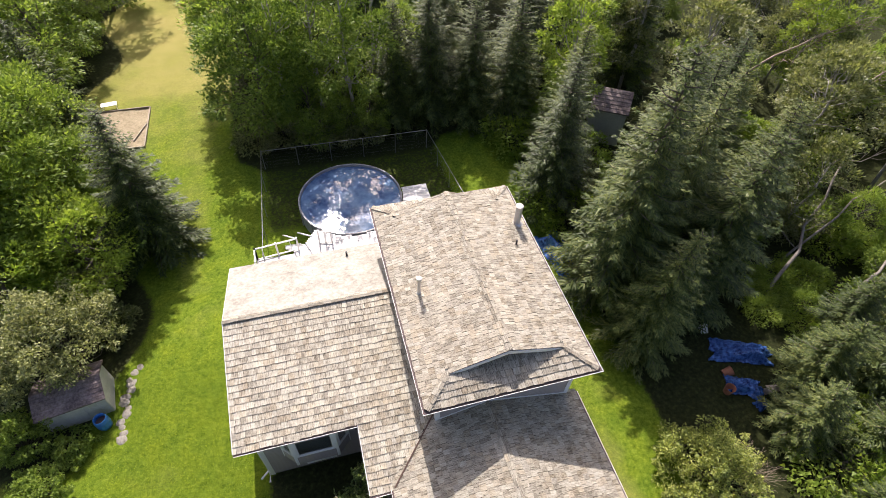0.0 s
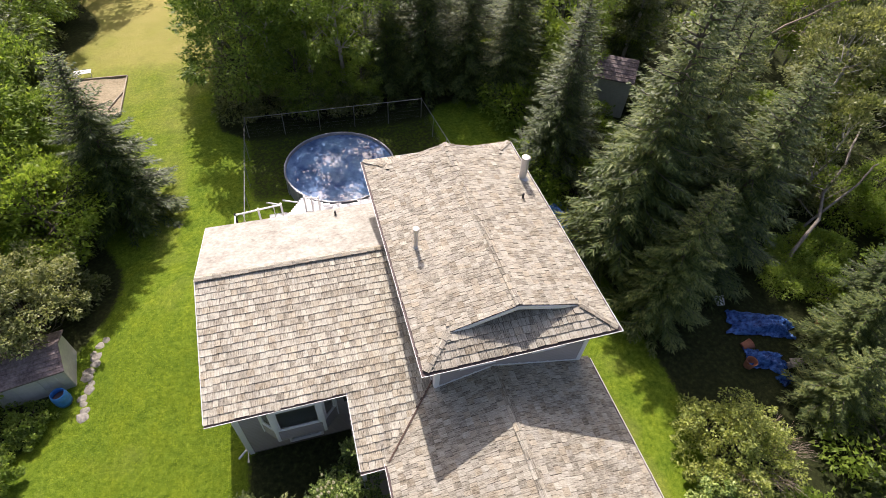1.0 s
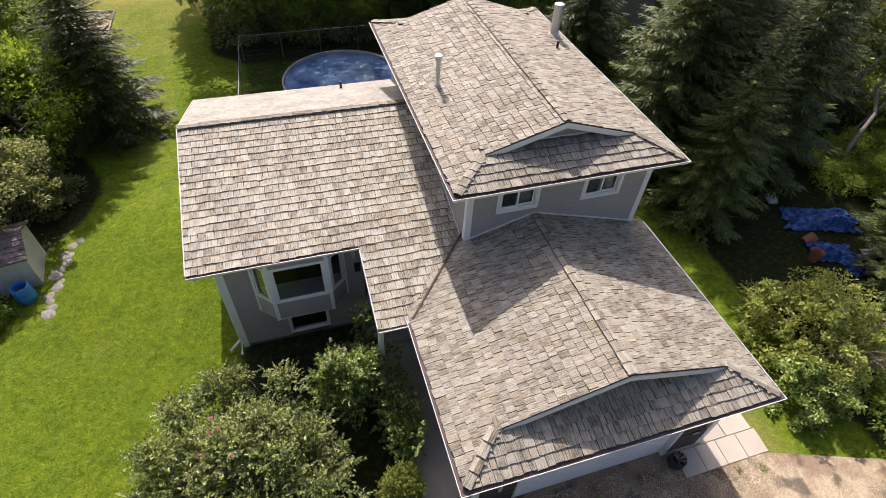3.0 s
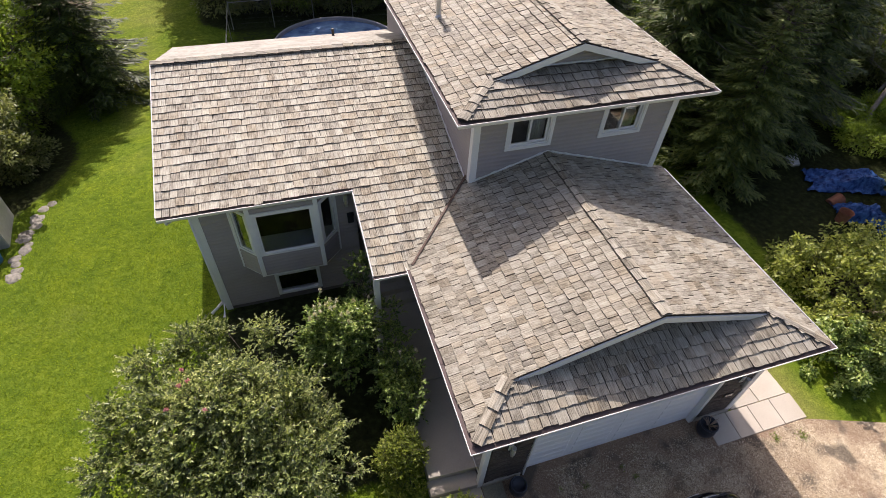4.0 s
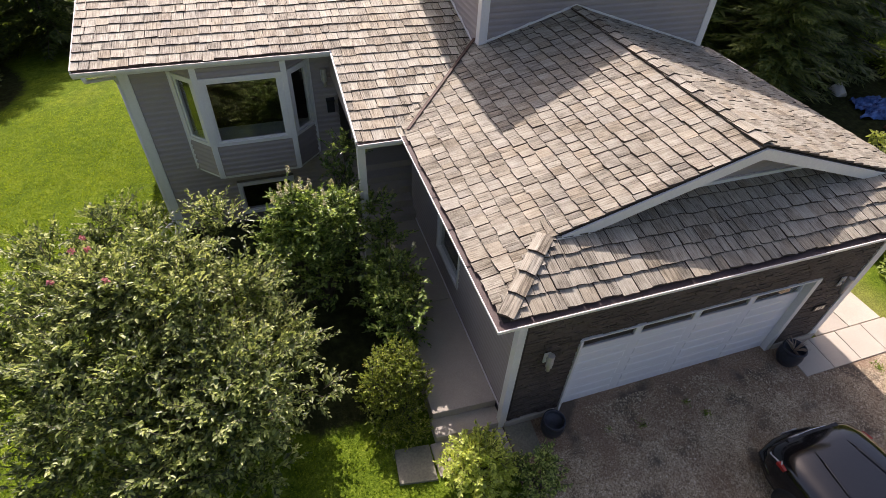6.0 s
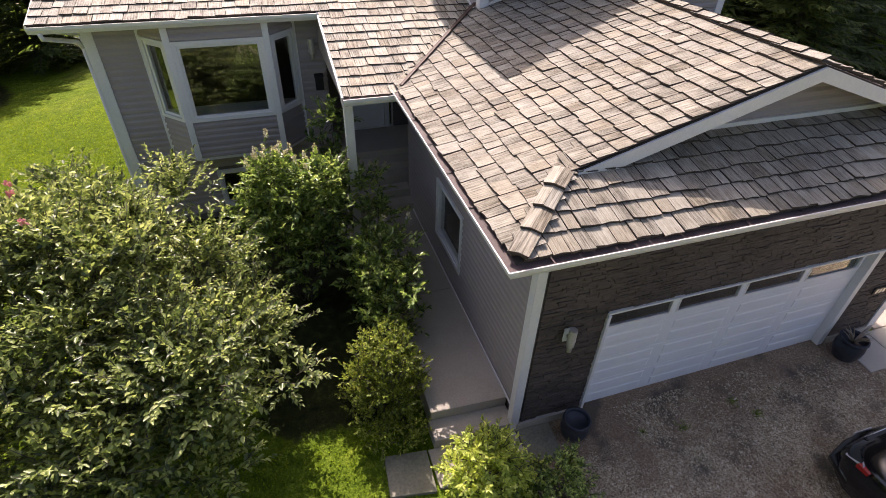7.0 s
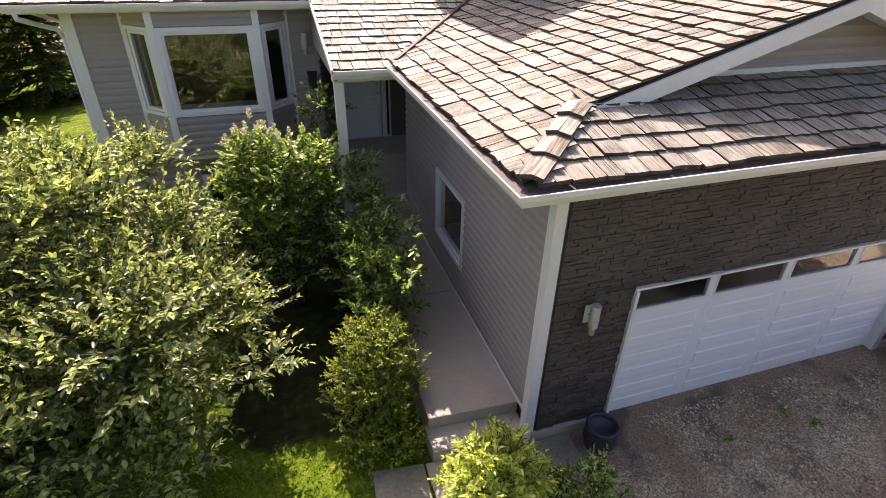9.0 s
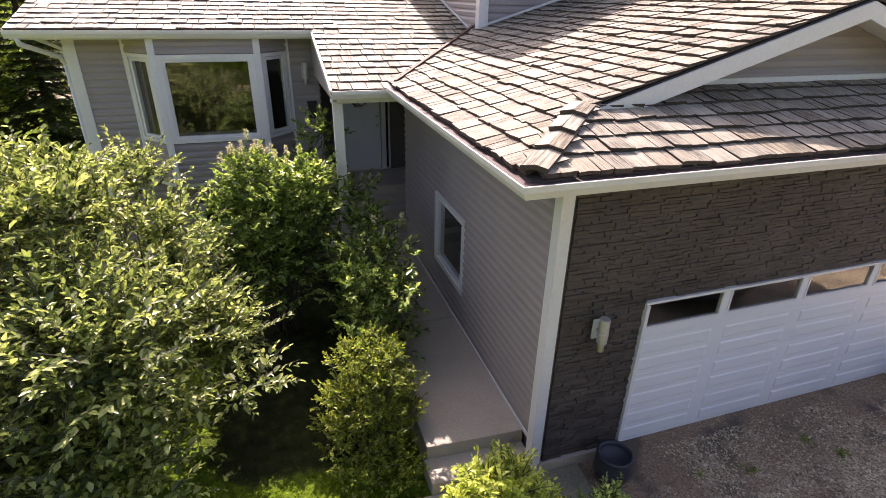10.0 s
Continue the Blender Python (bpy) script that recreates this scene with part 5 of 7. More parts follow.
def leaves(P, D, Nn, length, width, fold=0.25):
    """Pointed leaves: base P, direction D, normal Nn; each a folded rhombus."""
    D = unit(D)
    S = unit(np.cross(D, Nn))
    Nn = np.cross(S, D)
    L, W = np.asarray(length)[:, None], np.asarray(width)[:, None]
    mid = P + D * L * 0.45
    V = np.stack([P, mid + S * W * 0.5 + Nn * W * fold, P + D * L, mid - S * W * 0.5 + Nn * W * fold], 1).reshape(-1, 3)
    return V, np.arange(len(P) * 4).reshape(-1, 4)


def tri_leaves(P, D, Nn, length, width):
    """Small far leaves and needles sprays: one slim triangle each."""
    D = unit(D)
    S = unit(np.cross(D, Nn))
    L, W = np.asarray(length)[:, None], np.asarray(width)[:, None]
    V = np.stack([P - S * W * 0.5, P + S * W * 0.5, P + D * L], 1).reshape(-1, 3)
    return V, np.arange(len(P) * 3).reshape(-1, 3)


def fine_leaves(P, D, Nn, length, width, fold=0.22):
    """Near leaves: two halves folded along the midrib, with a rounded edge and a curved tip."""
    D = unit(D)
    S = unit(np.cross(D, Nn))
    Nn = np.cross(S, D)
    L, W = np.asarray(length)[:, None], np.asarray(width)[:, None]
    up = Nn * W * fold
    V = np.stack([P, P + D * L * 0.30 + S * W * 0.48 + up, P + D * L * 0.68 + S * W * 0.36 + up * 0.7, P + D * L - Nn * L * 0.12,
                  P + D * L * 0.68 - S * W * 0.36 + up * 0.7, P + D * L * 0.30 - S * W * 0.48 + up], 1).reshape(-1, 3)
    k = np.arange(len(P))[:, None] * 6
    return V, np.concatenate([k + np.array([[0, 1, 2, 3]]), k + np.array([[0, 3, 4, 5]])], 0)


def bough_leaves(rs, centres, radii, axes, per, size):
    """Leafy boughs: flattened pads whose leaves lie on the upper and outer side."""
    n = len(centres) * per
    c, rr, ax = np.repeat(centres, per, 0), np.repeat(radii, per), np.repeat(axes, per, 0)
    d = unit(rs.normal(size=(n, 3)) + np.array([0, 0, 0.55]) + ax * 0.6)
    rad = rr * rs.uniform(0.25, 1.0, n) ** 0.45
    lump = 1 + 0.35 * np.sin(d[:, 0] * 7 + c[:, 1] * 5) * np.sin(d[:, 1] * 7 + c[:, 2] * 5)
    P = c + d * (rad * lump)[:, None] * np.array([1, 1, 0.55])
    D = d * 0.9 + ax * 0.5 + rs.normal(size=(n, 3)) * 0.45 + np.array([0, 0, -0.25])
    Nn = unit(rs.normal(size=(n, 3)) * 0.5 + d * 0.4 + np.array([0, 0.25, 1.15]))
    L = size * rs.uniform(0.7, 1.35, n)
    return tri_leaves(P, D, Nn, L, L * rs.uniform(0.55, 0.8, n))


def crown_leaves(rs, clumps, radii, per, size, flat=0.35, gap=0.5):
    """Leaves gathered in clumps, facing mostly up and out."""
    n = len(clumps) * per
    c = np.repeat(clumps, per, 0)
    rr = np.repeat(radii, per)
    d = unit(rs.normal(size=(n, 3)))
    P = c + d * (rr * rs.uniform(gap, 1.0, n) ** 0.6)[:, None] * np.array([1, 1, 0.75])
    D = d * 0.8 + rs.normal(size=(n, 3)) * 0.6 + np.array([0, 0, -0.25])
    Nn = unit(rs.normal(size=(n, 3)) * 0.7 + d * 0.5 + np.array([0, 0, flat]))
    L = size * rs.uniform(0.65, 1.3, n)
    return fine_leaves(P, D, Nn, L, L * rs.uniform(0.45, 0.62, n))


def limb(mb, rs, a, b, r0, r1, wob=0.08, n=5, sides=6):
    a, b = np.array(a, float), np.array(b, float)
    pts, rad = [], []
    ln = np.linalg.norm(b - a)
    for i in range(n):
        t = i / (n - 1)
        p = a + (b - a) * t + (rs.normal(size=3) * wob * ln * math.sin(math.pi * t))
        p[2] += 0.08 * ln * math.sin(math.pi * t)
        pts.append(tuple(p))
        rad.append(r0 + (r1 - r0) * t)
    mb.tube(pts, rad, sides)


def broad_tree(seed, H, R, base, nclump, per, size, leaf, bark, name="tree", label="", trunk_r=0.14, category="tree"):
    rs = np.random.RandomState(seed)
    t = thing(name, label, category)
    zc, rz = (H + base) / 2, (H - base) / 2
    cl = []
    while len(cl) < nclump:
        d = rs.normal(size=3)
        d /= np.linalg.norm(d)
        rad = rs.uniform(0.45, 1.0) ** 0.4
        k = 1 + 0.34 * noise.noise(Vector((d[0] * 1.6 + seed, d[1] * 1.6, d[2] * 1.6)))
        taper = 1 - 0.28 * max(0, d[2])
        p = np.array([d[0] * R * rad * k * taper, d[1] * R * rad * k * taper, zc + d[2] * rz * rad * k])
        if p[2] > base * 0.8:
            cl.append(p)
    cl = np.array(cl)
    rad = (0.45 + 0.16 * R) * rs.uniform(0.7, 1.25, nclump)
    axes = unit(cl - np.array([0, 0, zc - rz * 0.3]))
    V, F = bough_leaves(rs, cl, rad, axes, per, size)
    mb = MB()
    top = (rs.normal() * 0.2, rs.normal() * 0.2, H * 0.86)
    limb(mb, rs, (0, 0, -0.3), top, trunk_r, trunk_r * 0.15, 0.02, 7, 8)
    for i in rs.choice(nclump, min(nclump, 16), False):
        h = min(cl[i][2] * 0.75, H * 0.7)
        limb(mb, rs, (top[0] * h / H, top[1] * h / H, max(h, base * 0.6)), cl[i], trunk_r * 0.32, 0.012, 0.06, 5, 5)
    part("trunk", mb, bark, t, smooth=True)
    c = new("crown", bulk_mesh("crown", V, F, leaf))
    c.parent = t
    return t


def spruce_tree(seed, H, R, label, dense=1.0):
    rs = np.random.RandomState(seed)
    t = thing("spruce_tree", label, "tree")
    mb = MB()
    limb(mb, rs, (0, 0, -0.3), (0, 0, H * 0.98), 0.028 * H * 0.55, 0.015, 0.004, 6, 8)
    Ps, Ds, Ns, Ls, Ws = [], [], [], [], []
    z = 0.05 * H
    while z < H * 0.985:
        f = z / H
        blen = R * (1 - f) ** 0.8 * (0.55 + 0.45 * min(1, f / 0.12)) + 0.10
        nb = max(4, int((5 + 6 * (1 - f)) * dense))
        a0 = rs.uniform(0, 6.28)
        for k in range(nb):
            a = a0 + 6.283 * k / nb + rs.normal() * 0.18
            L = blen * rs.uniform(0.68, 1.12)
            out = np.array([math.cos(a), math.sin(a), 0])
            side = np.array([-math.sin(a), math.cos(a), 0])
            rise = 0.55 * f - 0.12
            drop = 0.36 * (1 - f)
            m = max(4, int(L / 0.15))
            s = np.linspace(0.12, 1.0, m) + rs.uniform(-0.03, 0.03, m)
            zz = z + rs.normal() * 0.04 + L * (rise * s - drop * s ** 2 + 0.14 * s ** 4)
            pts = out[None] * (L * s)[:, None] + np.stack([np.zeros(m), np.zeros(m), zz], 1)
            if rs.rand() < 0.4:
                mb.tube([(0, 0, z), tuple(pts[m // 2]), tuple(pts[-1])], [0.02 + 0.008 * L, 0.014, 0.004], 4)
            for sg in (-1, 1):
                tl = np.minimum(L * 0.40 * (1.12 - s * 0.85), 0.58) * rs.uniform(0.7, 1.2, m) + 0.08
                d = out[None] * 0.8 + side[None] * sg * (0.72 + rs.normal(size=(m, 1)) * 0.15) + np.array([0, 0, -0.16]) + rs.normal(size=(m, 3)) * 0.10
                for w, (off, ln) in enumerate(((0.0, 1.0), (0.25, 0.62), (0.5, 0.5))):
                    dd = d + rs.normal(size=(m, 3)) * 0.12 + (side[None] * sg * 0.5 * (1 if w == 1 else -1.6) if w else 0) + np.array([0, 0, -0.12 * w])
                    Ps.append(pts + unit(d) * (tl * off)[:, None])
                    Ds.append(dd)
                    Ns.append(np.tile([0, 0, 1.0], (m, 1)) + rs.normal(size=(m, 3)) * 0.30)
                    Ls.append(tl * ln)
                    Ws.append(0.045 + 0.075 * tl)
            Ps.append(pts[-2:-1])
            Ds.append(out[None] + np.array([[0, 0, 0.1]]))
            Ns.append(np.array([[0, 0, 1.0]]))
            Ls.append(np.array([0.25 + 0.1 * L]))
            Ws.append(np.array([0.09]))
        z += 0.20 + 0.16 * (1 - f) * rs.uniform(0.8, 1.2)
    P, D, N_, L_, W_ = (np.concatenate(q) for q in (Ps, Ds, Ns, Ls, Ws))
    V, F = tri_leaves(P, D, N_, L_, W_)
    part("trunk", mb, M_BARK, t, smooth=True)
    c = new("crown", bulk_mesh("crown", V, F, M_NEEDLE))
    c.parent = t
    return t


def plant(t, x, y, s=1.0, turn=None, sz=1.0, first=False):
    r = rng.uniform(0, 360) if turn is None else turn
    m = pose(x, y, ground_z(x, y), rng.uniform(-2, 2), rng.uniform(-2, 2), r) @ Matrix.Diagonal((s, s, s * sz, 1))
    if first:
        t.matrix_basis = m
        return t
    return copy_thing(t, m)


SPR = [spruce_tree(11, 12.5, 3.0, "tall dark green spruce with drooping branches", 0.85),
       spruce_tree(12, 10.0, 2.5, "dark green spruce with dense whorled branches"),
       spruce_tree(13, 6.5, 2.1, "small bushy blue-green spruce", 1.1)]
BRD = [broad_tree(21, 9.5, 3.4, 0.8, 95, 150, 0.19, M_LEAF, M_BARK, label="full leafy green broadleaf tree"),
       broad_tree(22, 8.0, 3.0, 0.5, 85, 150, 0.18, M_LEAF, M_BARK, label="dense green broadleaf tree at the wood edge"),
       broad_tree(23, 12.0, 2.2, 3.8, 56, 110, 0.2, M_LEAF, M_BIRCH, label="tall slim poplar with a pale trunk"),
       broad_tree(24, 10.5, 2.2, 1.5, 66, 130, 0.18, M_LEAF_ASPEN, M_BIRCH, label="bright yellow-green young aspen tree"),
       broad_tree(25, 2.4, 1.7, 0.1, 28, 85, 0.18, M_LEAF_DULL, M_BARK, "shrub", "olive green wild shrub of the undergrowth", 0.04, "shrub"),
       broad_tree(26, 9.0, 2.3, 2.4, 50, 100, 0.205, M_LEAF_DULL, M_BIRCH, label="thin olive poplar with sparse leaves"),
       broad_tree(27, 2.0, 1.8, 0.1, 28, 85, 0.18, M_LEAF_ASPEN, M_BARK, "shrub", "bright green sunlit shrub of the undergrowth", 0.04, "shrub"),
       broad_tree(28, 10.5, 2.3, 2.2, 38, 150, 0.17, M_LEAF, M_BIRCH, label="thin open-crowned poplar with gaps between its boughs"),
       broad_tree(29, 8.5, 2.7, 0.4, 70, 100, 0.22, M_LEAF_DULL, M_BIRCH, label="dense olive green poplar of the deep wood"),
       broad_tree(30, 6.0, 2.8, 0.3, 84, 160, 0.165, M_LEAF_ASPEN, M_BARK, label="bushy bright green broadleaf tree beside the lawn")]
USED = set()


def stand(src, x, y, s=1.0, sz=1.0):
    if src.name not in USED:
        USED.add(src.name)
        return plant(src, x, y, s, None, sz, True)
    return plant(src, x, y, s, None, sz)


# beside the house, right
for x, y, k, s, sz in ((12.5, 19.2, 1, 1.12, 0.92), (15.0, 15.0, 0, 1.0, 0.98), (16.2, 13.4, 0, 1.05, 0.95), (17.4, 11.2, 1, 1.15, 0.92), (12.9, 8.6, 1, 0.85, 0.95), (12.7, 12.2, 1, 1.22, 1.15), (14.0, 12.8, 1, 0.95, 0.95), (17.2, 16.6, 0, 1.0, 0.95), (15.6, 9.8, 2, 1.05, 0.95),
                       (20.0, 4.6, 2, 0.95, 0.85), (22.2, 3.4, 2, 1.1, 0.95), (17.6, 2.4, 2, 0.9, 0.8), (19.8, 0.8, 2, 1.0, 0.9), (22.6, 0.2, 2, 1.0, 1.0), (23.4, 6.4, 2, 0.9, 0.9), (17.6, -1.4, 2, 0.85, 0.75), (14.8, 23.5, 1, 0.95, 1.0), (22.5, 18.5, 0, 0.85, 0.95), (20.6, 20.6, 0, 0.8, 0.9), (19.4, 17.4, 0, 0.95, 0.95), (21.6, 14.2, 1, 1.0, 0.95), (24.6, 15.4, 0, 0.8, 0.85), (24.8, 21.6, 0, 0.85, 0.9)):
    stand(SPR[k], x, y, s, sz)
# behind the pool
for x, y, k, s, sz in ((5.0, 31.2, 0, 0.9, 0.85), (7.8, 30.6, 0, 1.0, 0.9), (10.4, 29.2, 0, 0.9, 0.9), (13.0, 28.0, 1, 1.0, 1.0), (9.5, 36, 0, 1.05, 1.05), (15.5, 33, 0, 1.0, 1.0), (5.2, 38, 0, 1.0, 1.0), (18.5, 38, 0, 1.0, 1.0), (24, 31, 0, 0.9, 1.0)):
    stand(SPR[k], x, y, s, sz)
for x, y, k, s in ((-4.2, 31.4, 0, 1.05), (-2.4, 30.8, 7, 1.08), (-0.2, 31.4, 7, 1.12), (2.0, 30.8, 7, 1.1), (4.0, 31.6, 7, 1.05), (-1.0, 30.0, 1, 0.66), (1.0, 30.2, 1, 0.62), (3.2, 30.0, 1, 0.68), (-2.8, 33.6, 1, 0.85), (1.2, 35.0, 1, 0.8), (-1.6, 36.0, 1, 0.85), (-4.2, 38.0, 0, 1.15), (0.6, 38.5, 0, 1.1), (-2.2, 44, 1, 1.4), (16.6, 27.2, 3, 1.0), (19.4, 31.5, 2, 1.05), (-3.6, 51, 0, 1.2)):
    stand(BRD[k], x, y, s)
# across the lawn, left
for x, y, k, s in ((-14.0, 20.2, 9, 1.0), (-17.0, 17.6, 9, 0.9), (-16.6, 23.2, 9, 1.05), (-14.2, 24.6, 1, 0.7), (-16.4, 27.4, 0, 0.9), (-17.5, 24.0, 0, 1.0), (-20.5, 20.5, 0, 1.0), (-19.6, 30, 0, 1.0), (-20.6, 37, 0, 1.1), (-19.8, 43, 0, 1.0), (-18.8, 49, 1, 1.25), (-17.5, 55, 0, 1.15), (-23.5, 27, 2, 1.0), (-25, 34, 0, 1.1), (-25, 42, 0, 1.1), (-23, 52, 0, 1.1), (-19.6, 15.0, 1, 0.8)):
    stand(BRD[k], x, y, s)
stand(SPR[1], -11.1, 22.2, 1.08, 0.85)
stand(SPR[2], -17.2, 33.5, 1.2, 1.2)
# beyond the front lawn
for x, y, k, s in ((-8.2, -13.5, 9, 0.6), (-5.2, -15.0, 9, 0.7), (-2.6, -13.2, 9, 0.5), (-11.0, -14.0, 9, 0.7), (-0.4, -15.5, 9, 0.65), (-6.6, -10.5, 4, 0.9), (-3.8, -11.2, 4, 0.7), (-9.8, -10.8, 4, 1.0)):
    stand(BRD[k], x, y, s)
for x, y, k, s in ((-13.5, -19.0, 0, 1.0), (-9.0, -21.5, 1, 1.1), (-5.0, -19.5, 0, 0.9), (-17.5, -15.5, 1, 1.0), (-21.0, -10.0, 0, 1.0)):
    stand(BRD[k], x, y, s)
# deep wood
rw = random.Random(91)
n_deep = 0
while n_deep < 64:
    x, y = rw.uniform(20, 48), rw.uniform(0, 52)
    if x < 25 and y < 24:
        continue
    n_deep += 1
    stand(BRD[rw.choice((8, 2, 8, 3, 5, 8, 1))], x, y, rw.uniform(0.75, 1.05))
for _ in range(16):
    x, y = rw.uniform(-6, 20), rw.uniform(42, 62)
    stand(rw.choice((BRD[0], BRD[2], BRD[2])), x, y, rw.uniform(0.9, 1.1))
for _ in range(9):
    stand(BRD[0], rw.uniform(-22, -3), rw.uniform(64, 74), rw.uniform(0.9, 1.1))
n_shrub = 0
while n_shrub < 70:
    x, y = rw.uniform(11.5, 36), rw.uniform(-2, 34)
    if (10 < x < 21 and 2.5 < y < 13) or (17 < x < 21 and 20 < y < 26):
        continue
    n_shrub += 1
    stand(BRD[rw.choice((4, 6, 6))], x, y, rw.uniform(0.6, 1.15))
for _ in range(22):
    x, y = rw.uniform(-6.5, 16), rw.uniform(29, 36)
    stand(BRD[4], x, y, rw.uniform(0.5, 1.0))
for _ in range(24):
    y = rw.uniform(15, 55)
    stand(BRD[4], lawn_left(y) - rw.uniform(1.2, 5), y, rw.uniform(0.5, 1.0))


for _ in range(16):
    stand(BRD[6], rw.uniform(20.5, 27), rw.uniform(6.2, 11), rw.uniform(0.35, 0.6))


def bare_trunk(a, b, r, label, twigs, seed, mat):
    rs = np.random.RandomState(seed)
    t = thing("dead_trunk", label, "dead tree")
    mb = MB()
    limb(mb, rs, a, b, r, r * 0.35, 0.012, 8, 8)
    part("trunk", mb, mat, t, smooth=True)
    a, b = np.array(a), np.array(b)
    for k in range(twigs):
        s = rs.uniform(0.35, 1.0)
        p = a + (b - a) * s
        q = p + rs.normal(size=3) * np.array([0.9, 0.9, 0.6]) + (b - a) / np.linalg.norm(b - a) * rs.uniform(0.3, 1.4)
        mb = MB()
        limb(mb, rs, p, q, r * 0.3, 0.006, 0.07, 5, 5)
        for _ in range(3):
            limb(mb, rs, p + (q - p) * rs.uniform(0.4, 0.9), q + rs.normal(size=3) * 0.45, r * 0.12, 0.004, 0.06, 4, 4)
        part("branch", mb, mat, t, smooth=True)


bare_trunk((20.8, 8.8, 0.0), (30.0, 15.6, 4.4), 0.11, "grey dead trunk leaning through the undergrowth", 5, 1, M_SNAG)
bare_trunk((22.2, 6.4, 0.0), (29.5, 9.6, 3.0), 0.12, "grey fallen trunk lying in tall weeds", 3, 2, M_SNAG)
bare_trunk((23.6, 11.2, 0.0), (31.0, 13.0, 4.8), 0.08, "thin dead trunk leaning over shrubs", 5, 3, M_SNAG)
bare_trunk((30.0, 27.0, 1.0), (37.5, 25.0, 7.0), 0.10, "bare grey tree top with dry branches", 22, 4, M_DEADWOOD)
bare_trunk((33.0, 22.0, 1.0), (40.0, 21.0, 6.0), 0.10, "bare dry tree leaning among poplars", 18, 5, M_DEADWOOD)
for k, (x, y, hh) in enumerate(((23.3, 30.0, 12), (30.5, 33.0, 13), (27.0, 36.0, 13), (34.0, 36, 13), (21.6, 37.5, 13), (36, 30, 12))):
    bare_trunk((x, y, -0.2), (x + 0.4, y + 0.3, hh), 0.16, "tall pale poplar trunk in the wood", 5, 20 + k, M_BIRCH)


def garden_shrub(name, seed, x, y, R, H, n, per, size, leaf, label, base=0.05, flowers=None, spread=0.15, dry=0):
    """A many-stemmed shrub: arching stems that carry clumps of leaves."""
    rs = np.random.RandomState(seed)
    t = thing(name, label, "shrub")
    mb = MB()
    cl = []
    rad_c = []
    for i in range(n):
        d = rs.normal(size=3)
        d /= np.linalg.norm(d)
        d[2] = abs(d[2]) * 1.0 - 0.12
        k = 1 + 0.42 * noise.noise(Vector((d[0] * 2.4 + seed, d[1] * 2.4, d[2] * 2.4))) + 0.2 * noise.noise(Vector((d[0] * 6 + seed, d[1] * 6, d[2] * 6)))
        shoot = rs.rand() < 0.10
        rad = rs.uniform(0.94, 1.06) if shoot else rs.uniform(0.35, 1.0) ** 0.45
        p = np.array([d[0] * R * rad * k, d[1] * R * rad * k, H * (base + 0.12) + d[2] * H * (0.86 - base) * rad * k])
        p[2] = max(p[2], 0.06 * H)
        cl.append(p)
        rad_c.append((0.45 if shoot else rs.uniform(0.65, 1.35)) * R * spread)
        if i % 3 == 0 or shoot:
            limb(mb, rs, (d[0] * R * 0.12, d[1] * R * 0.12, -0.05), p, 0.010 + 0.004 * R, 0.004, 0.05, 6, 5)
    cl = np.array(cl)
    V, F = crown_leaves(rs, cl, np.array(rad_c), per, size, 0.75, 0.3)
    part("stem", mb, M_BARK, t, "tangle of thin woody stems", smooth=True)
    c = new("foliage", bulk_mesh("foliage", V, F, leaf))
    c.parent = t
    if dry:
        mb = MB()
        for _ in range(dry):
            a = rs.uniform(-2.6, 0.4)
            d = np.array([math.cos(a), math.sin(a), rs.uniform(0.2, 0.75)])
            p = d * np.array([R, R, H]) * 0.5
            q = d * np.array([R, R, H]) * rs.uniform(0.85, 1.08)
            limb(mb, rs, p, q, 0.012, 0.004, 0.08, 5, 4)
            for _ in range(3):
                limb(mb, rs, p + (q - p) * rs.uniform(0.3, 0.9), q + rs.normal(size=3) * 0.25, 0.006, 0.003, 0.08, 4, 3)
        part("dry_twig_tangle", mb, M_DEADWOOD, t, "bare dry brown twigs", smooth=True)
    if flowers:
        mat, count = flowers
        top = cl[np.argsort(-(cl[:, 2] + rs.uniform(0, 0.5 * H, n)))[:count]]
        Vf, Ff = crown_leaves(rs, top + np.array([0, 0, R * spread]), np.full(len(top), 0.035), 18, 0.042, 0.4, 0.2)
        fl = new("blossom", bulk_mesh("blossom", Vf, Ff, mat))
        fl.parent = t
    t.matrix_basis = pose(x, y, ground_z(x, y))
    return t


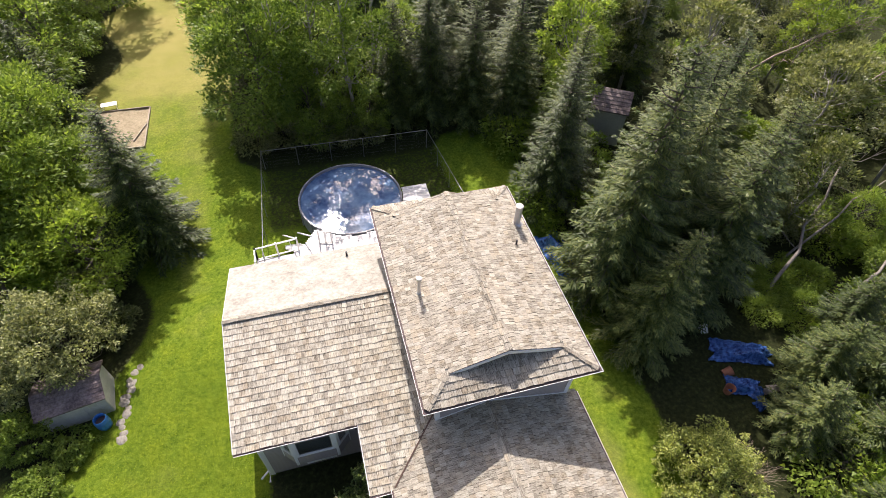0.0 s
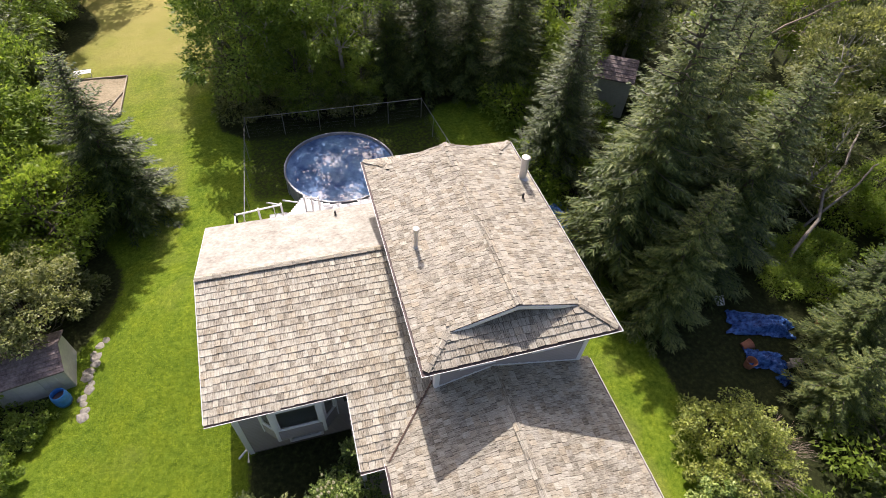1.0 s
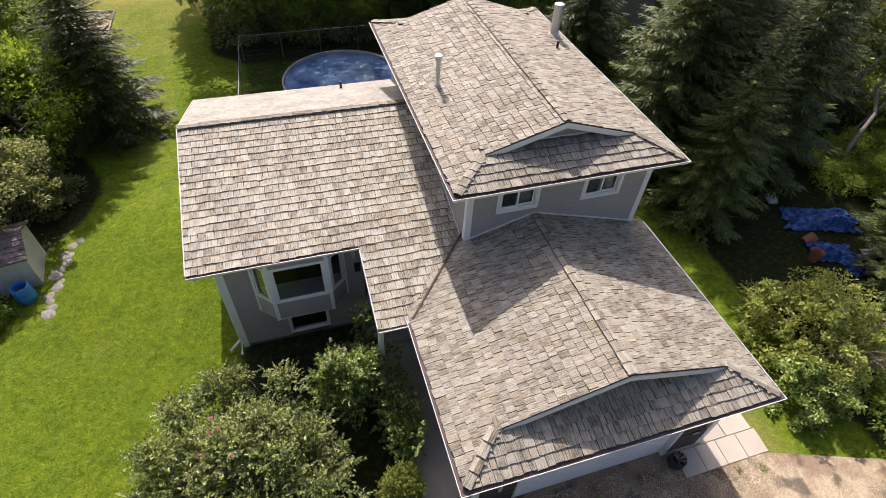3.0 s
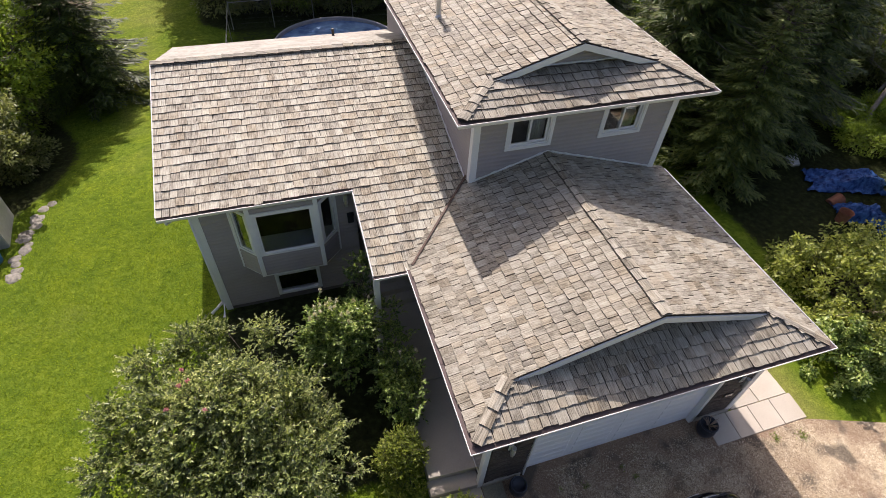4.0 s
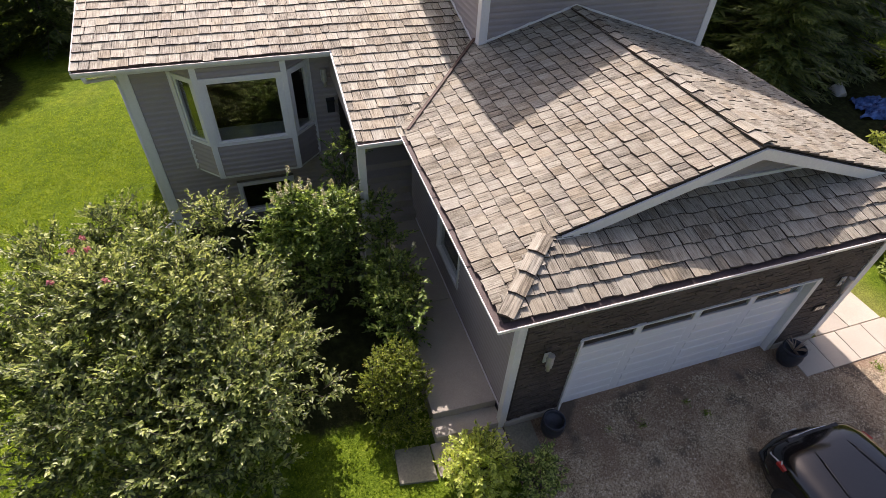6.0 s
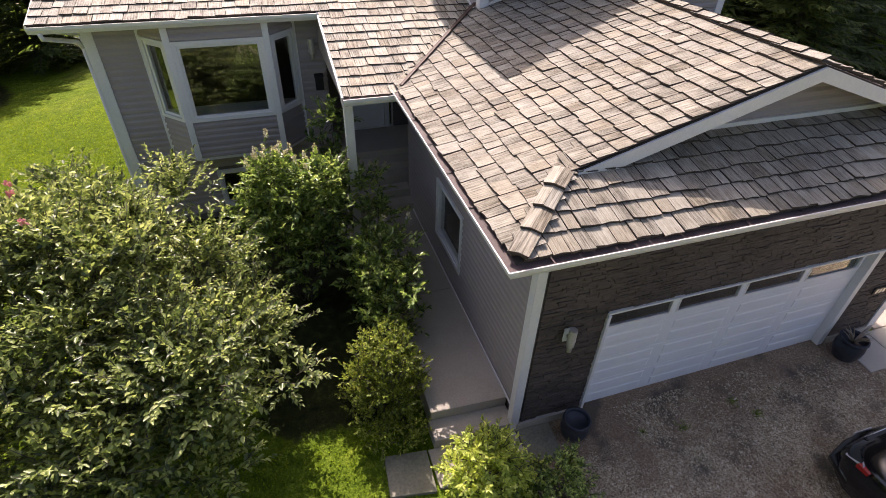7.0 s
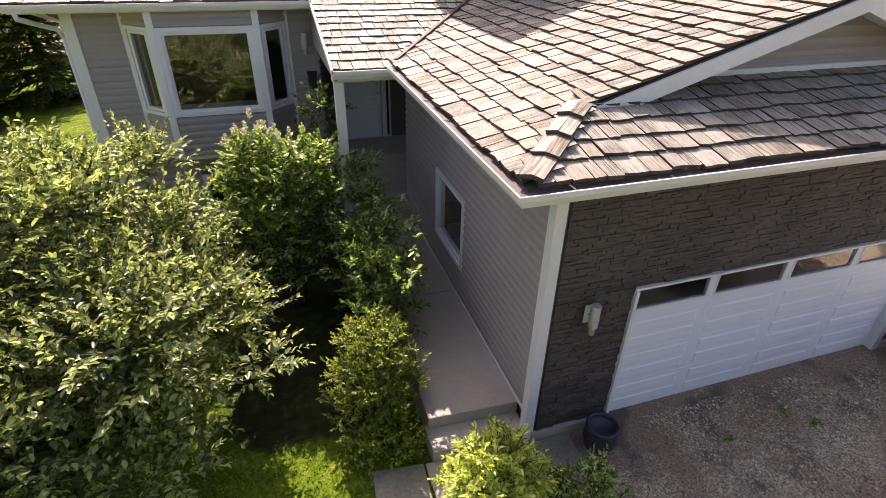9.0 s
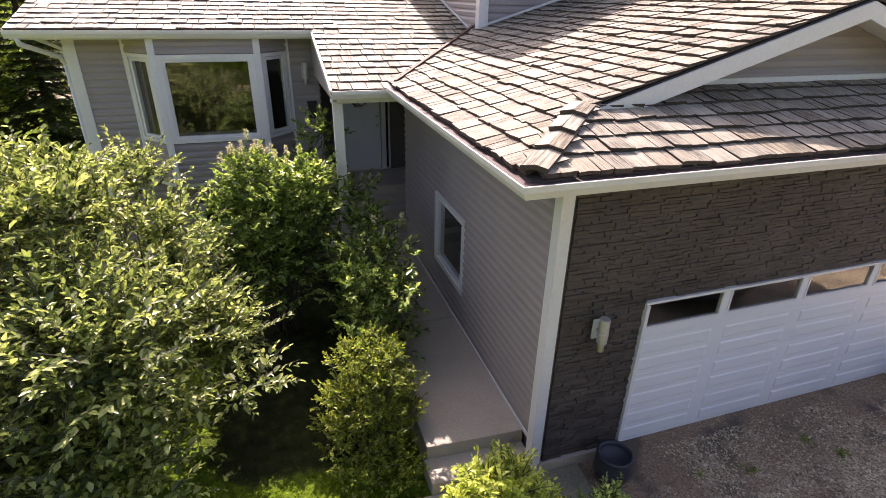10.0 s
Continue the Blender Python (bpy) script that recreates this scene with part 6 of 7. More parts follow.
def leafy_bush(name, seed, x, y, lobes, shoots, length, size, leaf, label, blooms=None, inner=0.25, n_leaf=12, rise=0.35):
    """A bush of lobes on bent stems; leafy shoots break out of every lobe. lobes: x, y, z, radius, height factor."""
    rs = np.random.RandomState(seed)
    t = thing(name, label, "shrub")
    mb = MB()
    lobes = np.array(lobes)
    mid = np.array([lobes[:, 0].mean(), lobes[:, 1].mean(), lobes[:, 2].min() * 0.5])
    for q in lobes:
        foot = (mid[0] + (q[0] - mid[0]) * 0.3, mid[1] + (q[1] - mid[1]) * 0.3, -0.05)
        for _ in range(2):
            limb(mb, rs, foot, q[:3] + rs.normal(size=3) * q[3] * 0.35, 0.016, 0.006, 0.06, 6, 5)
    w = lobes[:, 3] ** 2
    pick = rs.choice(len(lobes), shoots, p=w / w.sum())
    c, r = lobes[pick, :3], lobes[pick, 3]
    d = unit(rs.normal(size=(shoots, 3)) + np.array([0, 0, 0.3]) + unit(c - mid) * 0.5)
    depth = np.where(rs.rand(shoots) < inner, rs.uniform(0.0, 0.45, shoots), rs.uniform(0.5, 0.95, shoots))
    start = c + d * (r * depth)[:, None] * np.stack([np.ones(shoots), np.ones(shoots), lobes[pick, 4]], 1)
    start[:, 2] = np.maximum(start[:, 2], 0.05)
    run = unit(d * 0.8 + np.array([0, 0, rise]) + rs.normal(size=(shoots, 3)) * 0.35)
    L = length * rs.uniform(0.5, 1.25, shoots)
    for k in range(shoots):
        a = start[k]
        if k % 2 == 0:
            mb.tube([tuple(a), tuple(a + run[k] * L[k] * 0.5 + np.array([0, 0, 0.02])), tuple(a + run[k] * L[k])], [0.006, 0.004, 0.002], 3)
    s = np.tile(np.linspace(0.12, 1.0, n_leaf), shoots)
    R, LL = np.repeat(run, n_leaf, 0), np.repeat(L, n_leaf)
    P = np.repeat(start, n_leaf, 0) + R * (s * LL)[:, None]
    P[:, 2] -= 0.10 * LL * s ** 2
    side = unit(np.cross(R, np.array([0, 0, 1.0])) + rs.normal(size=R.shape) * 0.25)
    sign = np.tile(np.where(np.arange(n_leaf) % 2, 1.0, -1.0), shoots)
    m = len(P)
    D = R * (0.45 + 0.5 * s)[:, None] + side * (sign * (1.0 - 0.6 * s))[:, None] + rs.normal(size=(m, 3)) * 0.28
    N_ = np.array([0, 0.55, 0.95]) + np.repeat(d, n_leaf, 0) * 0.4 + rs.normal(size=(m, 3)) * 0.38
    ll = size * rs.uniform(0.6, 1.3, m) * (1.1 - 0.35 * s)
    V, F = fine_leaves(P, D, N_, ll, ll * rs.uniform(0.45, 0.62, m))
    V[:, 2] = np.maximum(V[:, 2], 0.0)
    part("stem", mb, M_BARK, t, "tangle of thin woody stems", smooth=True)
    o = new("foliage", bulk_mesh("foliage", V, F, leaf))
    o.parent = t
    if blooms:
        mat, count, tall = blooms
        tip = start + run * L[:, None]
        order = np.argsort(-(tip[:, 2] + rs.uniform(0, 0.9, shoots)))[:count]
        for k in order:
            q = tip[k] + np.array([0, 0, 0.02]) + np.outer(np.linspace(0, 1, 4), [0, 0, tall])
            Vf, Ff = crown_leaves(rs, q, np.linspace(0.034, 0.014, 4), 9, 0.036, 0.4, 0.2)
            fl = new("blossom", bulk_mesh("blossom", Vf, Ff, mat))
            fl.parent = t
    t.matrix_basis = pose(x, y, ground_z(x, y))
    return t


def lobe_cloud(seed, n, centre, axes, r_lo, r_hi, extra=()):
    rs = np.random.RandomState(seed)
    out = []
    for k in range(n):
        z = 1 - 1.75 * (k + 0.5) / n
        a = k * 2.39996 + rs.uniform(-0.3, 0.3)
        h = math.sqrt(max(0.0, 1 - z * z))
        f = rs.uniform(0.72, 1.0)
        out.append((centre[0] + axes[0] * h * math.cos(a) * f, centre[1] + axes[1] * h * math.sin(a) * f, max(0.25, centre[2] + axes[2] * z * f), rs.uniform(r_lo, r_hi), 0.75))
    return out + list(extra)


leafy_bush("rose_bush", 31, -4.9, 1.35, lobe_cloud(3, 34, (0, 0, 1.75), (1.75, 1.95, 1.25), 0.45, 0.72,
           ((0.5, 0.75, 2.85, 0.5, 0.8), (-0.2, 0.4, 2.9, 0.5, 0.8), (0.9, 1.9, 2.5, 0.4, 1.1), (0.72, 2.15, 2.8, 0.22, 1.3), (1.7, 0.1, 1.5, 0.45, 0.6), (2.0, -0.85, 1.45, 0.28, 0.6), (1.1, -1.6, 0.9, 0.35, 0.8), (-1.7, 0.2, 1.5, 0.5, 0.8), (0, 0, 1.5, 0.9, 1.0), (0.1, -0.9, 1.2, 0.8, 1.0), (-1.6, 1.5, 2.05, 0.5, 0.8), (-0.95, 2.15, 2.25, 0.5, 0.8), (-0.3, 2.45, 2.3, 0.42, 0.8), (-1.9, 0.6, 1.9, 0.5, 0.8), (-1.3, 0.9, 2.6, 0.5, 0.8), (-1.5, 1.8, 2.55, 0.5, 0.8), (-2.15, 1.0, 2.3, 0.5, 0.8), (-0.7, 2.4, 2.6, 0.42, 0.8), (-2.3, 0.1, 2.0, 0.5, 0.8), (0.2, 0.95, 3.0, 0.45, 0.8), (-0.6, 0.7, 2.95, 0.5, 0.8))),
           5600, 0.38, 0.088, M_ROSE, "large sprawling wild rose bush with few pink blooms", (M_PETAL_PINK, 5, 0.01), 0.42)
leafy_bush("lilac_bush", 32, -2.45, 3.55, lobe_cloud(5, 16, (0, 0, 1.6), (0.72, 0.62, 0.95), 0.34, 0.5,
           ((-0.35, 0.15, 2.45, 0.36, 0.9), (0.55, 0, 2.3, 0.36, 0.9), (-0.6, -0.05, 1.75, 0.35, 0.9), (0.1, -0.3, 1.9, 0.42, 0.9), (0, 0, 1.1, 0.6, 1.2))),
           900, 0.30, 0.098, M_LILAC, "dense bright green lilac bush with fading cream blossom", (M_PETAL_CREAM, 18, 0.09))
leafy_bush("lilac_bush", 36, -1.30, 2.35, lobe_cloud(6, 12, (0, 0, 1.05), (0.36, 0.72, 0.75), 0.28, 0.42,
           ((0.35, -0.55, 1.85, 0.14, 1.0), (0.2, -1.0, 1.55, 0.14, 1.0), (0.1, 0.9, 1.6, 0.4, 1.0), (0.0, 1.4, 1.9, 0.4, 1.0), (0, 0, 0.7, 0.5, 1.2))),
           560, 0.28, 0.095, M_LILAC, "shaded lilac bush beside the walkway", (M_PETAL_CREAM, 10, 0.08))
leafy_bush("climbing_rose", 43, -1.75, 4.75, lobe_cloud(8, 7, (0, 0, 1.7), (0.3, 0.35, 1.2), 0.2, 0.3, ((0.1, 0.1, 2.75, 0.2, 1.2),)),
           170, 0.30, 0.085, M_LILAC, "slender climbing shrub against the porch post")
leafy_bush("barberry_shrub", 33, -1.63, 0.75, lobe_cloud(7, 18, (0, 0, 0.68), (0.46, 0.46, 0.60), 0.2, 0.28, ((0, 0, 0.5, 0.4, 1.1), (0.03, 0.3, 1.22, 0.22, 1.0), (-0.3, -0.35, 0.3, 0.28, 1.0), (0.15, -0.45, 0.28, 0.25, 1.0), (-0.45, 0.05, 0.3, 0.25, 1.0), (0.12, -0.62, 0.24, 0.26, 0.9), (-0.28, -0.6, 0.26, 0.24, 0.9))),
           1300, 0.15, 0.046, M_BARB, "compact yellow-green shrub beside the steps", n_leaf=12, rise=0.6)
leafy_bush("spirea_shrub", 34, -0.80, -0.88, lobe_cloud(9, 12, (0, 0, 0.55), (0.36, 0.34, 0.44), 0.18, 0.25), 480, 0.19, 0.075, M_SPIREA, "low bright yellow- green shrub at the foot of the steps", n_leaf=10)
leafy_bush("spirea_shrub", 35, 0.05, -1.25, lobe_cloud(10, 9, (0, 0, 0.38), (0.3, 0.3, 0.30), 0.16, 0.22), 260, 0.15, 0.060, M_LILAC, "low green shrub beside the gravel", n_leaf=10)
garden_shrub("honeysuckle_bush", 37, 12.5, 1.8, 2.1, 3.0, 200, 80, 0.115, M_HONEY, "yellow-green bush with dry twigs beside the garage", dry=60)
garden_shrub("honeysuckle_bush", 38, 11.2, 0.4, 1.3, 1.6, 110, 80, 0.11, M_LILAC, "bright green bush beside the pavers")
garden_shrub("apple_tree", 39, -14.3, 14.0, 2.6, 5.2, 250, 90, 0.125, M_LEAF_PALE, "small old apple tree with grey-green leaves", base=0.35)
garden_shrub("wild_shrub", 41, -15.6, 10.6, 1.3, 2.6, 110, 70, 0.11, M_LEAF, "leafy wild shrub beside the shed")
garden_shrub("wild_shrub", 42, -14.6, 8.2, 1.2, 1.5, 90, 70, 0.11, M_LEAF, "low wild shrub in the shade before the shed")
garden_shrub("wild_shrub", 40, -13.6, 9.9, 0.9, 0.9, 60, 60, 0.11, M_LEAF, "low leafy shrub before the shed")


def grass(seed, x0, y0, x1, y1, n, skip):
    """Short mown blades over the near lawn."""
    rs = np.random.RandomState(seed)
    x, y = rs.uniform(x0, x1, n), rs.uniform(y0, y1, n)
    ok = np.array([not skip(a, b) and rs.rand() < smooth(x0, x0 + 4, a) * smooth(y1, y1 - 7, b) for a, b in zip(x, y)])
    x, y = x[ok], y[ok]
    z = np.array([ground_z(a, b) for a, b in zip(x, y)])
    P = np.stack([x, y, z - 0.005], 1)
    D = rs.normal(size=P.shape) * np.array([0.6, 0.6, 0.1]) + np.array([0, 0, 0.9])
    L = rs.uniform(0.03, 0.06, len(P))
    V, F = leaves(P, D, rs.normal(size=P.shape), L, rs.uniform(0.012, 0.028, len(P)), 0.1)
    tagged(new("grass", bulk_mesh("grass", V, F, M_GRASS)), "short mown green grass blades", "grass", "", "stuff")


grass(71, -14.0, -4.0, -1.2, 17.0, 170000, lambda a, b: forest_amount(a, b) > 0.4 or (a > MWX - 0.1 and b > MWY - 0.1) or (a > -1.3 and b > -0.7))


# ---- stone veneer pieces on the garage front ----


def stone_veneer():
    r = random.Random(17)
    variants = []
    for k in range(10):
        mb = MB()
        d = r.uniform(0.010, 0.026)
        e = 0.05
        j = [r.uniform(-0.006, 0.006) for _ in range(4)]
        mb.add([(0, 0, 0), (1, 0, 0), (1, 0, 1), (0, 0, 1), (e * 0.4, -d + j[0], e), (1 - e * 0.4, -d + j[1], e), (1 - e * 0.4, -d * 0.8 + j[2], 1 - e), (e * 0.4, -d * 0.8 + j[3], 1 - e)],
               [(4, 5, 6, 7), (0, 1, 5, 4), (1, 2, 6, 5), (2, 3, 7, 6), (3, 0, 4, 7)])
        variants.append(mb.mesh("stone", M_STONE))
    rest = MB()
    count = 0
    z = 0.14
    while z < 3.45:
        h = r.choice((0.030, 0.038, 0.046))
        x = 0.068 - r.uniform(0, 0.15)
        while x < GW - 0.13:
            w = r.uniform(0.10, 0.36)
            spans = [(max(x, 0.068), min(x + w, GW - 0.13))]
            if z + h > DOOR[1] - 0.02 and z < DOOR[3] + 0.03:
                a, b = spans[0]
                spans = [(a, min(b, DOOR[0] - 0.025)), (max(a, DOOR[2] + 0.105), b)]
            for a, b in spans:
                if b - a < 0.03:
                    continue
                m = Matrix.Translation((a, GF - 0.002, z)) @ Matrix.Diagonal((b - a - 0.002, 1, h - 0.0015, 1))
                me = r.choice(variants)
                if count < 295 and a < 2.6:
                    count += 1
                    piece("stone", me, wg_f, m)
                else:
                    rest.add([tuple(m @ v.co) for v in me.vertices], [tuple(p.vertices) for p in me.polygons])
            x += w
        z += h
    tagged(part("stones", rest, M_STONE, wg_f), "", "", "", "stuff")


stone_veneer()

# ---- pool, deck, fence ----
PX, PY, PR = 0.42, 22.3, 3.14


def build_pool():
    p = thing("swimming_pool", "round above-ground pool with blue water and grey rim", "pool")
    zb = ground_z(PX, PY) - 0.1
    mb = MB()
    mb.lathe([(PR, zb), (PR + 0.02, 0.36), (PR - 0.03, 0.36), (PR - 0.04, zb)], 48, (PX, PY, 0))
    part("pool_wall", mb, M_POOLWALL, p)
    mb = MB()
    n = 48
    prof = [(PR - 0.03, 0.37), (PR - 0.02, 0.40), (PR + 0.06, 0.40), (PR + 0.08, 0.37)]
    k = len(mb.v)
    for r, z in prof:
        for j in range(n):
            a = 2 * math.pi * j / n
            mb.v.append((PX + r * math.cos(a), PY + r * math.sin(a), z))
    for i in range(len(prof)):
        i2 = (i + 1) % len(prof)
        for j in range(n):
            mb.f.append((k + i * n + j, k + i * n + (j + 1) % n, k + i2 * n + (j + 1) % n, k + i2 * n + j))
    part("rim", mb, M_POOLWALL, p, "grey metal top rail")
    for j in range(16):
        a = 2 * math.pi * (j + 0.5) / 16
        mb = MB()
        c, s = math.cos(a), math.sin(a)
        mb.beam((PX + (PR + 0.05) * c, PY + (PR + 0.05) * s, zb), (PX + (PR + 0.05) * c, PY + (PR + 0.05) * s, 0.38), 0.12, 0.07, (c, s, 0))
        part("upright", mb, M_POOLWALL, p)
    mb = MB()
    n, rows = 48, 14
    for i in range(rows + 1):
        for j in range(n):
            a, r = 2 * math.pi * j / n, (PR - 0.035) * (0.02 + 0.98 * i / rows)
            mb.v.append((PX + r * math.cos(a), PY + r * math.sin(a), 0.22))
    for i in range(rows):
        for j in range(n):
            mb.f.append((i * n + j, (i + 1) * n + j, (i + 1) * n + (j + 1) % n, i * n + (j + 1) % n))
    mb.f.append(tuple(range(n)))
    part("water", mb, M_WATER, p, "blue water with sun dapples partly painted into its colour", smooth=True)


def build_deck():
    d = thing("deck", "white painted wooden deck wrapping the pool", "deck")
    y = 14.5
    while y < 22.4:
        yc = y + 0.07
        x0, x1 = -5.4, 5.3
        if yc > 18.4:
            x0 = -3.0 + (yc - 18.6) / 1.6 * 1.1 if yc > 18.6 else -3.4
        spans = [(x0, x1)]
        dy = abs(yc - PY)
        if dy < PR + 0.14:
            w = math.sqrt((PR + 0.14) ** 2 - dy ** 2)
            spans = [(x0, PX - w), (PX + w, x1)]
            if yc > 20.2:
                spans = spans[1:]
        for a, b in spans:
            if b - a > 0.1:
                mb = MB()
                mb.box(a, y + 0.004, 0.33, b, y + 0.136, 0.37)
                part("plank", mb, M_DECKWOOD, d)
        y += 0.14
    mb = MB()
    for x in (-5.3, -3.4, -1.6, 0.4, 2.6, 5.2):
        for yy in (14.7, 17.2, 18.3):
            mb.box(x - 0.05, yy - 0.05, -1.2, x + 0.05, yy + 0.05, 0.33)
        mb.box(x - 0.02, 14.5, 0.15, x + 0.02, 18.35, 0.33)
    part("substructure", mb, M_TIMBER, d)
    r = thing("deck_railing", "white painted deck railing with balusters and stair rail", "railing")
    runs = [((-5.35, 14.6), (-5.35, 18.35), 0.37), ((-5.35, 18.35), (-3.1, 18.62), 0.37), ((-1.9, 18.9), (-1.2, 18.7), 0.37)]
    for (ax, ay), (bx, by), z in runs:
        L = math.hypot(bx - ax, by - ay)
        for zz, h in ((z + 0.95, 0.06), (z + 0.10, 0.05)):
            mb = MB()
            mb.beam((ax, ay, zz), (bx, by, zz), 0.07, h)
            part("rail", mb, M_WHITE, r)
        n = max(2, int(L / 1.2) + 1)
        for i in range(n + 1):
            t = i / n
            mb = MB()
            mb.box(ax + (bx - ax) * t - 0.045, ay + (by - ay) * t - 0.045, z - 0.3, ax + (bx - ax) * t + 0.045, ay + (by - ay) * t + 0.045, z + 1.05)
            part("post", mb, M_WHITE, r)
        n = int(L / 0.75)
        for i in range(n):
            t = (i + 0.5) / n
            x, y = ax + (bx - ax) * t, ay + (by - ay) * t
            mb = MB()
            mb.box(x - 0.018, y - 0.018, z + 0.1, x + 0.018, y + 0.018, z + 0.95)
            part("baluster", mb, M_WHITE, r)
    for s in (0, 0.85):
        mb = MB()
        mb.beam((-3.1 + s, 18.65, 1.28), (-3.9 + s, 20.0, 0.35), 0.06, 0.06)
        part("stair_rail", mb, M_WHITE, r)
    for i in range(4):
        mb = MB()
        mb.box(-3.9 + 0.16 * (3 - i), 18.75 + 0.28 * i, 0.10 - 0.2 * i, -3.0 + 0.16 * (3 - i), 19.05 + 0.28 * i, 0.15 - 0.2 * i)
        part("stair_tread", mb, M_DECKWOOD, r)


def build_fence():
    f = thing("wire_fence", "chain link fence with steel posts around the pool yard", "fence")
    pts = [(-5.0, 18.2), (-4.7, 27.6), (6.6, 27.3), (7.2, 20.5)]
    for (ax, ay), (bx, by) in zip(pts, pts[1:]):
        L = math.hypot(bx - ax, by - ay)
        n = round(L / 2.3)
        for i in range(n + (1 if (bx, by) == pts[-1] else 0)):
            t = i / n
            x, y = ax + (bx - ax) * t, ay + (by - ay) * t
            g = ground_z(x, y)
            mb = MB()
            mb.lathe([(0.024, -0.2), (0.024, 1.52), (0.032, 1.53), (0.024, 1.56), (0.01, 1.58)], 10, (x, y, g))
            part("post", mb, M_WIRE, f)
        ga, gb = ground_z(ax, ay), ground_z(bx, by)
        mb = MB()
        mb.tube([(ax, ay, ga + 1.5), (bx, by, gb + 1.5)], [0.021, 0.021], 8)
        part("top_rail", mb, M_WIRE, f)
        mb = MB()
        m = int(L / 0.13)
        for i in range(m):
            for s in (0, 1):
                t0, t1 = i / m, (i + 1) / m
                for k in range(11):
                    za, zb_ = 0.03 + k * 0.132, 0.03 + (k + 1) * 0.132
                    if (k + s) % 2:
                        za, zb_ = zb_, za
                    if s:
                        continue
                    a = Vector((ax + (bx - ax) * t0, ay + (by - ay) * t0, ga + za))
                    b = Vector((ax + (bx - ax) * t1, ay + (by - ay) * t1, gb + zb_))
                    w = Vector((0, 0, 0.0022))
                    mb.add([tuple(a - w), tuple(b - w), tuple(b + w), tuple(a + w)], [(0, 1, 2, 3)])
        tagged(part("wire_mesh", mb, M_WIRE, f, "fine galvanised wire netting"), kind="stuff")


build_pool()
build_deck()
build_fence()

# ---- garden things across the lawn ----


def shed(name, x, y, turn, w, d, h, roof_h, wall_m, roof_m, label):
    s = thing(name, label, "shed")
    for sx, sy, ww, dd in ((0, -d / 2, w, 0.05), (0, d / 2, w, 0.05)):
        mb = MB()
        mb.box(-w / 2, sy - 0.025, -0.4, w / 2, sy + 0.025, h)
        part("wall", mb, wall_m, s)
    for sx in (-1, 1):
        mb = MB()
        X = sx * w / 2
        mb.slab([(X - 0.025, -d / 2, -0.4), (X - 0.025, d / 2, -0.4), (X - 0.025, d / 2, h), (X - 0.025, 0, h + roof_h), (X - 0.025, -d / 2, h)],
                [(X + 0.025, -d / 2, -0.4), (X + 0.025, d / 2, -0.4), (X + 0.025, d / 2, h), (X + 0.025, 0, h + roof_h), (X + 0.025, -d / 2, h)])
        part("gable_wall", mb, wall_m, s)
    n = int(w / 0.35)
    for i in range(1, n):
        mb = MB()
        X = -w / 2 + w * i / n
        mb.box(X - 0.02, -d / 2 - 0.045, -0.3, X + 0.02, -d / 2 - 0.025, h - 0.02)
        part("batten", mb, wall_m, s)
    for sy in (-1, 1):
        mb = MB()
        k = roof_h / (d / 2)
        y0, y1 = sy * (d / 2 + 0.15), 0
        z0, z1 = h - 0.15 * k + 0.03, h + roof_h + 0.03
        mb.slab([(-w / 2 - 0.12, y0, z0), (w / 2 + 0.12, y0, z0), (w / 2 + 0.12, y1, z1), (-w / 2 - 0.12, y1, z1)],
                [(-w / 2 - 0.12, y0, z0 + 0.05), (w / 2 + 0.12, y0, z0 + 0.05), (w / 2 + 0.12, y1, z1 + 0.05), (-w / 2 - 0.12, y1, z1 + 0.05)])
        rf = part("roof", mb, roof_m, s, "lichen-spotted shingle roof")
        rows = 6
        for i in range(rows):
            t0, t1 = i / rows, (i + 1.12) / rows
            q = MB()
            ya, yb = y0 + (y1 - y0) * t0, y0 + (y1 - y0) * min(t1, 1)
            za, zb = z0 + (z1 - z0) * t0 + 0.052, z0 + (z1 - z0) * min(t1, 1) + 0.052
            q.slab([(-w / 2 - 0.13, ya, za), (w / 2 + 0.13, ya, za), (w / 2 + 0.13, yb, zb), (-w / 2 - 0.13, yb, zb)],
                   [(-w / 2 - 0.13, ya, za + 0.03), (w / 2 + 0.13, ya, za + 0.03), (w / 2 + 0.13, yb, zb + 0.004), (-w / 2 - 0.13, yb, zb + 0.004)])
            part("shingle_course", q, roof_m, rf)
    mb = MB()
    mb.box(-0.45, -d / 2 - 0.06, -0.25, 0.35, -d / 2 - 0.03, h - 0.1)
    part("door", mb, wall_m, s, "plain sheet door", bevel=0.005)
    s.matrix_basis = pose(x, y, ground_z(x, y), 0, 0, turn)
    return s


shed("garden_shed", -13.6, 12.2, 10, 2.5, 1.8, 1.40, 0.42, M_SHEDWALL, M_SHEDROOF, "small pale garden shed under an apple tree")
shed("tool_shed", 19.6, 25.6, -32, 2.4, 2.8, 2.7, 0.8, M_SHEDWALL, M_SHEDROOF, "weathered pale shed deep among the spruces")

b = thing("rain_barrel", "bright blue plastic barrel, open at the top", "barrel")
mb = MB()
mb.lathe([(0.24, 0.0), (0.28, 0.03), (0.30, 0.2), (0.305, 0.22), (0.30, 0.24), (0.30, 0.5), (0.305, 0.52), (0.30, 0.54), (0.27, 0.72), (0.25, 0.74), (0.235, 0.73), (0.26, 0.5), (0.26, 0.2)], 28)
part("barrel_body", mb, M_BARREL, b, smooth=True)
mb = MB()
mb.lathe([(0.255, 0.45), (0.255, 0.46)], 24)
part("water", mb, M_GUTTER_IN, b)
b.matrix_basis = pose(-12.5, 10.85, ground_z(-12.5, 10.85))


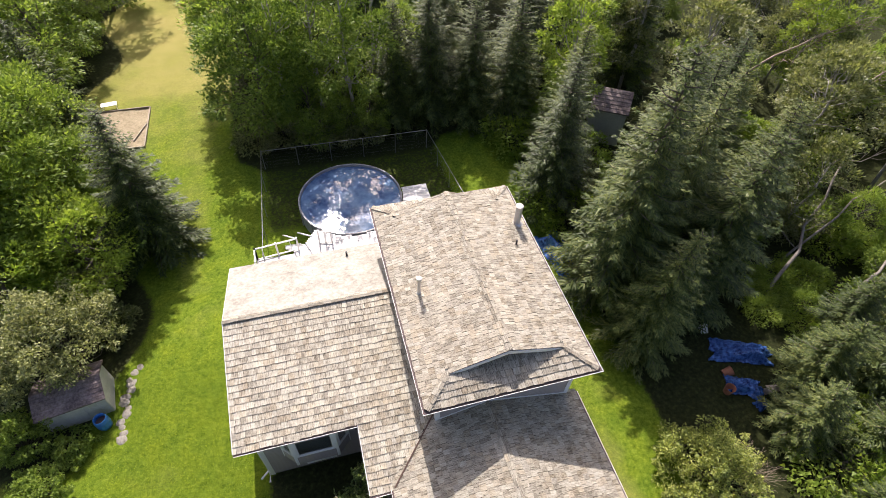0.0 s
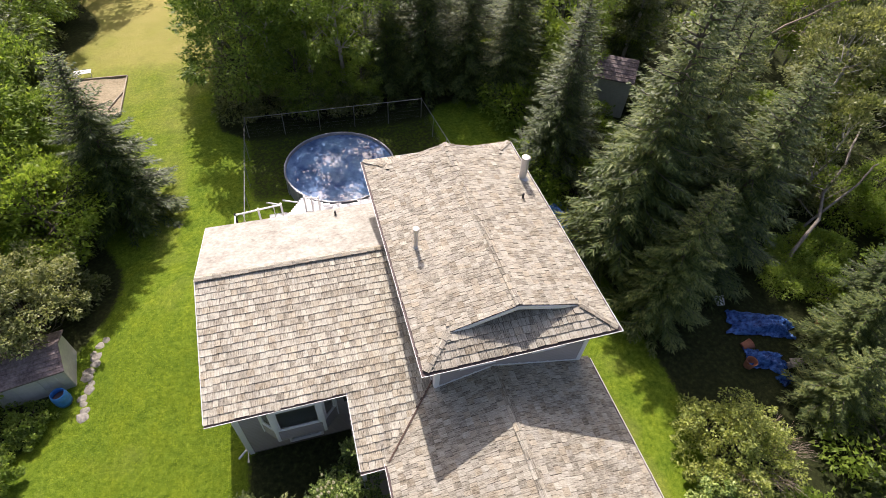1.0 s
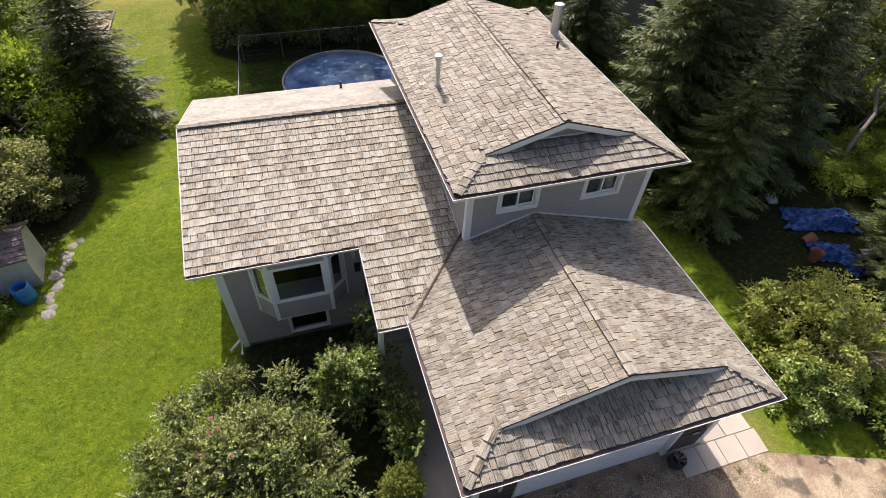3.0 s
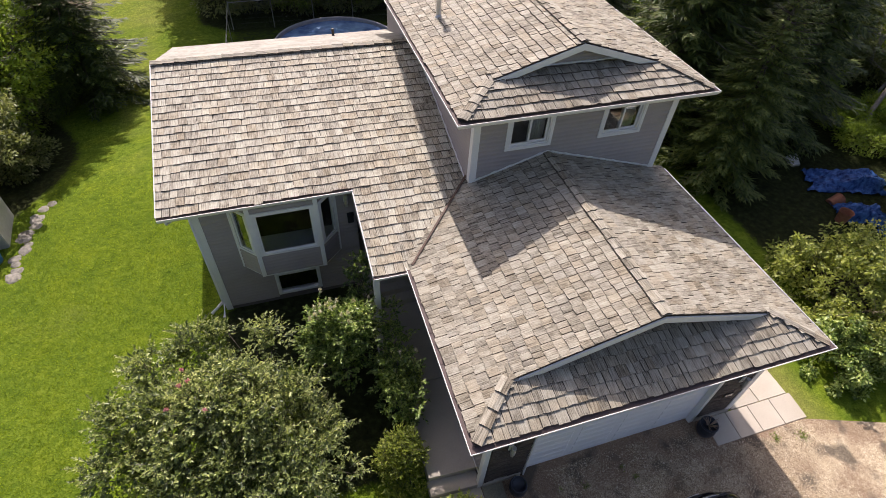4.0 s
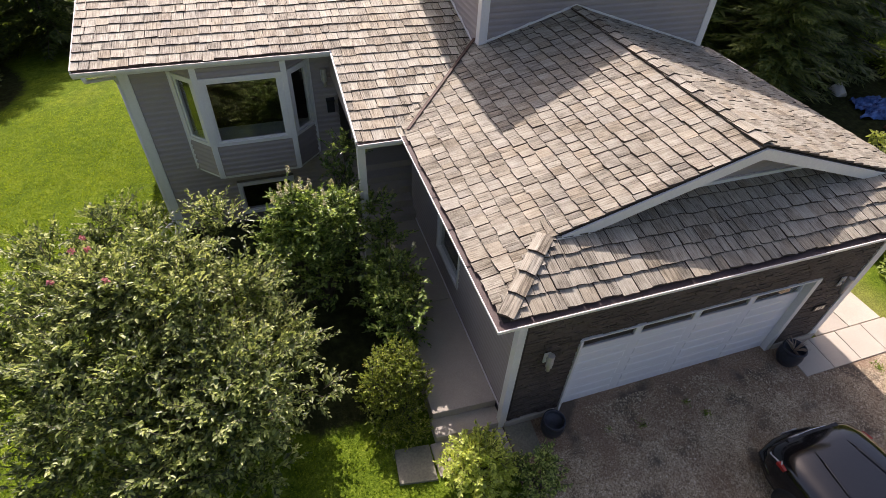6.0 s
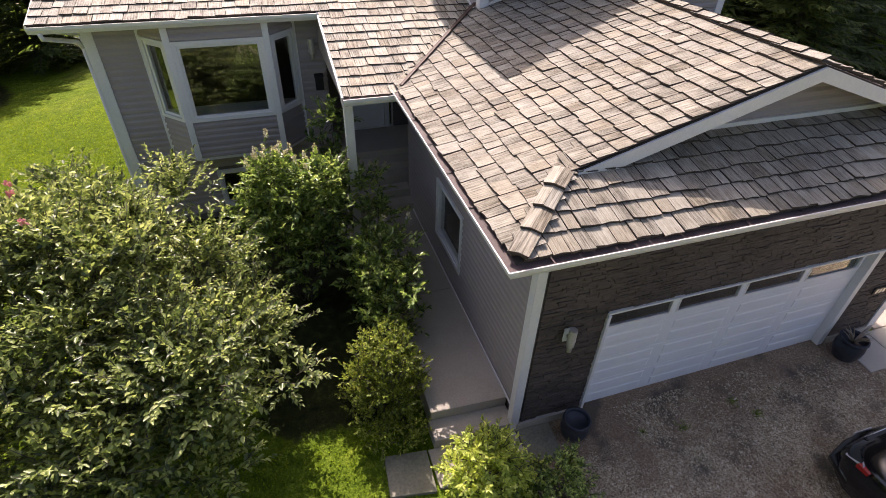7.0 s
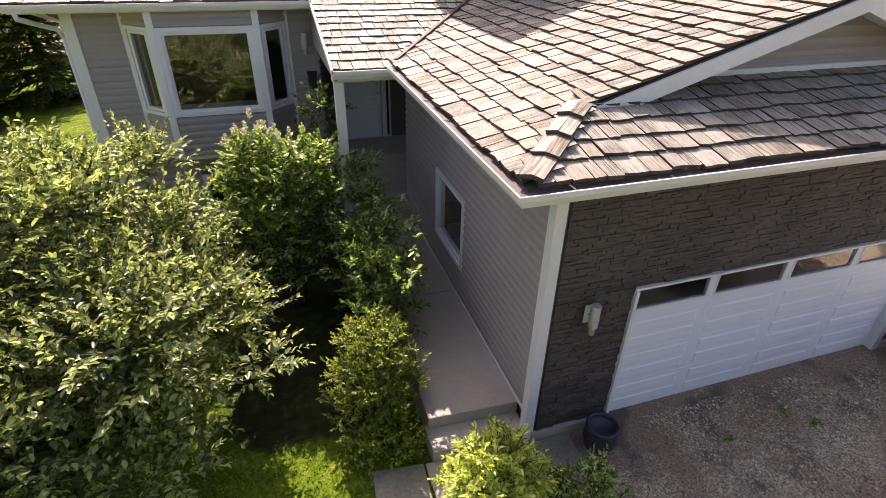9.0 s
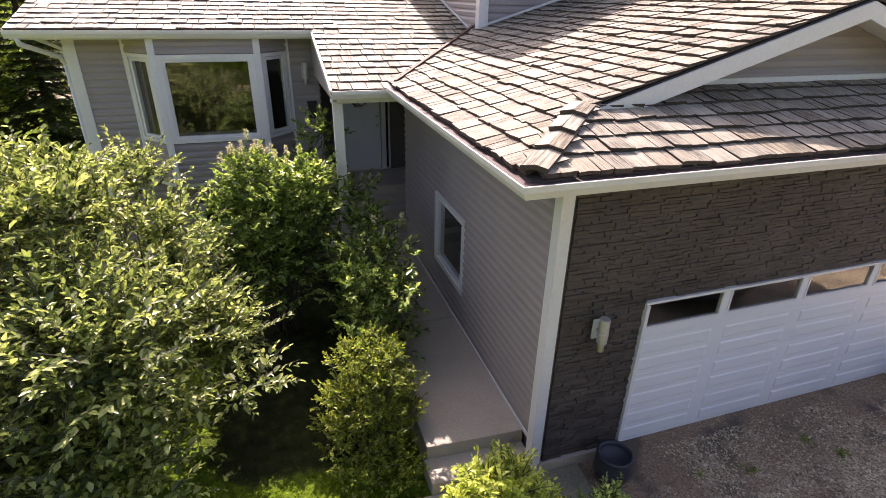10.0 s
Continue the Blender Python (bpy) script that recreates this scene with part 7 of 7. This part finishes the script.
def rock(seed, r, squash=0.5):
    rs = random.Random(seed)
    bm = bmesh.new()
    bmesh.ops.create_icosphere(bm, subdivisions=2, radius=1)
    for v in bm.verts:
        k = 1 + 0.35 * noise.noise(v.co * 1.3 + Vector((seed * 3.1, 0, 0)))
        v.co = Vector((v.co.x * k * r, v.co.y * k * r * 0.8, v.co.z * k * r * squash))
    me = bpy.data.meshes.new("garden_stone")
    bm.to_mesh(me)
    bm.free()
    me.materials.append(M_ROCK)
    return me


rk_ = [rock(i, 0.26, 0.26) for i in range(5)]
rr_ = random.Random(5)
for i in range(13):
    y = 9.9 + i * 0.31
    x = -11.75 + 0.12 * math.sin(i * 1.7) + 0.25 * smooth(12.2, 13.8, y)
    o = tagged(new("garden_stone", rk_[i % 5]), "pale rough edging stone beside the lawn", "stone", "edging stones")
    o.matrix_basis = pose(x, y, ground_z(x, y) - 0.02, rr_.uniform(-10, 10), rr_.uniform(-10, 10), rr_.uniform(0, 360)) @ Matrix.Scale(rr_.uniform(0.7, 1.15), 4)

bed = thing("garden_bed", "dry fenced vegetable plot with timber edging", "garden bed")
mb = MB()
nx, ny = 24, 28
for j in range(ny + 1):
    for i in range(nx + 1):
        x, y = -17.0 + 4.1 * i / nx, 32.4 + 5.0 * j / ny
        mb.v.append((x, y, ground_z(x, y) + 0.05 + 0.05 * noise.noise(Vector((x * 2, y * 2, 1)))))
for j in range(ny):
    for i in range(nx):
        k = j * (nx + 1) + i
        mb.f.append((k, k + 1, k + nx + 2, k + nx + 1))
part("soil", mb, M_GARDEN, bed, "dry brown soil with weeds", smooth=True)
for (ax, ay), (bx, by) in (((-17, 32.4), (-12.9, 32.4)), ((-12.9, 32.4), (-12.9, 37.4)), ((-12.9, 37.4), (-17, 37.4)), ((-17, 37.4), (-17, 32.4)), ((-13.7, 33.2), (-13.0, 35.2))):
    mb = MB()
    mb.beam((ax, ay, ground_z(ax, ay) + 0.08), (bx, by, ground_z(bx, by) + 0.06), 0.08, 0.18)
    part("timber_edge", mb, M_TIMBER, bed, bevel=0.01)
cf = thing("cold_frame", "white slatted garden table at the plot edge", "table")
for i in range(5):
    mb = MB()
    mb.box(-0.9, -0.45 + i * 0.18, 0.62, 0.9, -0.45 + i * 0.18 + 0.16, 0.66)
    part("slat", mb, M_WHITE, cf)
for x in (-0.75, 0.75):
    mb = MB()
    mb.beam((x, -0.4, 0), (x, 0.3, 0.62), 0.06, 0.06)
    mb.beam((x, 0.4, 0), (x, -0.3, 0.62), 0.06, 0.06)
    part("trestle", mb, M_WHITE, cf)
cf.matrix_basis = pose(-15.8, 37.9, ground_z(-15.8, 37.9), 0, 0, 8) @ Matrix.Scale(0.62, 4)

# ---- tarpaulins and clutter at the wood edge ----


def tarp(x, y, w, d, h, turn, seed, label):
    n = 40
    mb = MB()
    for j in range(n + 1):
        for i in range(n + 1):
            u, v = i / n * 2 - 1, j / n * 2 - 1
            e = max(abs(u), abs(v))
            z = h * (1 - smooth(0.45, 0.98, e)) * (0.75 + 0.5 * noise.noise(Vector((u * 1.4 + seed, v * 1.4, 0)))) + 0.20 * abs(noise.noise(Vector((u * 4 + seed, v * 4, 2)))) + 0.12 * abs(noise.noise(Vector((u * 9 + seed, v * 9, 5)))) + 0.02
            k = 1 + 0.34 * noise.noise(Vector((u * 1.6, v * 1.6, seed)))
            mb.v.append((u * w / 2 * k, v * d / 2 * k, z))
    for j in range(n):
        for i in range(n):
            a = j * (n + 1) + i
            mb.f.append((a, a + 1, a + n + 2, a + n + 1))
    t = tagged(new("tarpaulin", mb.mesh("tarpaulin", M_TARP, True)), label, "tarpaulin", "blue tarpaulins")
    t.matrix_basis = pose(x, y, ground_z(x, y), 0, 0, turn)


tarp(11.5, 15.0, 1.5, 3.2, 1.0, 8, 1, "royal blue tarpaulin over a tall pile")
tarp(18.0, 6.7, 3.0, 1.2, 0.6, -22, 2, "crumpled blue tarpaulin over firewood")
tarp(17.2, 4.0, 0.7, 0.5, 0.3, 10, 3, "torn blue tarpaulin on the wood floor")
tarp(16.9, 5.0, 1.7, 1.0, 0.5, -28, 4, "faded blue tarpaulin over scrap boards")
lr = random.Random(8)
for i in range(9):
    x, y = 18.4 + lr.uniform(-0.9, 0.9), 4.4 + lr.uniform(-0.15, 0.15)
    mb = MB()
    mb.beam((-0.9, 0, 0.06 + 0.05 * i), (0.9, lr.uniform(-0.2, 0.2), 0.08 + 0.05 * i), 0.14, 0.04)
    o = tagged(new("scrap_board", mb.mesh("scrap_board", M_TIMBER)), "weathered grey board stacked by the tarpaulin", "board", "scrap boards")
    o.matrix_basis = pose(18.6, 4.5, ground_z(18.6, 4.5), 0, 0, lr.uniform(-8, 8))
for i, (x, y) in enumerate(((16.4, 5.9), (16.0, 5.0), (16.9, 8.2), (20.9, 6.0), (12.9, 14.2), (13.3, 14.6))):
    s = thing("bucket", "old bucket standing among the clutter", "bucket")
    mb = MB()
    mb.lathe([(0.13, 0), (0.17, 0.32), (0.18, 0.33), (0.165, 0.32), (0.125, 0.03)], 18)
    part("pail", mb, (M_RUST, M_RUST, M_WHITE, M_RUST, M_WHITE, M_GALV)[i], s, ("rusty red", "rusty red", "white plastic", "rusty red", "white plastic", "grey metal")[i] + " pail")
    s.matrix_basis = pose(x, y, ground_z(x, y), 0, 0 if i % 2 else 70, i * 40) @ Matrix.Scale(1.4, 4)

# ---- cars on the gravel ----


def loft(stations):
    """A rounded hull along y: y, half width, bottom, shoulder height, top, half width of the flat top."""
    mb = MB()
    rings = []
    for (yy, hw, zb, zs, zt, tw) in stations:
        half = [(-hw * 0.90, zb), (-hw * 0.985, zb + 0.08), (-hw, (zb + zs) / 2), (-hw * 0.985, zs - 0.03), (-hw * 0.95, zs + 0.02),
                (-(hw * 0.55 + tw * 0.45), zs + (zt - zs) * 0.55), (-tw, zt - 0.035), (-tw * 0.88, zt - 0.010), (-tw * 0.5, zt + 0.004), (0, zt + 0.010)]
        rings.append([(px, yy, pz) for px, pz in half + [(-px, pz) for px, pz in half[-2::-1]]])
    m = len(rings[0])
    for ring in rings:
        mb.v.extend(ring)
    for i in range(len(rings) - 1):
        for j in range(m):
            mb.f.append((i * m + j, i * m + (j + 1) % m, (i + 1) * m + (j + 1) % m, (i + 1) * m + j))
    mb.f.append(tuple(range(m)))
    mb.f.append(tuple((len(rings) - 1) * m + j for j in range(m - 1, -1, -1)))
    return mb


def car(x, y, turn, paint, label):
    """An estate car, its nose towards +y."""
    c = thing("car", label, "car", "parked cars")
    hull = loft([(0.0, 0.62, 0.40, 0.60, 0.70, 0.46), (-0.05, 0.72, 0.32, 0.68, 0.82, 0.56), (-0.14, 0.80, 0.26, 0.74, 0.90, 0.62), (-0.32, 0.86, 0.22, 0.78, 0.945, 0.66), (-0.60, 0.885, 0.22, 0.81, 0.975, 0.69), (-1.1, 0.895, 0.22, 0.84, 1.01, 0.72),
                 (-1.5, 0.90, 0.22, 0.87, 1.03, 0.74), (-2.2, 0.90, 0.22, 0.88, 1.02, 0.78), (-3.4, 0.90, 0.22, 0.88, 1.02, 0.78), (-4.1, 0.88, 0.24, 0.86, 1.0, 0.76), (-4.45, 0.84, 0.30, 0.80, 0.94, 0.70), (-4.55, 0.76, 0.38, 0.70, 0.84, 0.60)])
    body = part("body", hull, paint, c, smooth=True)
    cab = loft([(-1.28, 0.70, 0.97, 1.0, 1.03, 0.66), (-1.55, 0.74, 0.97, 1.02, 1.17, 0.62), (-2.0, 0.76, 0.97, 1.06, 1.40, 0.58), (-2.3, 0.77, 0.97, 1.08, 1.485, 0.57), (-3.0, 0.77, 0.97, 1.08, 1.50, 0.57), (-3.8, 0.76, 0.97, 1.08, 1.45, 0.56), (-4.2, 0.74, 0.97, 1.04, 1.22, 0.58), (-4.4, 0.70, 0.93, 0.96, 1.0, 0.60)])
    part("greenhouse", cab, M_CARGLASS, c, "dark tinted windows", smooth=True)
    part("roof_panel", loft([(-2.16, 0.58, 1.44, 1.455, 1.47, 0.54), (-2.35, 0.60, 1.46, 1.49, 1.515, 0.55), (-3.0, 0.61, 1.47, 1.51, 1.535, 0.56), (-3.7, 0.60, 1.44, 1.475, 1.50, 0.55), (-3.9, 0.58, 1.40, 1.42, 1.44, 0.54)]), paint, c, smooth=True)
    # pressed lines along the bonnet
    for s in (-1, 1):
        mb = MB()
        mb.tube([(s * 0.30, -0.22, 0.918), (s * 0.36, -0.6, 0.984), (s * 0.42, -1.0, 1.010), (s * 0.44, -1.25, 1.024)], [0.008, 0.018, 0.018, 0.008], 8)
        part("bonnet_crease", mb, paint, body, smooth=True)
        mb = MB()
        mb.slab([(s * 0.50, -0.055, 0.66), (s * 0.76, -0.125, 0.68), (s * 0.83, -0.36, 0.80), (s * 0.56, -0.12, 0.82)],
                [(s * 0.50, -0.025, 0.67), (s * 0.80, -0.105, 0.69), (s * 0.87, -0.36, 0.81), (s * 0.57, -0.10, 0.845)])
        lamp = part("headlight", mb, M_HEADLAMP, c, "clear headlight", bevel=0.01)
        mb = MB()
        mb.slab([(s * 0.80, -0.30, 0.73), (s * 0.85, -0.44, 0.78), (s * 0.85, -0.44, 0.82), (s * 0.80, -0.30, 0.80)],
                [(s * 0.862, -0.28, 0.73), (s * 0.898, -0.44, 0.78), (s * 0.892, -0.44, 0.82), (s * 0.862, -0.28, 0.80)])
        part("indicator", mb, M_REDLENS, lamp, "orange-red indicator lens")
        mb = MB()
        mb.slab([(s * 0.60, -4.52, 0.70), (s * 0.80, -4.46, 0.70), (s * 0.78, -4.40, 0.92), (s * 0.62, -4.44, 0.92)],
                [(s * 0.60, -4.58, 0.70), (s * 0.82, -4.50, 0.70), (s * 0.80, -4.44, 0.92), (s * 0.62, -4.48, 0.92)])
        part("tail_light", mb, M_REDLENS, c, "red tail light lens")
        mb = MB()
        mb.tube([(s * 0.78, -1.62, 1.02), (s * 0.86, -1.64, 1.05), (s * 0.99, -1.66, 1.06), (s * 1.03, -1.66, 1.05)], [0.03, 0.075, 0.07, 0.03], 10)
        part("mirror", mb, paint, c, smooth=True)
        for yy in (-0.85, -3.55):
            wheel = new("wheel")
            wheel.parent = c
            mb = MB()
            ring = [(0.20, -0.10), (0.31, -0.11), (0.33, -0.07), (0.33, 0.07), (0.31, 0.11), (0.20, 0.10)]
            for rad, xx in ring:
                for j in range(28):
                    a = 2 * math.pi * j / 28
                    mb.v.append((s * 0.80 + xx, yy + rad * math.cos(a), 0.33 + rad * math.sin(a)))
            for i in range(len(ring)):
                for j in range(28):
                    mb.f.append((i * 28 + j, i * 28 + (j + 1) % 28, ((i + 1) % 6) * 28 + (j + 1) % 28, ((i + 1) % 6) * 28 + j))
            part("tyre", mb, M_TYRE, wheel, smooth=True)
            mb = MB()
            for j in range(5):
                a = 2 * math.pi * j / 5
                mb.beam((s * 0.88, yy, 0.33), (s * 0.88, yy + 0.2 * math.cos(a), 0.33 + 0.2 * math.sin(a)), 0.03, 0.06, (1, 0, 0))
            part("rim", mb, M_METAL, wheel)
    grille = new("grille")
    grille.parent = c
    mb = MB()
    mb.slab([(-0.48, -0.06, 0.60), (0.48, -0.06, 0.60), (0.50, -0.11, 0.86), (-0.50, -0.11, 0.86)], [(-0.46, 0.010, 0.60), (0.46, 0.010, 0.60), (0.50, -0.055, 0.865), (-0.50, -0.055, 0.865)])
    part("grille_core", mb, M_BLACK, grille)
    for k in range(3):
        z = 0.66 + 0.09 * k
        f = -0.002 - 0.026 * k
        mb = MB()
        mb.tube([(-0.50, f - 0.03, z), (-0.25, f + 0.012, z), (0, f + 0.022, z), (0.25, f + 0.012, z), (0.50, f - 0.03, z)], [0.010] * 5, 8)
        part("chrome_bar", mb, M_CHROME, grille, "thin chrome bar", smooth=True)
    mb = MB()
    mb.tube([(-0.82, -0.34, 0.42), (-0.70, -0.06, 0.42), (-0.35, 0.03, 0.42), (0, 0.05, 0.42), (0.35, 0.03, 0.42), (0.70, -0.06, 0.42), (0.82, -0.34, 0.42)], [0.06, 0.10, 0.11, 0.11, 0.11, 0.10, 0.06], 12)
    bumper = part("bumper", mb, paint, c, smooth=True)
    mb = MB()
    mb.box(-0.15, 0.155, 0.37, 0.15, 0.165, 0.47)
    part("plate_bar", mb, M_WHITE, bumper)
    for s in (-0.25, 0.3):
        mb = MB()
        mb.tube([(s, -1.34, 1.055), (s + 0.1, -1.46, 1.13), (s + 0.42, -1.50, 1.16)], [0.010, 0.008, 0.006], 6)
        part("wiper", mb, M_BLACK, c)
    c.matrix_basis = pose(x, y, 0.0, 0, 0, turn)


car(4.40, -2.0, 0, M_CARPAINT, "black glossy car parked nose-in on the gravel before the garage")
car(12.0, -2.3, 20, M_CARSILVER, "silver car parked at the edge of the gravel")

# ---- small things by the garage ----
hs = thing("house_sign", "small dark house sign beside the garage door", "sign")
mb = MB()
mb.box(-0.14, -0.02, -0.07, 0.14, 0.0, 0.07)
part("plate", mb, M_BLACK, hs, bevel=0.004)
for i in range(3):
    mb = MB()
    mb.box(-0.10 + 0.075 * i, -0.026, -0.045, -0.05 + 0.075 * i, -0.021, 0.045)
    part("bar", mb, M_METAL, hs)
hs.matrix_basis = pose(6.34, GF - 0.03, 1.10)


def loose_gravel(seed, n, x0, x1, y0, y1):
    """Crushed stones lying loose on the drive."""
    rs = np.random.RandomState(seed)
    base = np.array([(1, 0, 0), (-0.6, 0.8, 0), (-0.6, -0.8, 0), (0.1, 0.1, 0.75), (0.2, -0.5, 0.55)])
    tri = np.array([(0, 1, 3), (1, 2, 3), (2, 4, 3), (4, 0, 3), (2, 0, 4)])
    x, y = rs.uniform(x0, x1, n), rs.uniform(y0, y1, n)
    ok = np.array([noise.noise(Vector((p * 1.3, q * 1.3, 0.4))) + 0.18 - 0.25 * smooth(-1.3, -0.7, q) > 0.35 * u for p, q, u in zip(x, y, rs.uniform(-1, 1, n))])
    x, y = x[ok], y[ok]
    n = len(x)
    s = rs.uniform(0.007, 0.019, n) * np.where(rs.rand(n) < 0.06, 1.7, 1.0)
    a = rs.uniform(0, 6.283, n)
    k = base[None] * s[:, None, None] * rs.uniform(0.7, 1.3, (n, 1, 3))
    V = np.stack([x[:, None] + k[..., 0] * np.cos(a)[:, None] - k[..., 1] * np.sin(a)[:, None], y[:, None] + k[..., 0] * np.sin(a)[:, None] + k[..., 1] * np.cos(a)[:, None], k[..., 2] - 0.001], 2).reshape(-1, 3)
    F = (np.arange(n)[:, None, None] * 5 + tri[None]).reshape(-1, 3)
    tagged(new("gravel", bulk_mesh("gravel", V, F, M_PEBBLE)), "loose crushed stones on the driveway", "gravel", "", "stuff")


loose_gravel(12, 42000, 0.1, 8.6, -3.4, -0.95)
loose_gravel(13, 14000, 0.62, 5.95, -0.95, -0.26)


def weed(x, y, s, seed):
    rs = np.random.RandomState(seed)
    n = 60
    P = np.stack([rs.normal(size=n) * 0.05, rs.normal(size=n) * 0.05, np.zeros(n)], 1)
    D = rs.normal(size=(n, 3)) * np.array([0.8, 0.8, 0.2]) + np.array([0, 0, 0.6])
    L = rs.uniform(0.04, 0.09, n)
    return leaves(P * s + np.array([x, y, 0.0]), D, rs.normal(size=(n, 3)), L * s, L * s * 0.18, 0.1)


spots = ((2.35, -0.85, 0.9), (1.75, -0.75, 0.6), (3.4, -0.7, 0.8), (3.6, -1.0, 0.9), (7.6, -1.15, 1.2), (8.3, -1.3, 1.3))
parts_ = [weed(x, y, s, 300 + k) for k, (x, y, s) in enumerate(spots)]
V = np.concatenate([v for v, _ in parts_])
tagged(new("weeds", bulk_mesh("weeds", V, np.arange(len(V)).reshape(-1, 4), M_LEAF)), "low green weeds growing through the gravel", "weeds", "", "stuff")
